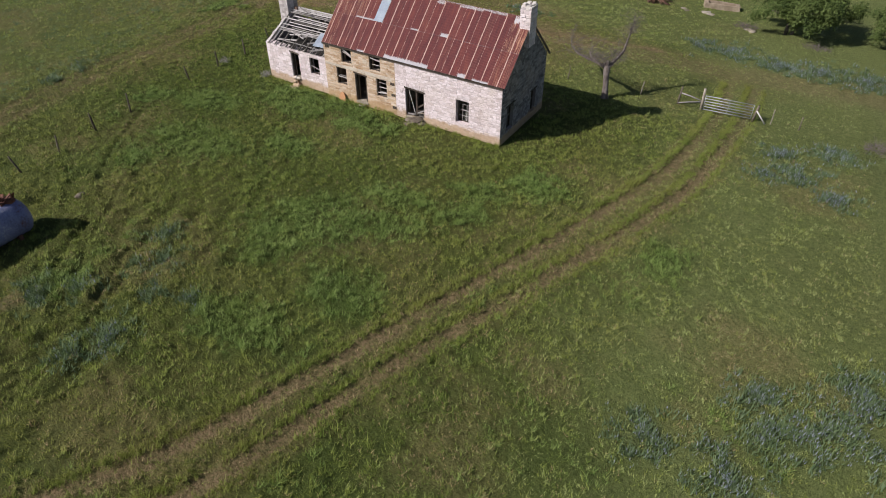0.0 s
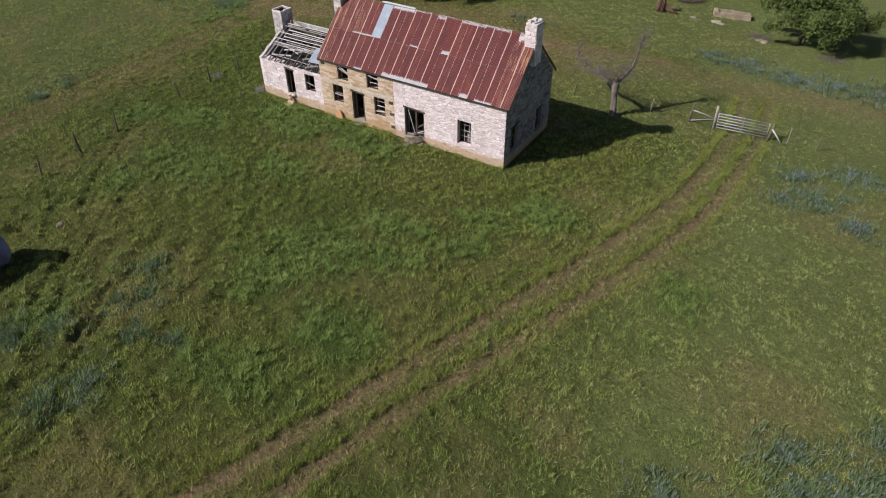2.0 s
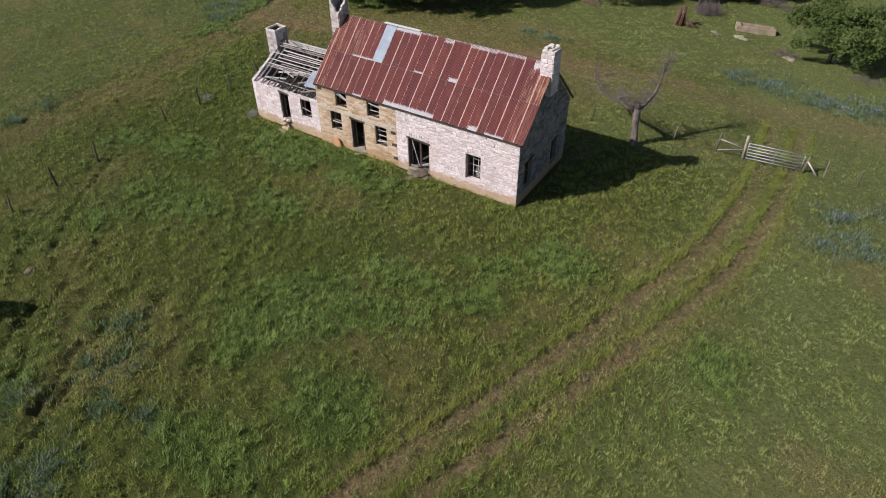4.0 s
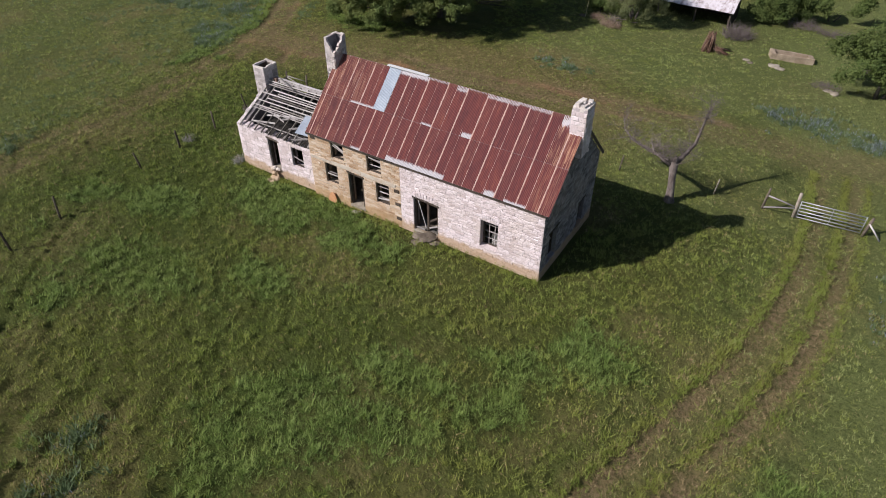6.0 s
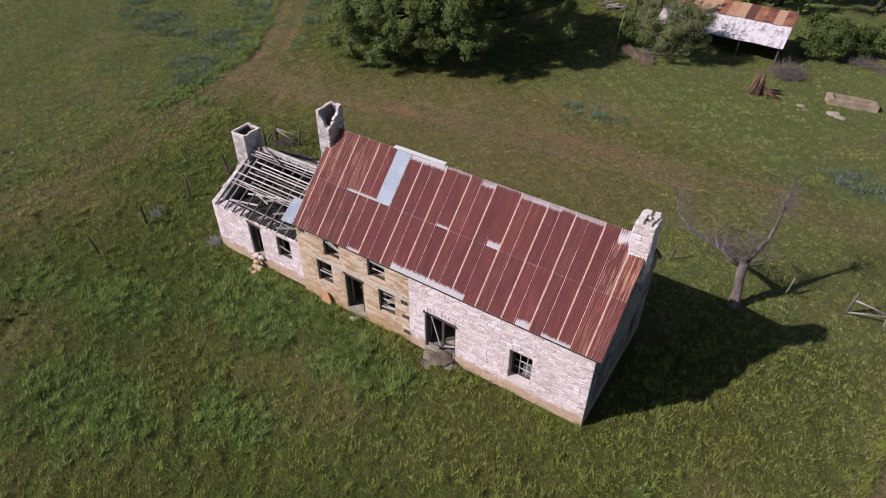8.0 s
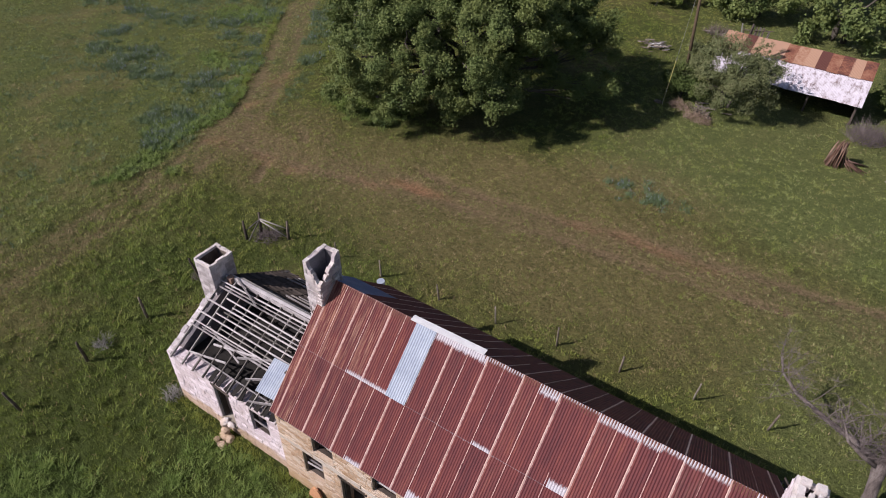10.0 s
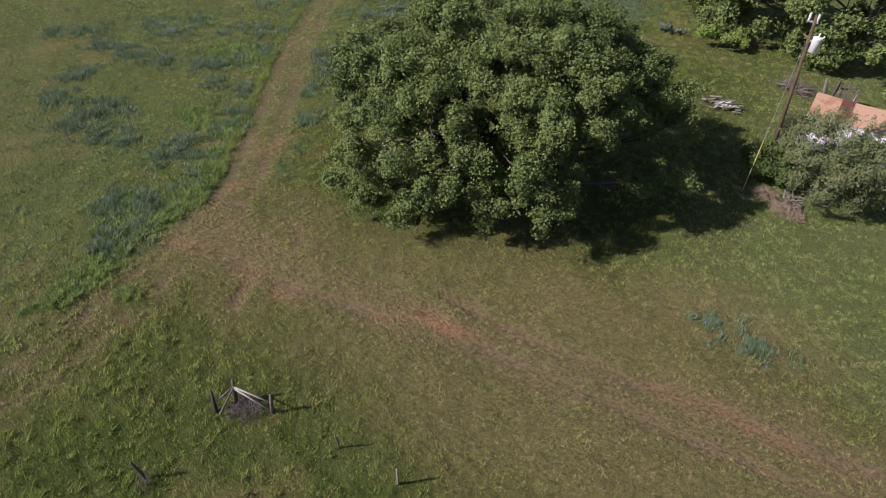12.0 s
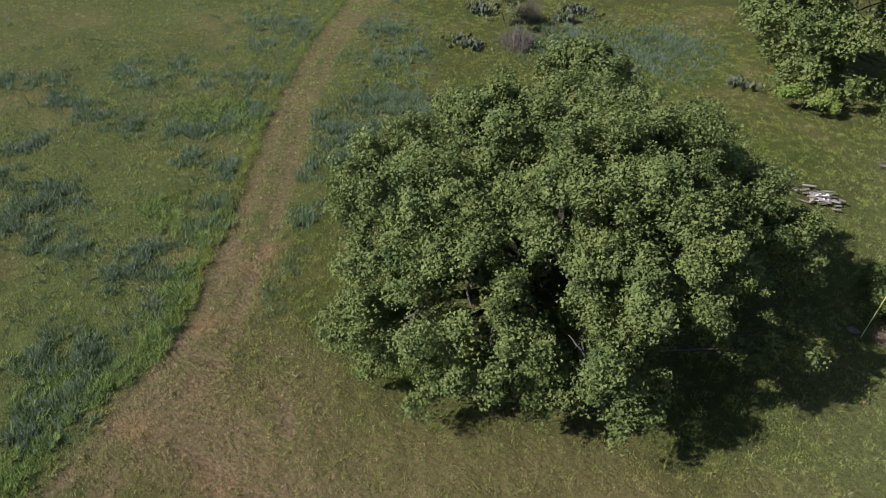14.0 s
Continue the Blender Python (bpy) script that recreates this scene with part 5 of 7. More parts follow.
# ---- trees and shrubs ----
def leaves(lobes, clumps, per, size, clump_r, low=-0.5):
    """Leaf blades in clumps, the clumps in boughs, the boughs over the shells of several lobes."""
    area = np.array([(r[3] * r[4] + r[4] * r[5] + r[3] * r[5]) for r in lobes])
    boughs = max(8, clumps // 7)
    which = rng.choice(len(lobes), boughs, p=area ** 0.85 / (area ** 0.85).sum())
    L = np.array(lobes)[which]
    d = rng.normal(size=(boughs, 3))
    d /= np.linalg.norm(d, axis=1)[:, None]
    d[:, 2] = np.where(d[:, 2] < low, -d[:, 2], d[:, 2])
    g = L[:, :3] + d * L[:, 3:6] * np.clip(rng.normal(0.86, 0.13, boughs), 0.4, 1.08)[:, None]
    gr = 0.29 * L[:, 3:6].mean(axis=1) * rng.uniform(0.65, 1.25, boughs)
    e = rng.normal(size=(boughs, 8, 3))
    e /= np.linalg.norm(e, axis=2)[:, :, None]
    e = e * rng.uniform(0.6, 1.35, (boughs, 1, 3)) + d[:, None, :] * 0.6 + np.array([0, 0, 0.15])
    c = (g[:, None, :] + e * gr[:, None, None] * rng.uniform(0.35, 1.02, (boughs, 8, 1))).reshape(-1, 3)
    d = np.repeat(d, 8, axis=0)
    n = len(c)
    cr = clump_r * rng.uniform(0.4, 1.6, n)
    e = rng.normal(size=(n, per, 3))
    e /= np.linalg.norm(e, axis=2)[:, :, None]
    e = e * rng.uniform(0.25, 1.0, (n, per, 1)) ** 0.5
    e *= rng.uniform(0.4, 1.6, (n, 1, 3))
    e[:, :, 2] *= 0.85
    p = (c[:, None, :] + e * cr[:, None, None]).reshape(-1, 3)
    nm = e.reshape(-1, 3) * 0.4 + rng.normal(size=(n * per, 3)) * 0.6 + np.repeat(d, per, axis=0) * 0.5 + np.array([0, 0, 0.35])
    nm /= np.linalg.norm(nm, axis=1)[:, None]
    a = np.cross(nm, rng.normal(size=nm.shape))
    a /= np.linalg.norm(a, axis=1)[:, None]
    b = np.cross(nm, a)
    s = size * rng.uniform(0.6, 1.3, (len(p), 1))
    v = np.stack([p - a * s * 1.1, p + a * s * 0.75 + b * s * 0.72, p + a * s * 0.75 - b * s * 0.72 + nm * s * 0.15], axis=1).reshape(-1, 3)
    v[:, 2] = np.maximum(v[:, 2], gz(v[:, 0], v[:, 1]) + 0.04)
    return v, np.arange(len(v)).reshape(-1, 3)


def limb(mb, a, b, r0, r1, bend=0.3, n=6, sides=7):
    a, b = Vector(a), Vector(b)
    L = (b - a).length
    pts, rs = [], []
    off = Vector((random.uniform(-1, 1), random.uniform(-1, 1), random.uniform(-0.3, 0.6))) * bend * L * 0.3
    for i in range(n + 1):
        s = i / n
        pts.append(a.lerp(b, s) + off * math.sin(math.pi * s) + Vector((random.uniform(-1, 1), random.uniform(-1, 1), random.uniform(-1, 1))) * 0.03 * L * (0 < i < n))
        rs.append(r0 + (r1 - r0) * s)
    mb.tube(pts, rs, sides)
    return pts


def tree(name, base, lobes, clumps, per, size, clump_r, trunk_r, mat, label, category="tree", stems=1, bark=None, low=-0.5, group=""):
    bx, by = base
    bz = ground_at(bx, by)
    t = thing(name, (bx, by, bz), label, category, group)
    for k in range(stems):
        a = 2 * math.pi * k / stems
        foot = (bx + math.cos(a) * trunk_r * (stems > 1) * 1.6, by + math.sin(a) * trunk_r * (stems > 1) * 1.6, bz - 0.15)
        cx = sum(l[0] for l in lobes) / len(lobes)
        cy = sum(l[1] for l in lobes) / len(lobes)
        cz = sum(l[2] for l in lobes) / len(lobes)
        fork = (foot[0] * 0.6 + cx * 0.4 + math.cos(a) * 0.5 * (stems > 1), foot[1] * 0.6 + cy * 0.4 + math.sin(a) * 0.5 * (stems > 1), bz + (cz - bz) * 0.55)
        mb = Builder()
        limb(mb, foot, fork, trunk_r, trunk_r * 0.7, 0.25, 5, 9)
        part("trunk", mb, bark or MAT_BARK, t, smooth=True)
        for l in lobes[k::stems]:
            mb = Builder()
            slim = min(1.0, l[3] / 2.4)
            pts = limb(mb, fork, (l[0], l[1], l[2]), trunk_r * 0.55 * slim, trunk_r * 0.2 * slim, 0.5, 6)
            part("limb", mb, bark or MAT_BARK, t, smooth=True)
            for _ in range(4):
                mb = Builder()
                q = Vector((random.gauss(0, 1), random.gauss(0, 1), random.gauss(0.3, 0.6))).normalized()
                limb(mb, pts[random.choice((3, 4, 5, 6))], (l[0] + q.x * l[3] * 0.6, l[1] + q.y * l[4] * 0.6, max(l[2] + q.z * l[5] * 0.6, l[2] - 0.4)), trunk_r * 0.2 * slim, trunk_r * 0.05 * slim, 0.5, 5, 5)
                part("bough", mb, bark or MAT_BARK, t, smooth=True)
    v, f = leaves(lobes, clumps, per, size, clump_r, low)
    part("crown", raw_mesh("crown", v, f), mat, t)
    return t


OAK = [(-34.2, 57.4, 4.8, 4.4, 4.3, 3.1), (-33.0, 57.2, 7.3, 2.3, 2.2, 1.9), (-31.6, 59.8, 7.5, 2.2, 2.2, 1.9), (-37.0, 58.4, 7.1, 2.4, 2.3, 1.8), (-34.6, 60.8, 7.0, 2.4, 2.3, 1.8),
       (-40.3, 53.6, 5.5, 1.9, 1.8, 1.6), (-40.2, 56.4, 5.2, 2.3, 2.2, 1.8), (-38.9, 52.4, 3.5, 2.0, 1.8, 1.8), (-37.0, 51.0, 3.9, 1.7, 1.5, 1.5), (-35.3, 52.4, 5.6, 1.9, 1.7, 1.6),
       (-33.8, 51.8, 3.8, 1.8, 1.6, 1.4), (-36.9, 51.2, 1.8, 1.9, 1.5, 1.4), (-38.9, 51.6, 1.7, 1.7, 1.5, 1.4), (-41.0, 54.6, 3.0, 1.7, 1.8, 1.7), (-37.6, 54.2, 6.2, 1.9, 1.8, 1.5)]
OAK += [(-31.0, 53.0, 4.3, 1.6, 1.5, 1.5), (-32.8, 54.8, 5.5, 1.9, 1.6, 1.5), (-29.9, 55.2, 6.0, 1.7, 1.6, 1.5), (-29.6, 53.9, 3.2, 1.3, 1.2, 1.2), (-29.5, 57.6, 6.5, 1.8, 1.8, 1.6), (-30.1, 61.6, 5.4, 2.2, 2.3, 1.8),
        (-30.2, 58.8, 3.4, 1.7, 1.8, 1.5), (-27.2, 58.6, 1.5, 1.0, 1.0, 0.8), (-25.6, 60.2, 2.0, 1.0, 0.9, 0.8), (-27.2, 62.4, 3.4, 1.4, 1.6, 1.3), (-36.6, 62.6, 5.2, 3.0, 2.8, 2.3), (-32.6, 63.4, 4.8, 2.8, 2.6, 2.2), (-39.8, 60.0, 5.0, 2.5, 2.6, 2.1), (-28.8, 60.6, 3.6, 1.3, 1.5, 1.2), (-28.4, 63.4, 5.0, 1.7, 1.8, 1.6), (-35.0, 51.4, 1.6, 1.3, 1.1, 1.0), (-33.0, 52.8, 2.0, 1.5, 1.2, 1.2), (-31.2, 53.5, 2.2, 1.4, 1.2, 1.2), (-32.2, 56.0, 2.2, 1.8, 1.6, 1.4)]
tree("live_oak", (-34.4, 57.6), OAK, 4400, 104, 0.064, 0.4, 0.42, MAT_OAKLEAF, "broad dark live oak with a dense spreading crown", stems=4, low=-0.55)
tree("live_oak", (-38.3, 68.3), [(-38.5, 68.1, 4.6, 2.3, 2.0, 2.0)], 230, 85, 0.085, 0.5, 0.2, MAT_OAKLEAF, "smaller live oak crowding behind the large one", low=-0.4)
tree("live_oak", (-30.1, 89.6), [(-31.5, 88.5, 4.2, 3.6, 3.2, 2.6), (-27.9, 88.9, 4.6, 3.8, 3.2, 2.9), (-29.5, 92.4, 5.0, 4.0, 3.4, 3.0), (-33.7, 91.8, 3.8, 2.6, 2.6, 2.3), (-32.0, 88.3, 2.2, 3.0, 2.4, 1.8), (-27.0, 88.0, 2.2, 3.2, 2.2, 1.9), (-30.0, 86.6, 1.4, 3.4, 1.6, 1.5)], 560, 62, 0.13, 0.6, 0.3, MAT_OAKLEAF, "live oak at the edge of the far thicket", stems=2, low=-0.85)
tree("live_oak", (-21.94, 88.52), [(-22.95, 88.02, 3.72, 3.44, 3.03, 2.83), (-19.51, 88.62, 4.02, 3.44, 3.23, 2.93), (-21.64, 92.36, 4.63, 3.84, 3.44, 3.03), (-22.45, 86.81, 1.4, 2.63, 1.82, 1.82), (-19.21, 87.21, 1.4, 2.42, 1.62, 1.72)], 420, 64, 0.13, 0.6, 0.3, MAT_OAKLEAF, "live oak behind the shed", stems=2, low=-0.85)
tree("live_oak", (-14.15, 87.8), [(-15.6, 87.18, 2.98, 3.31, 3.1, 2.9), (-12.08, 88.32, 3.19, 3.52, 3.1, 2.9), (-13.95, 92.04, 3.81, 3.73, 3.52, 3.1), (-14.15, 86.14, 0.71, 3.31, 1.66, 1.76)], 340, 58, 0.14, 0.6, 0.28, MAT_OAKLEAF, "dark live oak in the thicket behind the shed", stems=2, low=-0.85)
tree("live_oak", (-4.85, 91.24), [(-6.51, 90.61, 2.65, 3.33, 3.13, 2.92), (-2.45, 91.34, 3.07, 3.75, 3.33, 3.13), (2.03, 90.72, 2.65, 3.33, 3.13, 2.71)], 340, 58, 0.14, 0.6, 0.28, MAT_OAKLEAF, "dark live oak in the far thicket", stems=2, low=-0.85)
tree("small_tree", (-19.02, 68.5), [(-19.12, 68.09, 1.92, 2.65, 2.24, 1.73), (-20.85, 68.9, 1.41, 1.63, 1.63, 1.43), (-17.49, 67.88, 1.52, 1.84, 1.63, 1.53), (-19.12, 66.76, 0.9, 2.24, 1.33, 1.22)], 820, 52, 0.052, 0.36, 0.12, MAT_PALELEAF, "grey-green thinly leaved small tree beside the shed", stems=3, bark=MAT_DEADBARK)
tree("shrub", (-21.9, 67.4), [(-22.0, 67.5, 0.3, 1.1, 0.8, 1.2), (-21.3, 67.1, -0.1, 1.0, 0.7, 0.9), (-22.6, 68.2, 0.0, 0.9, 0.8, 0.9)], 240, 60, 0.06, 0.3, 0.05, MAT_SHRUBLEAF, "bright green shrub at the foot of the pole", "shrub", low=0.0)
tree("shrub", (2.11, 62.93), [(0.24, 63.14, 0.64, 2.49, 2.28, 1.97), (3.15, 62.31, 0.85, 2.49, 2.28, 2.08), (2.11, 64.91, 1.06, 2.7, 2.28, 2.18), (5.12, 64.07, 0.54, 2.08, 1.87, 1.77)], 560, 76, 0.08, 0.5, 0.16, MAT_SHRUBLEAF, "large rounded green shrub in the meadow", "shrub", stems=3, low=-0.3)
tree("shrub", (10.47, 64.26), [(10.26, 64.05, 0.36, 1.98, 1.88, 1.77), (12.34, 64.88, 0.36, 1.98, 1.88, 1.77)], 320, 75, 0.075, 0.5, 0.14, MAT_SHRUBLEAF, "rounded green shrub in the meadow", "shrub", stems=2, low=-0.3)
tree("shrub", (-7.76, 76.54), [(-8.38, 76.33, -0.23, 1.87, 1.77, 1.66), (-6.72, 76.75, -0.43, 1.56, 1.56, 1.46), (-7.65, 75.71, -0.75, 1.87, 1.14, 1.04)], 420, 75, 0.072, 0.45, 0.14, MAT_SHRUBLEAF, "dense dark green shrub beside the shed", "shrub", stems=2, low=-0.3)
tree("shrub", (-3.28, 79.43), [(-4.22, 78.7, -0.35, 1.46, 1.25, 1.15), (-1.62, 80.05, -0.25, 1.35, 1.15, 1.04)], 120, 60, 0.09, 0.4, 0.08, MAT_SHRUBLEAF, "low green shrub by a grey brush heap", "shrub", stems=2, low=-0.1)
tree("shrub", (-29.8, 84.3), [(-29.9, 84.3, 0.2, 1.1, 0.8, 0.8), (-28.6, 85.0, 0.1, 0.9, 0.7, 0.6)], 90, 50, 0.07, 0.3, 0.04, MAT_SPROUT, "thin bright green young shrub in the grass", "shrub", low=-0.1)
tree("shrub", (-51.9, 83.6), [(-51.9, 83.6, 0.5, 1.4, 1.0, 1.0)], 60, 45, 0.08, 0.35, 0.05, MAT_PALELEAF, "pale grey-green shrub among the flowers", "shrub", stems=2, low=-0.1)


# dead tree by the gable
def dead_tree():
    bx, by = -6.7, 39.45
    bz = ground_at(bx, by)
    t = thing("dead_tree", (bx, by, bz), "leafless grey tree with two long bare limbs", "tree")
    trunk = Builder()
    trunk.tube([(bx, by, bz - 0.2), (bx - 0.01, by + 0.03, bz + 0.2), (bx - 0.08, by + 0.12, 0.8), (bx - 0.2, by + 0.28, 1.5), (bx - 0.3, by + 0.42, 2.1), (bx - 0.3, by + 0.45, 2.3)], [0.4, 0.26, 0.2, 0.2, 0.25, 0.16], 10)
    trunk.tube([(bx - 0.3, by + 0.42, 2.0), (bx - 0.3, by + 0.4, 2.45), (bx - 0.26, by + 0.4, 2.62)], [0.2, 0.15, 0.08], 8)
    part("trunk", trunk, MAT_DEADBARK, t, smooth=True)
    mains = [[(-7.0, 39.9, 2.05), (-7.9, 40.4, 2.1), (-8.85, 40.9, 2.02), (-9.9, 41.5, 2.0), (-10.6, 41.95, 2.3), (-10.8, 42.2, 2.8)],
             [(-7.0, 39.9, 2.05), (-6.75, 40.4, 2.4), (-6.4, 41.2, 2.94), (-6.35, 41.5, 3.6), (-6.3, 41.9, 4.4), (-6.25, 42.1, 4.9)],
             [(-7.0, 39.8, 2.0), (-7.6, 39.6, 2.4), (-8.2, 39.7, 2.7), (-8.5, 40.0, 3.1)]]
    radii = [[0.17, 0.13, 0.10, 0.08, 0.05, 0.02], [0.19, 0.15, 0.11, 0.08, 0.05, 0.02], [0.12, 0.09, 0.06, 0.03]]
    for pts, rs in zip(mains, radii):
        mb, twigs = Builder().tube(pts, [r * 0.88 for r in rs], 8), Builder()
        for k in range(36 if len(pts) > 4 else 12):
            i = random.randrange(1, len(pts))
            a = Vector(pts[i - 1]).lerp(Vector(pts[i]), random.random())
            d = Vector((random.gauss(0, 0.7), random.gauss(0.35, 0.7), random.gauss(0.55, 0.5))).normalized() * random.uniform(0.4, 1.6)
            sub = limb(mb, a, a + d, 0.021, 0.006, 0.5, 4, 4)
            for _ in range(11):
                e = Vector((random.gauss(0, 1), random.gauss(0, 1), random.gauss(0.4, 0.6))).normalized() * random.uniform(0.25, 0.85)
                s = sub[random.choice((2, 3, 4))]
                twigs.tube([s, s + e * 0.5 + Vector((0, 0, 0.04)), s + e], [0.007, 0.006, 0.003], 3)
        arm = part("limb", mb, MAT_DEADBARK, t, smooth=True)
        tagged(part("brushwood", twigs, MAT_TWIG, arm), kind="stuff")


dead_tree()


# ---- fences and gate ----
def post_mesh(h, r, lean=0.0):
    return Builder().tube([(0, 0, -0.25), (lean * 0.3, 0, h * 0.4), (lean, 0.02, h * 0.8), (lean * 1.1, 0.02, h)], [r, r * 0.95, r * 0.85, r * 0.75], 7).mesh("post", smooth=True)


POSTS = [post_mesh(1.3, 0.065), post_mesh(1.2, 0.06, 0.06), post_mesh(1.35, 0.07, -0.05)]
for me in POSTS:
    me.materials.append(MAT_POSTWOOD)
SLIM_POSTS = [post_mesh(1.1, 0.045), post_mesh(1.0, 0.05, 0.05), post_mesh(1.15, 0.04, -0.06)]
for me in SLIM_POSTS:
    me.materials.append(MAT_PALECEDAR)
line = [(-33.5, 11.6), (-33.7, 14.3), (-34.0, 17.2), (-34.3, 20.2), (-34.5, 25.7), (-34.5, 28.6), (-34.6, 31.6), (-34.85, 34.7), (-30.2, 39.4), (-27.6, 39.5), (-24.5, 39.8), (-21.6, 40.0), (-18.8, 40.4), (-16.0, 40.6), (-13.0, 40.8), (-10.2, 41.0), (-4.8, 41.99), (4.21, 43.12), (6.02, 43.05)]
for k, (x, y) in enumerate(line):
    tilt = random.uniform(-6, 6)
    ob = new("fence_post", (SLIM_POSTS if y > 38 else POSTS)[k % 3])
    ob.matrix_basis = pose(x, y, ground_at(x, y), random.uniform(-5, 5), tilt + (10 if k in (0, 1, 2) else 0), random.uniform(0, 360))
    tagged(ob, "weathered cedar fence post standing in grass", "fence post", "posts of the old fence")


def metal_gate():
    y = 42.68
    g = ground_at(1.5, y + 0.2) + 0.03
    gate = thing("farm_gate", (1.25, y, g), "closed galvanised tube farm gate between cedar posts", "gate")
    x0, x1 = -0.36, 2.86
    for px, py, pz in ((x0, y, 0.15), (x1, y + 0.38, 0.1)):
        part("upright", Builder().tube([(px, py, g + pz), (px, py, g + pz + 1.1)], [0.028, 0.028], 8), MAT_STEEL, gate, smooth=True)
    for k in range(6):
        z = 0.17 + k * 0.205
        part("rail", Builder().tube([(x0, y, g + z + 0.02), (x1, y + 0.38, g + z - 0.03)], [0.03, 0.03], 8), MAT_STEEL, gate, smooth=True)
    part("brace", Builder().tube([(1.25, y + 0.22, g + 0.15), (1.25, y + 0.22, g + 1.2)], [0.018, 0.018], 6), MAT_STEEL, gate)


metal_gate()


def solo_post(x, y, h, r, lean=(0, 0), label="stout cedar gate post"):
    g = ground_at(x, y)
    mb = Builder().tube([(x, y, g - 0.3), (x + lean[0] * 0.5, y + lean[1] * 0.5, g + h * 0.5), (x + lean[0], y + lean[1], g + h)], [r, r * 0.95, r * 0.85], 9)
    return solo("gate_post", mb, MAT_PALECEDAR, label, "fence post", smooth=True)


solo_post(-0.48, 42.64, 1.62, 0.1, (-0.06, 0.04))
solo_post(3.0, 43.1, 1.2, 0.09, (0.16, 0.06))
solo_post(-2.16, 42.45, 1.35, 0.07, (0.1, 0.06), "leaning cedar brace post beside the gate")
for p, q in [((-2.07, 42.5, 0.35), (-0.54, 42.66, 0.02)), ((-2.1, 42.44, -0.42), (-0.56, 42.6, -0.02)), ((3.08, 43.1, 0.05), (3.85, 42.98, -0.74))]:
    solo("brace_rail", Builder().tube([p, Vector(p).lerp(Vector(q), 0.5) + Vector((0, 0, 0.02)), q], [0.05, 0.045, 0.04], 6), MAT_GREYWOOD, "bleached cedar rail bracing the gate posts", "rail", smooth=True)


def twig_heap(name, cx, cy, rx, ry, h, n, label, category, mat=None, thick=0.012, up=0.6):
    g = ground_at(cx, cy)
    mb = Builder()
    for _ in range(n):
        a, r = random.uniform(0, 6.283), random.random() ** 0.5
        x, y = cx + rx * r * math.cos(a), cy + ry * r * math.sin(a)
        top = h * (1 - 0.7 * r * r)
        p = Vector((x, y, ground_at(x, y) + random.uniform(-0.02, top * 0.5)))
        d = Vector((random.gauss(0, 0.7), random.gauss(0, 0.7), abs(random.gauss(up, 0.4)))).normalized() * random.uniform(0.4, 1.0) * max(h, 0.5)
        q = p + d
        q.z = min(q.z, g + h * 1.1)
        mb.tube([p, p.lerp(q, 0.5) + Vector((random.gauss(0, 0.05), random.gauss(0, 0.05), 0.03)), q], [thick, thick * 0.7, thick * 0.3], 3)
    return solo(name, mb, mat or MAT_TWIG, label, category)


# corner brace of the fence, with brush in it
def corner_brace():
    g = ground_at(-34.3, 38.7)
    t = thing("fence_corner", (-34.3, 38.7, g), "fence corner braced with bleached poles", "fence")
    for (x, y), h, lean in (((-34.7, 38.65), 1.3, (0, 0.1)), ((-33.25, 39.1), 1.2, (0.1, 0.02)), ((-34.95, 37.9), 0.95, (-0.3, 0.2))):
        part("post", Builder().tube([(x, y, g - 0.2), (x + lean[0] * 0.5, y + lean[1] * 0.5, g + h / 2), (x + lean[0], y + lean[1], g + h)], [0.075, 0.07, 0.055], 8), MAT_POSTWOOD, t, smooth=True)
    for p, q in [((-34.65, 38.7, 0.95), (-33.2, 39.1, 0.7)), ((-34.65, 38.7, 0.85), (-33.2, 39.1, 0.1)), ((-34.7, 38.7, 0.9), (-34.75, 37.85, 0.05)), ((-34.75, 38.7, 0.85), (-35.1, 37.95, 0.4))]:
        part("rail", Builder().tube([(p[0], p[1], g + p[2]), (q[0], q[1], g + q[2])], [0.035, 0.03], 7), MAT_DULLWOOD, t, smooth=True)


corner_brace()
twig_heap("brush", -34.2, 38.6, 0.6, 0.5, 0.6, 220, "dry brush heaped inside the fence corner", "brush")
twig_heap("dry_shrub", -34.7, 34.5, 0.25, 0.25, 0.5, 40, "dry leafless shrub on the fence line", "shrub", up=1.0)
twig_heap("dry_shrub", -30.2, 29.5, 0.34, 0.34, 0.5, 110, "dry grey shrub against the wing's corner", "shrub", MAT_DULLWOOD, up=0.9)
twig_heap("dry_shrub", -34.7, 29.5, 0.38, 0.34, 0.42, 90, "low grey shrub on the fence line", "shrub", MAT_DULLWOOD, up=0.9)
twig_heap("dry_shrub", 11.13, 42.74, 1.2, 0.9, 0.7, 220, "dry grey brush lying in the grass", "brush")
twig_heap("brush", -9.84, 69.96, 1.25, 1.2, 1.2, 620, "purplish grey leafless brush before the shed", "brush", up=0.8)
twig_heap("brush", -5.05, 75.88, 1.5, 0.9, 0.9, 330, "grey brush heap below the shrubs", "brush")
twig_heap("brush", -2.34, 74.94, 1.6, 0.8, 0.8, 300, "grey brush heap at the thicket's edge", "brush")
twig_heap("brush", -20.2, 66.0, 0.45, 0.35, 0.8, 34, "bleached dead branches at the foot of the small tree", "brush", MAT_PALECEDAR, 0.035)
twig_heap("brush", -20.0, 65.1, 1.0, 0.7, 0.4, 420, "pale brown dead brush before the small tree", "brush", MAT_DEADWEED)
twig_heap("brush", -21.5, 65.9, 0.75, 0.5, 0.55, 320, "pale brown dead weeds beside the guy wire", "brush", MAT_DEADWEED)
twig_heap("brush", -1.42, 62.61, 1.0, 0.7, 0.6, 200, "brush heap at the foot of the large shrub", "brush")
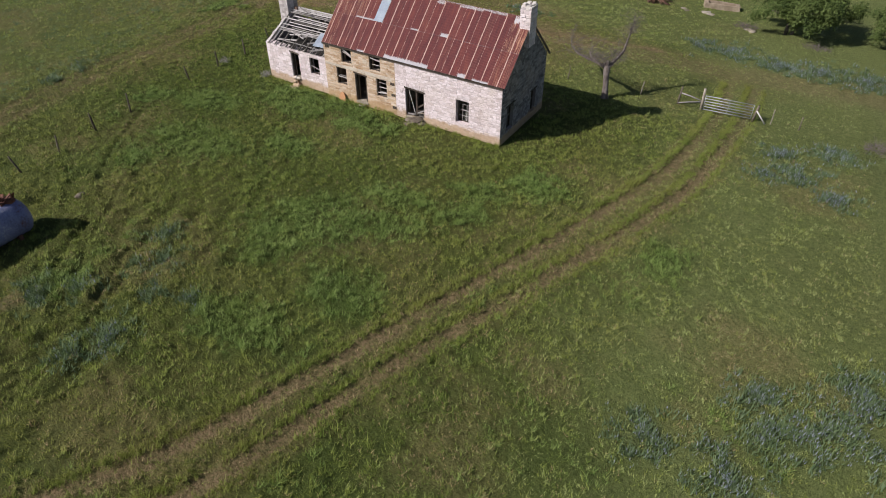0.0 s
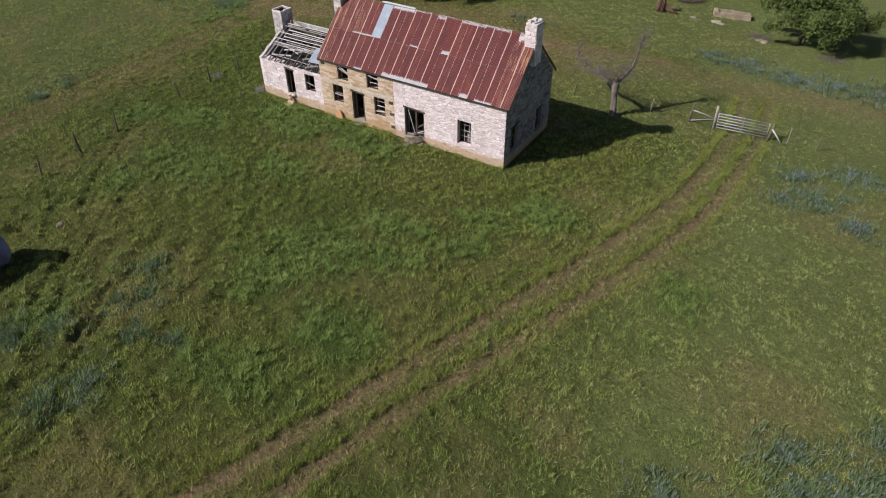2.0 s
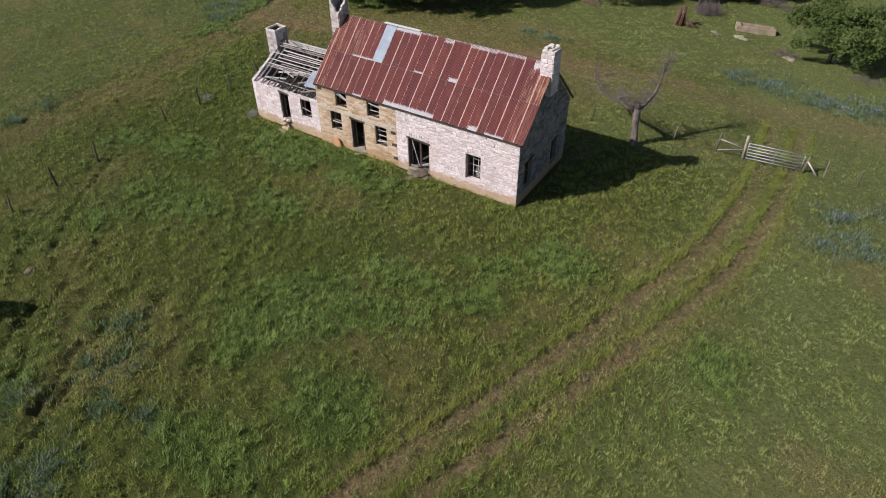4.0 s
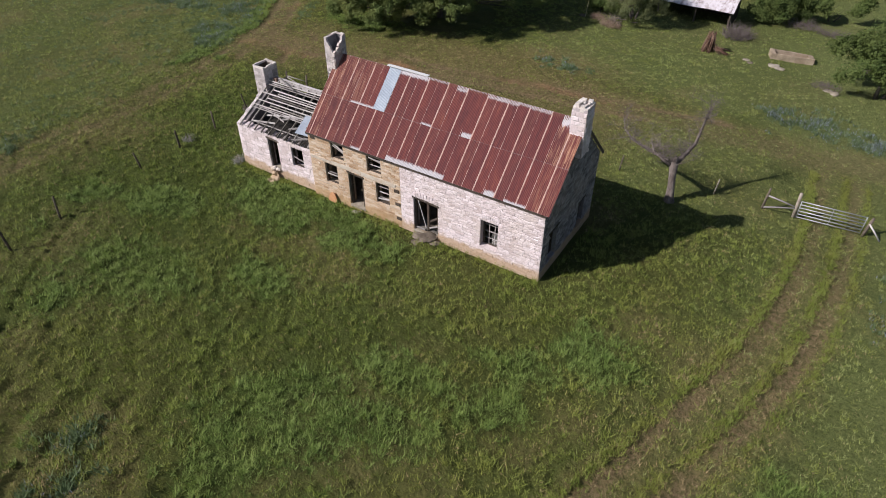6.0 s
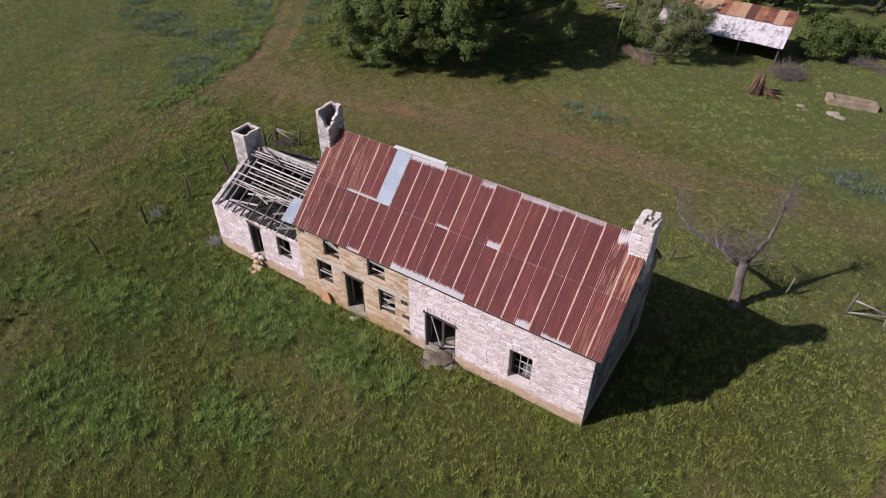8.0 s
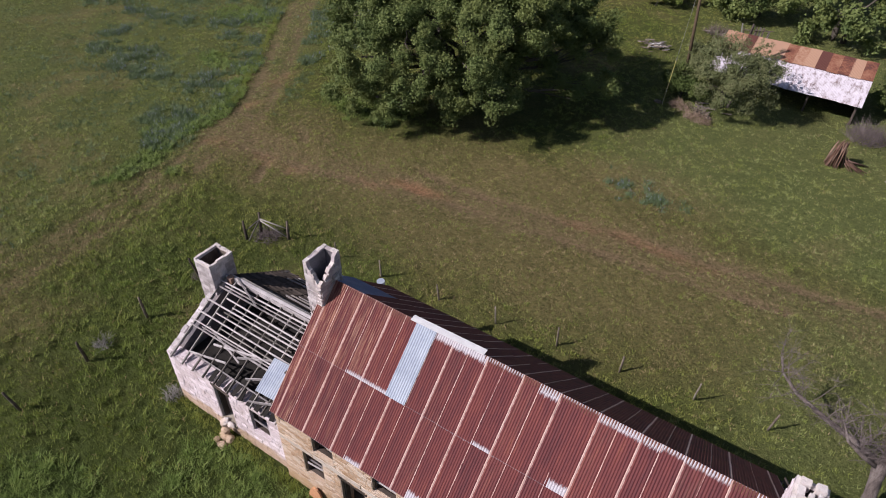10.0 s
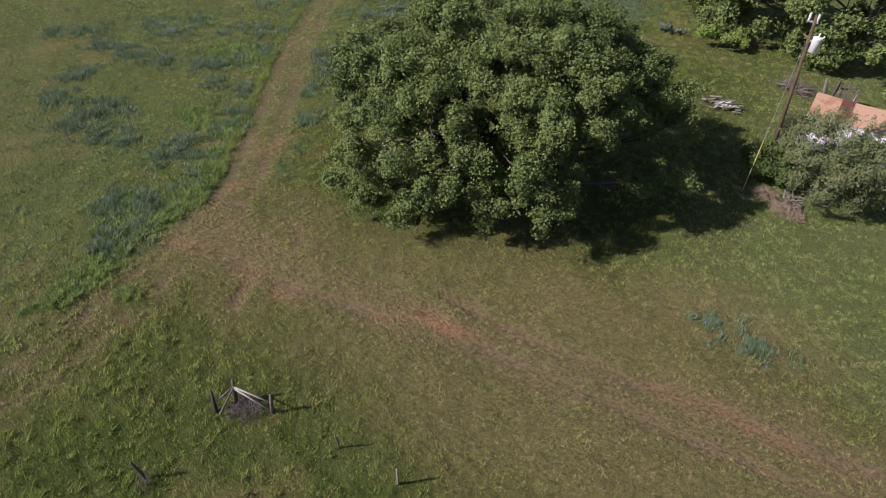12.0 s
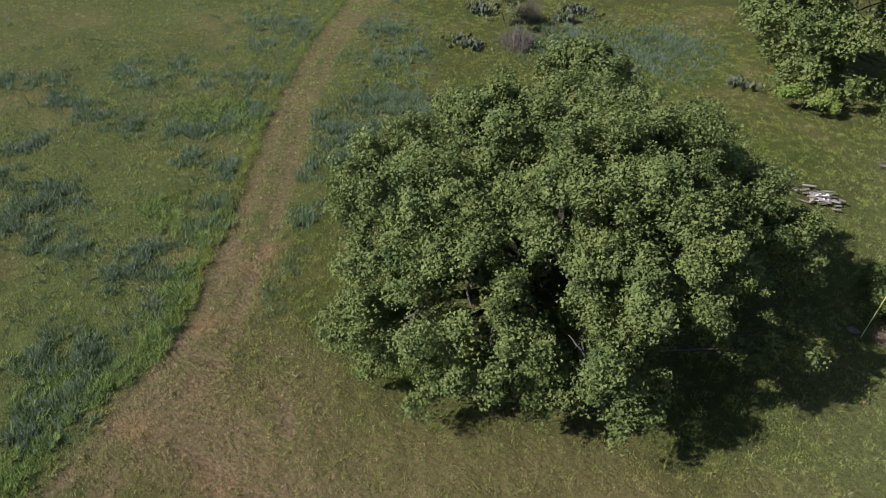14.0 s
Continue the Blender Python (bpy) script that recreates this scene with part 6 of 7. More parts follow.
twig_heap("brush", 4.94, 60.24, 1.1, 0.7, 0.5, 160, "pale dead brush in the meadow", "brush")
twig_heap("dry_shrub", -49.4, 80.6, 1.2, 1.2, 1.5, 330, "pale grey leafless shrub behind the oak", "shrub", up=1.1)
twig_heap("dry_shrub", -51.3, 85.6, 1.0, 1.0, 1.8, 260, "purplish leafless shrub among the flowers", "shrub", up=1.2)


def rock(x, y, s, label="pale limestone lying in the grass", z=None, mat=None, squash=0.6, name="rock"):
    bm = bmesh.new()
    bmesh.ops.create_icosphere(bm, subdivisions=2, radius=1)
    sx, sy, sz = s * random.uniform(0.8, 1.25), s * random.uniform(0.7, 1.1), s * squash
    off = random.uniform(0, 99)
    for v in bm.verts:
        k = 1 + 0.35 * noise.noise(v.co * 1.3 + Vector((off, 0, 0))) + 0.12 * noise.noise(v.co * 4 + Vector((0, off, 0)))
        v.co = Vector((v.co.x * sx, v.co.y * sy, v.co.z * sz)) * k
    bmesh.ops.translate(bm, verts=bm.verts, vec=(x, y, (ground_at(x, y) if z is None else z) + sz * 0.45))
    me = bpy.data.meshes.new(name)
    bm.to_mesh(me)
    bm.free()
    return solo(name, me, mat or MAT_ROCK, label, "rock", "loose stones")


rock(-28.2, 11.9, 0.28, "grey-brown stone lying in the grass", mat=MAT_STEPSTONE)
for x, y, s, z in [(-27.25, 29.58, 0.2, 0.42), (-26.98, 29.6, 0.17, 0.44), (-27.1, 29.34, 0.26, -0.05), (-26.85, 29.3, 0.18, 0.0), (-27.12, 29.4, 0.2, 0.24), (-27.3, 29.05, 0.14, -0.08), (-26.95, 29.0, 0.2, -0.1)]:
    rock(x, y, s, "pale fallen wall stone below the wing's doorway", z, MAT_RIMSTONE, 0.7)
rock(-20.85, 29.1, 0.2, "pale stone below the front doorway")
rock(-20.7, 29.3, 0.13, "pale stone below the front doorway")
for x, y, s, q, z in [(-16.2, 29.3, 0.46, 0.26, 0.16), (-16.75, 29.25, 0.36, 0.28, 0.05), (-15.85, 29.2, 0.32, 0.3, 0.05), (-16.3, 28.95, 0.44, 0.22, -0.04), (-15.75, 28.9, 0.34, 0.25, -0.08), (-16.7, 28.85, 0.3, 0.25, -0.1), (-16.1, 28.6, 0.3, 0.22, -0.12)]:
    rock(x, y, s, "rough flat step stone below the double doorway", z, MAT_STEPSTONE, q)
for x, y, s in [(-5.68, 64.83, 0.45), (-5.16, 64.41, 0.4), (-7.86, 64.86, 0.35), (-7.44, 64.42, 0.3), (-1.21, 62.15, 0.35), (-0.7, 61.79, 0.4)]:
    rock(x, y, s, "flat pale stone near the old trough", squash=0.2)
for x, y, s in [(-20.13, 65.72, 0.35), (-19.63, 66.19, 0.3), (-19.43, 65.71, 0.28), (-22.94, 65.59, 0.3)]:
    rock(x, y, s * 0.8, "rubble stone under the small tree", mat=MAT_STEPSTONE)

# terracotta shard leaning at the tan wall
shard = Builder()
n = 10
ring = [(-22.62 + 0.3 * math.cos(math.pi * k / n), 29.3 + 0.05 * math.sin(math.pi * k / n), ground_at(-22.6, 29.3) + 0.62 * abs(math.sin(math.pi * k / n)) - 0.02) for k in range(n + 1)]
shard.poly(ring + [(x, y + 0.06, z) for x, y, z in ring], [tuple(range(n + 1)), tuple(range(2 * n + 1, n, -1))] + [(k, k + 1, k + n + 2, k + n + 1) for k in range(n)] + [(n, 0, n + 1, 2 * n + 1)])
solo("clay_slab", shard, MAT_CLAYPOT, "orange clay slab leaning against the house wall", "slab")


# long steel tank lying in the grass
def tank():
    cx, y0, y1, r = -28.0, 3.6, 8.95, 1.02
    g = ground_at(cx, 7.0)
    zc = g + r + 0.06
    t = thing("steel_tank", (cx, 6.3, g), "horizontal steel tank, shade-blue in colour, with rusty scrap on top", "tank")
    n = 36
    prof = [(y0, 0.03), (y0 + 0.05, 0.35), (y0 + 0.16, 0.7), (y0 + 0.34, 0.93), (y0 + 0.5, r), (y0 + 1.9, r), (y0 + 1.92, r + 0.015), (y0 + 1.98, r + 0.015), (y0 + 2.0, r), (y0 + 3.4, r), (y0 + 3.42, r + 0.015), (y0 + 3.48, r + 0.015), (y0 + 3.5, r), (y1 - 0.5, r), (y1 - 0.34, 0.93), (y1 - 0.16, 0.7), (y1 - 0.05, 0.35), (y1, 0.03)]
    pts = [(cx + q * math.cos(2 * math.pi * k / n), y, zc + q * math.sin(2 * math.pi * k / n)) for y, q in prof for k in range(n)]
    faces = [(a * n + k, a * n + (k + 1) % n, (a + 1) * n + (k + 1) % n, (a + 1) * n + k) for a in range(len(prof) - 1) for k in range(n)]
    part("shell", Builder().poly(pts, faces), MAT_TANK, t, smooth=True)
    for y in (4.7, 7.8):
        part("cradle", Builder().box((cx - 0.8, y - 0.1, g - 0.2), (cx + 0.8, y + 0.1, zc - 0.7)), MAT_REDIRON, t, "rust-red iron cradle")
    top = zc + r
    part("valve_dome", Builder().tube([(cx + 0.1, 8.3, top - 0.1), (cx + 0.1, 8.3, top + 0.1), (cx + 0.1, 8.3, top + 0.13), (cx + 0.1, 8.3, top + 0.2)], [0.3, 0.3, 0.33, 0.2], 14), MAT_REDIRON, t, "rust-brown valve dome")
    for k in range(7):
        a = random.uniform(0, 6.28)
        part("scrap", Builder().beam((cx + 0.1 + 0.3 * math.cos(a), 8.15 + 0.3 * math.sin(a), top - 0.05), (cx + 0.1 + random.uniform(-0.35, 0.4), 8.2 + random.uniform(-0.35, 0.35), top + random.uniform(0.2, 0.5)), 0.2, 0.03, 0.01), MAT_REDIRON, t, "rust-brown scrap iron")
    part("pipe", Builder().tube([(cx - 0.3, 7.75, top - 0.1), (cx - 0.3, 7.75, top + 0.5), (cx - 0.05, 7.8, top + 0.56), (cx + 0.15, 7.85, top + 0.1)], [0.045, 0.045, 0.045, 0.04], 8), MAT_WHITEPAINT, t, "white stand pipe")


tank()


# ---- the shed and what lies round it ----
def shed():
    g = -1.25
    t = thing("tin_shed", (-16.0, 73.4, g), "open farm shed with a white and rusty tin roof", "shed")
    x0, x1, yf, yr, yb, zf, zr, zb = -21.3, -10.82, 71.4, 73.3, 75.5, 0.2, 1.3, 1.86
    for x in (x0 + 0.2, -17.7, -14.2, x1 - 0.25):
        for y, z in ((yf + 0.35, zf + 0.12), (yb - 0.25, zb - 0.1)):
            part("post", Builder().beam((x, y, ground_at(x, y) - 0.2), (x, y, z), 0.14, 0.14, 0.01), MAT_DARKWOOD, t)
        part("rafter", Builder().beam((x, yf + 0.05, zf - 0.04), (x, yr, zr - 0.09), 0.07, 0.12), MAT_DARKWOOD, t)
        part("rafter", Builder().beam((x, yr, zr - 0.09), (x, yb - 0.05, zb - 0.09), 0.07, 0.12), MAT_DARKWOOD, t)
    # dark walls, added to deepen the shade below the tin
    part("wall", Builder().box((x0 + 0.2, yb - 0.2, g - 0.1), (x1 - 0.2, yb - 0.14, zb - 0.16)), MAT_DARKWOOD, t, "dark wall added at the back for shade under the roof")
    part("wall", Builder().prism([(yf + 0.5, g - 0.2), (yf + 0.5, zf + 0.1), (yr, zr - 0.16), (yb - 0.2, zb - 0.18), (yb - 0.2, g - 0.2)], 'x', x1 - 0.24, x1 - 0.18), MAT_DARKWOOD, t, "dark end wall added for shade under the roof")
    roof = part("roof", Builder().beam((x0, yr, zr - 0.06), (x1, yr, zr - 0.06), 0.06, 0.08), MAT_DARKWOOD, t)
    n = 14
    w = (x1 - x0) / n
    for ya, za, yz, zz, mat in ((yf, zf, yr + 0.12, zr + 0.06, MAT_PALETIN), (yr, zr + 0.03, yb, zb, MAT_REDTIN)):
        up = Vector((0, yz - ya, zz - za))
        L = up.length
        up.normalize()
        side = Vector((1, 0, 0))
        nm = side.cross(up)
        me = sheet_mesh(w + 0.04, L, 9, 0.006)
        me.materials.append(mat)
        for k in range(n):
            ob = new("sheet", me)
            ob.parent = roof
            ob.matrix_basis = Matrix.Translation(Vector((x0 + k * w, ya, za)) + nm * (0.002 * (k % 3) + (0.03 if mat is MAT_REDTIN else 0.0)) + up * random.uniform(-0.05, 0.03)) @ Matrix((side, up, nm)).transposed().to_4x4() @ pose(0, 0, 0, 0, 0, random.uniform(-0.6, 0.6))


shed()


def pole():
    g = ground_at(-22.0, 68.0)
    t = thing("utility_pole", (-22.0, 68.0, g), "leaning brown utility pole with a white transformer", "utility pole")
    a, b = Vector((-21.98, 68.0, g - 0.4)), Vector((-22.66, 68.0, 8.85))
    part("shaft", Builder().tube([a, a.lerp(b, 0.5), b], [0.125, 0.108, 0.085], 12), MAT_POLE, t, smooth=True)
    c = a.lerp(b, 0.86)
    can = part("transformer", Builder().tube([c + Vector((0.38, -0.12, -0.42)), c + Vector((0.38, -0.12, -0.38)), c + Vector((0.38, -0.12, 0.3)), c + Vector((0.38, -0.12, 0.36)), c + Vector((0.38, -0.12, 0.4))], [0.16, 0.23, 0.23, 0.24, 0.15], 16), MAT_WHITEPAINT, t, "white transformer can", smooth=True)
    part("bushing", Builder().tube([c + Vector((0.38, -0.12, 0.38)), c + Vector((0.40, -0.12, 0.62))], [0.05, 0.035], 8), MAT_WHITEPAINT, can)
    part("bushing", Builder().tube([c + Vector((0.5, -0.12, 0.3)), c + Vector((0.66, -0.12, 0.5))], [0.04, 0.03], 8), MAT_WHITEPAINT, can)
    part("bracket", Builder().beam(c + Vector((0.0, 0, 0.1)), c + Vector((0.3, -0.1, 0.1)), 0.06, 0.12), MAT_STEEL, t)
    for x in (-0.28, 0.12):
        part("insulator", Builder().tube([b + Vector((x, 0, -0.32)), b + Vector((x, 0, -0.2)), b + Vector((x, 0, -0.18)), b + Vector((x, 0, 0.05))], [0.05, 0.05, 0.07, 0.05], 8), MAT_WHITEPAINT, t)
    part("cross_arm", Builder().beam(b + Vector((-0.36, 0, -0.36)), b + Vector((0.2, 0, -0.36)), 0.06, 0.08), MAT_STEEL, t)
    foot = Vector((-22.6, 65.4, ground_at(-22.6, 65.4)))
    top = b - Vector((0, 0, 1.2))
    part("guy_wire", Builder().tube([foot, top], [0.008, 0.008], 5), MAT_STEEL, t)
    part("guy_guard", Builder().tube([foot - Vector((0, 0, 0.1)), foot.lerp(top, 0.36)], [0.022, 0.022], 8), MAT_YELLOW, t, "yellow plastic guy guard")


pole()


def trough():
    pts = [Vector((-6.2, 66.35)), Vector((-2.95, 67.05)), Vector((-3.3, 67.95)), Vector((-6.55, 67.3))]
    c = sum(pts, Vector((0, 0))) / 4
    g = ground_at(c.x, c.y) - 0.05
    inner = [c + (p - c) * 0.8 for p in pts]
    h = [0.6, 0.54, 0.5, 0.66]
    ring = [(p.x, p.y, g) for p in pts] + [(p.x, p.y, g + q) for p, q in zip(pts, h)] + [(p.x, p.y, g + q) for p, q in zip(inner, h)] + [(p.x, p.y, g + 0.12) for p in inner]
    faces = [(8 * 0 + k, (k + 1) % 4, (k + 1) % 4 + 4, k + 4) for k in range(4)] + [(k + 4, (k + 1) % 4 + 4, (k + 1) % 4 + 8, k + 8) for k in range(4)] + [(k + 8, (k + 1) % 4 + 8, (k + 1) % 4 + 12, k + 12) for k in range(4)] + [(12, 13, 14, 15)]
    bm = bmesh.new()
    vs = [bm.verts.new(p) for p in ring]
    for f in faces:
        bm.faces.new([vs[i] for i in f])
    bmesh.ops.recalc_face_normals(bm, faces=bm.faces)
    bmesh.ops.subdivide_edges(bm, edges=bm.edges, cuts=5, use_grid_fill=True)
    for v in bm.verts:
        v.co += Vector((1, 1, 0.8)) * 0.05 * noise.noise(v.co * 2.5)
    me = bpy.data.meshes.new("water_trough")
    bm.to_mesh(me)
    bm.free()
    solo("water_trough", me, MAT_CONCRETE, "crumbling tan concrete water trough standing in grass", "trough")


trough()


def post_stack():
    cx, cy = -11.2, 65.1
    g = ground_at(cx, cy)
    t = thing("post_stack", (cx, cy, g), "stack of old cedar posts leaning together", "wood stack")
    for k in range(44):
        a, r = random.uniform(0, 6.28), random.uniform(0.05, 1.0) ** 0.5
        x, y = cx + 0.62 * r * math.cos(a), cy + 0.42 * r * math.sin(a)
        h = random.uniform(1.1, 1.75)
        top = (x + 0.12 - 0.35 * r * math.cos(a) + random.gauss(0, 0.08), y + 0.2 - 0.2 * r * math.sin(a) + random.gauss(0, 0.06), g + h)
        q = random.uniform(0.028, 0.05)
        part("pole", Builder().tube([(x, y, g - 0.05), ((x + top[0]) / 2 + random.gauss(0, 0.03), (y + top[1]) / 2, g + h * 0.5), top], [q, q * 0.95, q * 0.8], 6), MAT_REDPOST if k % 5 else MAT_POSTWOOD, t, smooth=True)
    for k in range(12):
        p = (cx + 0.4, cy + 0.2, g + random.uniform(0.2, 0.8))
        part("pole", Builder().tube([p, (cx + random.uniform(0.9, 2.1), cy + random.uniform(-0.3, 1.2), g + 0.05)], [0.04, 0.025], 6), MAT_REDPOST, t, smooth=True)


post_stack()


def debris(cx, cy, n, label, white=True):
    g = ground_at(cx, cy)
    t = thing("debris_pile", (cx, cy, g), label, "debris")
    for k in range(n):
        a = random.gauss(0.6, 0.5)
        near = 0.5 if white and k % 4 == 0 else 1.0
        x, y = cx + random.gauss(0, 0.6) * near, cy + random.gauss(0, 0.35) * near
        z = g + random.uniform(0.04, 0.35)
        L = random.uniform(0.15, 0.45) * (0.6 if white and k % 4 == 0 else 1)
        part("plank", Builder().beam((x - L * math.cos(a), y - L * math.sin(a) * 0.5, z), (x + L * math.cos(a), y + L * math.sin(a) * 0.5, z + random.uniform(-0.05, 0.12)), 0.12, 0.03, 0.01), (MAT_WHITEPAINT if white and k % 4 == 0 else MAT_PALECEDAR if k % 3 else MAT_DULLWOOD), t)


debris(-26.3, 74.8, 70, "heap of grey planks and white scraps on the grass")
debris(-22.64, 80.86, 22, "heap of old brown boards near the pole", False)
twig_heap("brush", -22.74, 81.04, 1.3, 0.9, 0.9, 260, "brown brush heaped over old boards", "brush", MAT_POSTWOOD, 0.02)
debris(-19.53, 67.12, 7, "few grey planks lying under the small tree", False)


def leaning_boards():
    """Old upright boards leaning together behind the shed."""
    t = thing("board_stack", (-19.9, 80.9, -1.2), "row of dark old boards leaning upright behind the shed", "wood stack")
    for k in range(11):
        x, y = -20.95 + 0.2 * k, 80.6 + 0.07 * k + random.gauss(0, 0.05)
        g, h, lean = ground_at(x, y), random.uniform(1.2, 1.8), random.gauss(0.0, 0.14)
        part("board", Builder().beam((x, y, g - 0.05), (x + lean, y + 0.35, g + h), random.uniform(0.1, 0.17), 0.035, 0.01), MAT_POSTWOOD if k % 3 else MAT_DULLWOOD, t)
    for z in (0.5, 1.4):
        part("rail", Builder().beam((-21.05, 80.62 + 0.18 * z, -1.2 + z), (-18.8, 81.35 + 0.18 * z, -1.2 + z + 0.1), 0.09, 0.05, 0.01), MAT_POSTWOOD, t)


leaning_boards()


def prickly_pear(cx, cy, n, spread, label):
    g = ground_at(cx, cy)
    t = thing("prickly_pear", (cx, cy, g), label, "cactus")
    for k in range(n):
        x, y = cx + random.gauss(0, spread), cy + random.gauss(0, spread * 0.6)
        z = g + random.choice((0.0, 0.2, 0.42))
        m = pose(x, y, z + 0.12, random.uniform(-25, 25), random.uniform(-25, 25), random.uniform(0, 180))
        pts = [m @ Vector((0.15 * s * math.cos(q), 0.022 * sg, 0.17 * s * math.sin(q))) for s, sg in ((0.75, -1), (1.0, 0), (0.75, 1)) for q in [2 * math.pi * i / 10 for i in range(10)]]
        faces = [(i * 10 + j, i * 10 + (j + 1) % 10, (i + 1) * 10 + (j + 1) % 10, (i + 1) * 10 + j) for i in range(2) for j in range(10)] + [tuple(range(9, -1, -1)), tuple(range(20, 30))]
        part("pad", Builder().poly(pts, faces), MAT_CACTUS, t)


prickly_pear(-54.9, 84.5, 70, 0.75, "dark clump of prickly pear among blue flowers")
prickly_pear(-52.2, 78.4, 80, 0.65, "dark rounded clump of prickly pear")
prickly_pear(-48.7, 89.4, 60, 0.8, "broad clump of prickly pear")
prickly_pear(-48.3, 87.2, 40, 0.5, "small clump of prickly pear")
prickly_pear(-33.7, 85.3, 40, 0.55, "grey-green prickly pear on short grass")

# ---- grass, weeds and flowers ----
def scatter(count):
    """Random places over the meadow that the walk passes, thinner towards its edges."""
    u, v = rng.uniform(1, 104, count), rng.uniform(-44, 44, count)
    x, y = -0.552 * u + 0.834 * v, 0.834 * u + 0.552 * v
    keep = ~((x > -30.6) & (x < -9.6) & (y > 29.25) & (y < 36.6)) & (v > -18 - 0.34 * u) & (v < 17 + 0.5 * u)
    keep &= rng.random(count) < np.clip(1.0 - (np.abs(v - 1 - 0.03 * u) - 15) / 24, 0.34, 1.0)
    keep &= np.hypot((x + 33.5) / 5.5, (y - 58.5) / 5.5) > 0.85
    return x[keep], y[keep]


def blades(x, y, per, height, width, spread, lean):
    """Loose tufts of narrow pointed blades."""
    n = len(x)
    bare, _, _, lush, _ = zones(x, y)
    z = gz(x, y) - 0.02 + hump(x, y, bare, lush)
    a = (2.4 + 1.6 * rough(x, y, 0.5, 3.3))[:, None] + rng.normal(0, 1.7, (n, per))
    h = height[:, None] * rng.uniform(0.5, 1.25, (n, per))
    reach = lean * rng.uniform(0.3, 1.3, (n, per)) * h
    w = width[:, None] * rng.uniform(0.6, 1.4, (n, per))
    b = a + np.pi / 2 + rng.normal(0, 0.5, (n, per))
    fx, fy = x[:, None] + rng.normal(0, spread, (n, per)), y[:, None] + rng.normal(0, spread, (n, per))
    zz = np.repeat(z[:, None], per, axis=1)
    px, py = np.cos(b) * w, np.sin(b) * w
    v = np.stack([fx - px, fy - py, zz, fx + px, fy + py, zz, fx + np.cos(a) * reach, fy + np.sin(a) * reach, zz + h], axis=2).reshape(-1, 3)
    return v.astype(np.float32), np.arange(len(v)).reshape(-1, 3)


def meadow():
    x, y = scatter(620000)
    bare, clay, dry, lush, blue = zones(x, y)
    thick = np.clip(0.5 + 0.45 * rough(x, y, 1.7, 5.0) + 0.4 * rough(x, y, 5.0, 2.0), 0, 1)
    lump = 0.45 * lumps(x, y) + 0.55 * tufting(x, y)
    keep = (rng.random(len(x)) > np.maximum(np.clip(bare * 1.02, 0, 0.9), grooves(x, y) * 0.95)) & (clay < 0.5) & (rng.random(len(x)) < np.maximum((0.62 + 0.4 * thick) * (0.34 + 0.85 * lump), step(0.3, 0.6, lush) * 0.85))
    x, y, dry, lush, blue, thick, bare, lump = (q[keep] for q in (x, y, dry, lush, blue, thick, bare, lump))
    is_lush = rng.random(len(x)) < (lush - 0.22) * 2.4
    is_dry = ~is_lush & (rng.random(len(x)) < 0.08 + 0.7 * np.maximum(dry, bare))
    pale = pasture(x, y)
    is_pale = ~is_lush & ~is_dry & (rng.random(len(x)) < pale * (0.45 + 0.5 * lump))
    is_deep = ~(is_lush | is_dry | is_pale) & (rng.random(len(x)) < darker_green(x, y) * 0.85)
    is_short = ~(is_lush | is_dry | is_pale | is_deep)
    h = (0.085 + 0.06 * thick) * (0.18 + 1.6 * lump) * (1 - 0.42 * step(34, 44, y)) * (1 - 0.3 * step(-2, 6, x))
    for name, pick, tall, wide, per, mat, label, kind in (
            ("meadow_grass", is_short, h * 1.25, 0.0135, 5, MAT_GRASS, "short rough green meadow grass", "grass"),
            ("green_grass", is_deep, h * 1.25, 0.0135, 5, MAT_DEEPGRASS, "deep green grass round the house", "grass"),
            ("pasture_grass", is_pale, h, 0.0125, 5, MAT_PALEGRASS, "paler yellow-green pasture grass", "grass"),
            ("dry_grass", is_dry, h * 0.8, 0.0125, 5, MAT_DRY, "dry brownish grass along the tracks", "grass"),
            ("lush_weeds", is_lush, (0.19 + 0.1 * thick) * (0.45 + 0.85 * lump), 0.0145, 10, MAT_LUSH, "tall lush green weeds in patches", "weeds")):
        n = int(pick.sum())
        v, f = blades(x[pick], y[pick], per, tall[pick], np.full(n, wide), 0.055, 1.15)
        soup(name, v, f, mat, label, kind)
    # scattered taller tufts
    x, y = scatter(13000)
    bare, clay, dry, lush, blue = zones(x, y)
    keep = (rng.random(len(x)) > bare * 1.3) & (rough(x, y, 1.1, 8.0) > 0.0)
    v, f = blades(x[keep], y[keep], 10, rng.uniform(0.07, 0.14, keep.sum()), np.full(keep.sum(), 0.013), 0.08, 1.0)
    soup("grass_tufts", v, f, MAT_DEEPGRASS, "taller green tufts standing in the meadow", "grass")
    # low weed clumps dotted over the western pasture
    x, y = scatter(150000)
    bare = zones(x, y)[0]
    band = value_noise(x + 0.5 * y, y - 0.4 * x, 0.16) + 0.25 * (value_noise(x, y, 0.6) - 0.5)
    keep = (x - 0.55 * np.clip(50 - y, -30, 0) < -43) & (value_noise(x, y, 1.5) + 0.5 * (band - 0.5) > 0.62) & (bare < 0.15)
    v, f = blades(x[keep], y[keep], 9, rng.uniform(0.1, 0.24, keep.sum()), np.full(keep.sum(), 0.02), 0.1, 1.0)
    soup("weed_clumps", v, f, MAT_BLUELEAF, "low dark weed clumps dotted over the pasture", "weeds")
    # long grass along the wheel tracks, which shades their edges
    ex, ey = [], []
    wall_line = [(-29.9, 29.5), (-24.1, 29.3), (-17.6, 29.3), (-9.9, 29.3)]
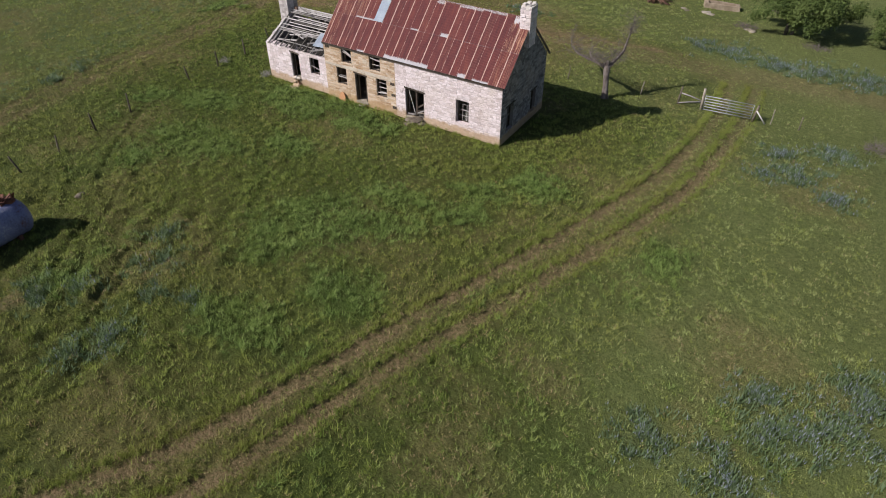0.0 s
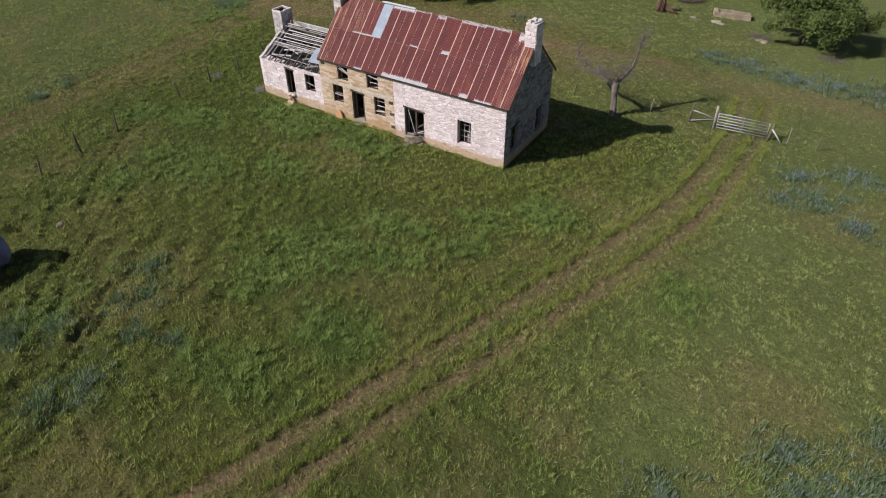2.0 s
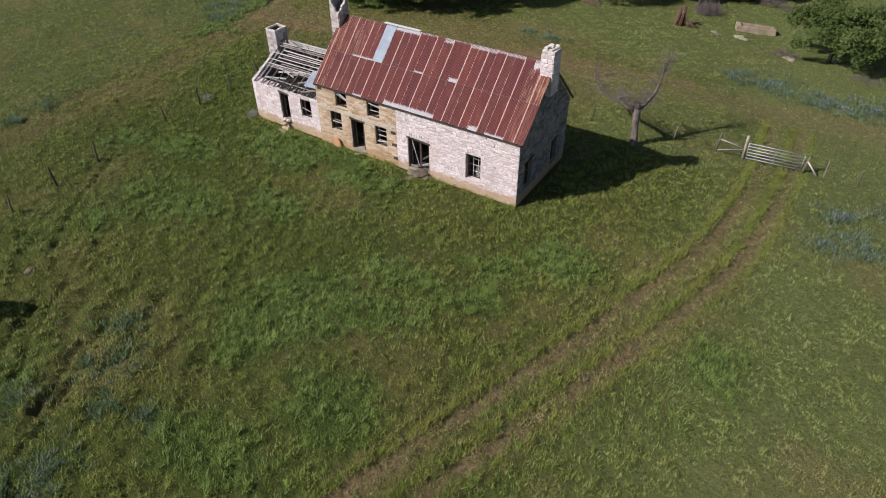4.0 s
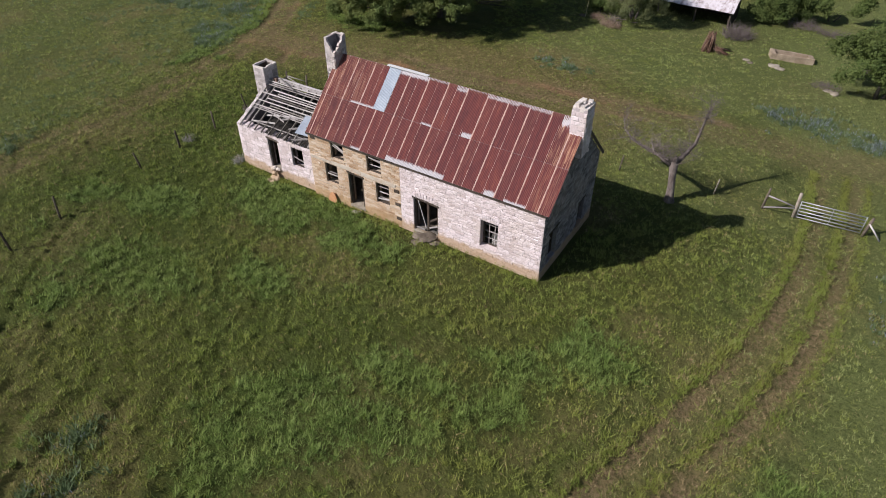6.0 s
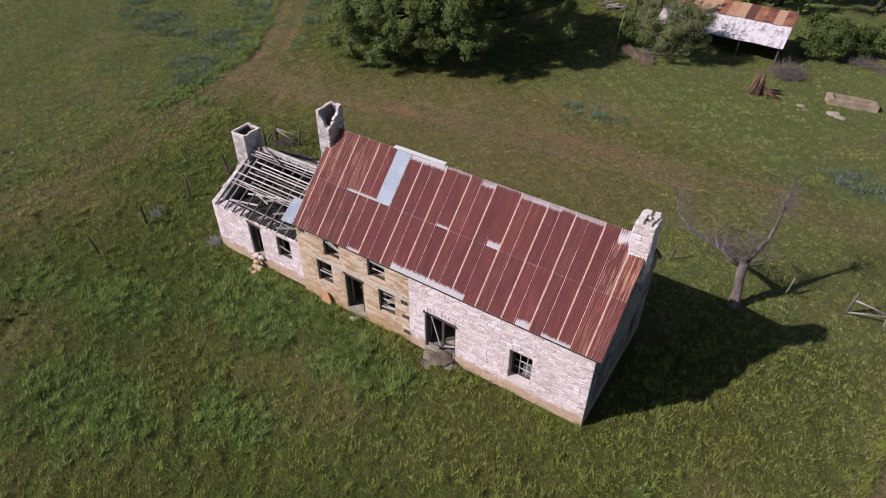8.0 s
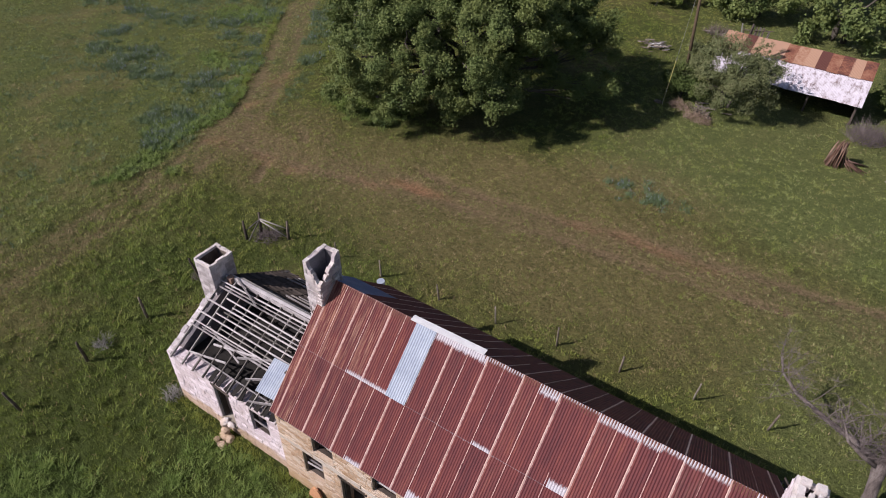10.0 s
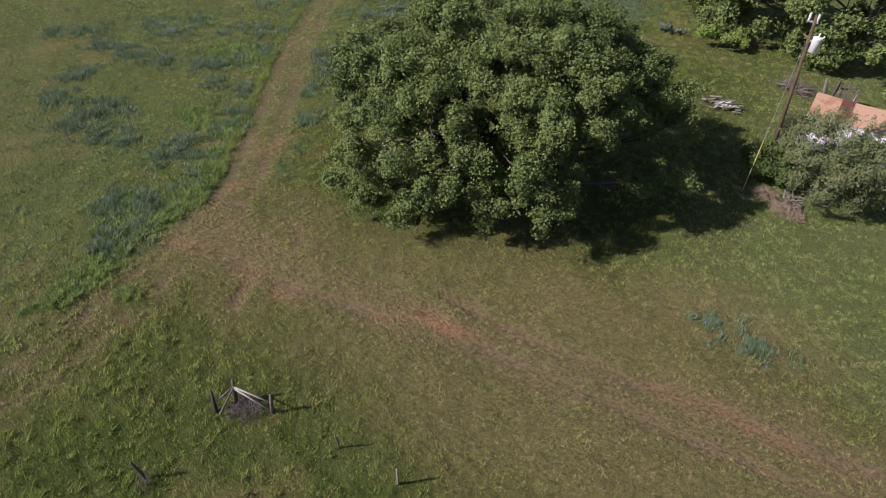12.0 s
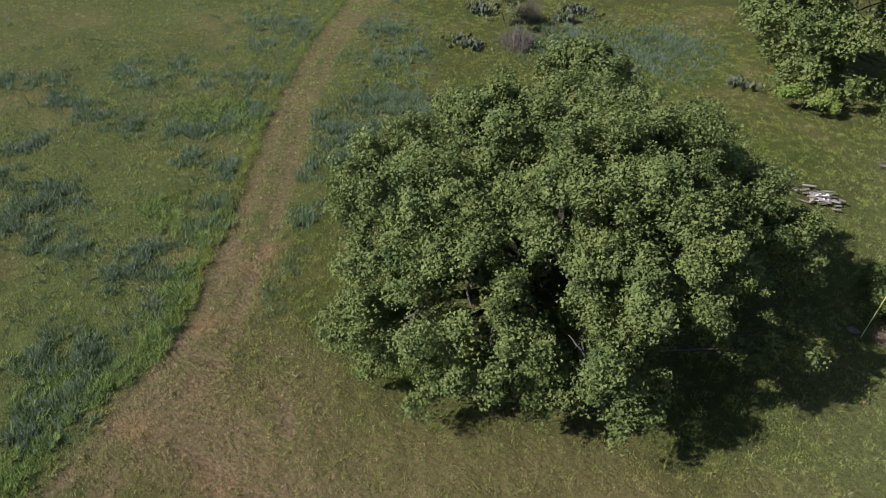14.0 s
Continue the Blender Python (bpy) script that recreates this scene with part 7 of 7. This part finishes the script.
    for line, off in ((RUT_A, -0.58), (RUT_A, -0.5), (RUT_B, -0.58), (RUT_B, -0.5), (RUT_B, 0.7), (LANE[5:], -1.6), (LANE[5:], -1.75), (wall_line, 0.12), (wall_line, 0.0)):
        for (ax, ay), (bx, by) in zip(line, line[1:]):
            d = math.hypot(bx - ax, by - ay)
            n = int(d * 20)
            u, o = rng.random(n), off + rng.normal(0, 0.13, n)
            ex.append(ax + (bx - ax) * u + (by - ay) / d * o)
            ey.append(ay + (by - ay) * u - (bx - ax) / d * o)
    ex, ey = np.concatenate(ex), np.concatenate(ey)
    keep = rough(ex, ey, 1.3, 3.0) > -0.45
    v, f = blades(ex[keep], ey[keep], 7, rng.uniform(0.14, 0.27, keep.sum()), np.full(keep.sum(), 0.011), 0.05, 0.8)
    soup("track_grass", v, f, MAT_GRASS, "longer grass along the wheel tracks and house walls", "grass")
    # lupins: low bushy plants, thick in the middle of a patch and straggling out
    bx, by = [], []
    for cx, cy, q in BLUE:
        n = int(120 * q * q) + 12
        a, r = rng.uniform(0, 2 * np.pi, n), q * np.abs(rng.normal(0, 0.85, n))
        bx.append(cx + r * np.cos(a))
        by.append(cy + r * np.sin(a))
    bx, by = np.concatenate(bx), np.concatenate(by)
    keep = (rough(bx, by, 2.4, 6.0) > -0.12) & (zones(bx, by)[0] < 0.35)
    bx, by = bx[keep], by[keep]
    v, f = blades(bx, by, 16, rng.uniform(0.13, 0.34, len(bx)), np.full(len(bx), 0.026), 0.12, 0.9)
    soup("lupin_leaves", v, f, MAT_BLUELEAF, "blue-green leaves of the wild lupins", "flowers")
    keep = rng.random(len(bx)) < np.where(bx < -26, 0.26, np.where(bx > -10, 0.85, 0.3))
    bx, by = bx[keep], by[keep]
    fx, fy = np.repeat(bx, 2) + rng.normal(0, 0.15, 2 * len(bx)), np.repeat(by, 2) + rng.normal(0, 0.15, 2 * len(bx))
    v, f = blades(fx, fy, 2, rng.uniform(0.24, 0.38, len(fx)), np.full(len(fx), 0.026), 0.03, 0.3)
    # the flower spike is the upper part of the stalk
    v = v.reshape(-1, 3, 3)
    v[:, :2] = v[:, :2] * 0.55 + v[:, 2:] * 0.45
    soup("lupin_flowers", v.reshape(-1, 3), f, MAT_BLUE, "pale blue lupin flower spikes in patches", "flowers")


meadow()
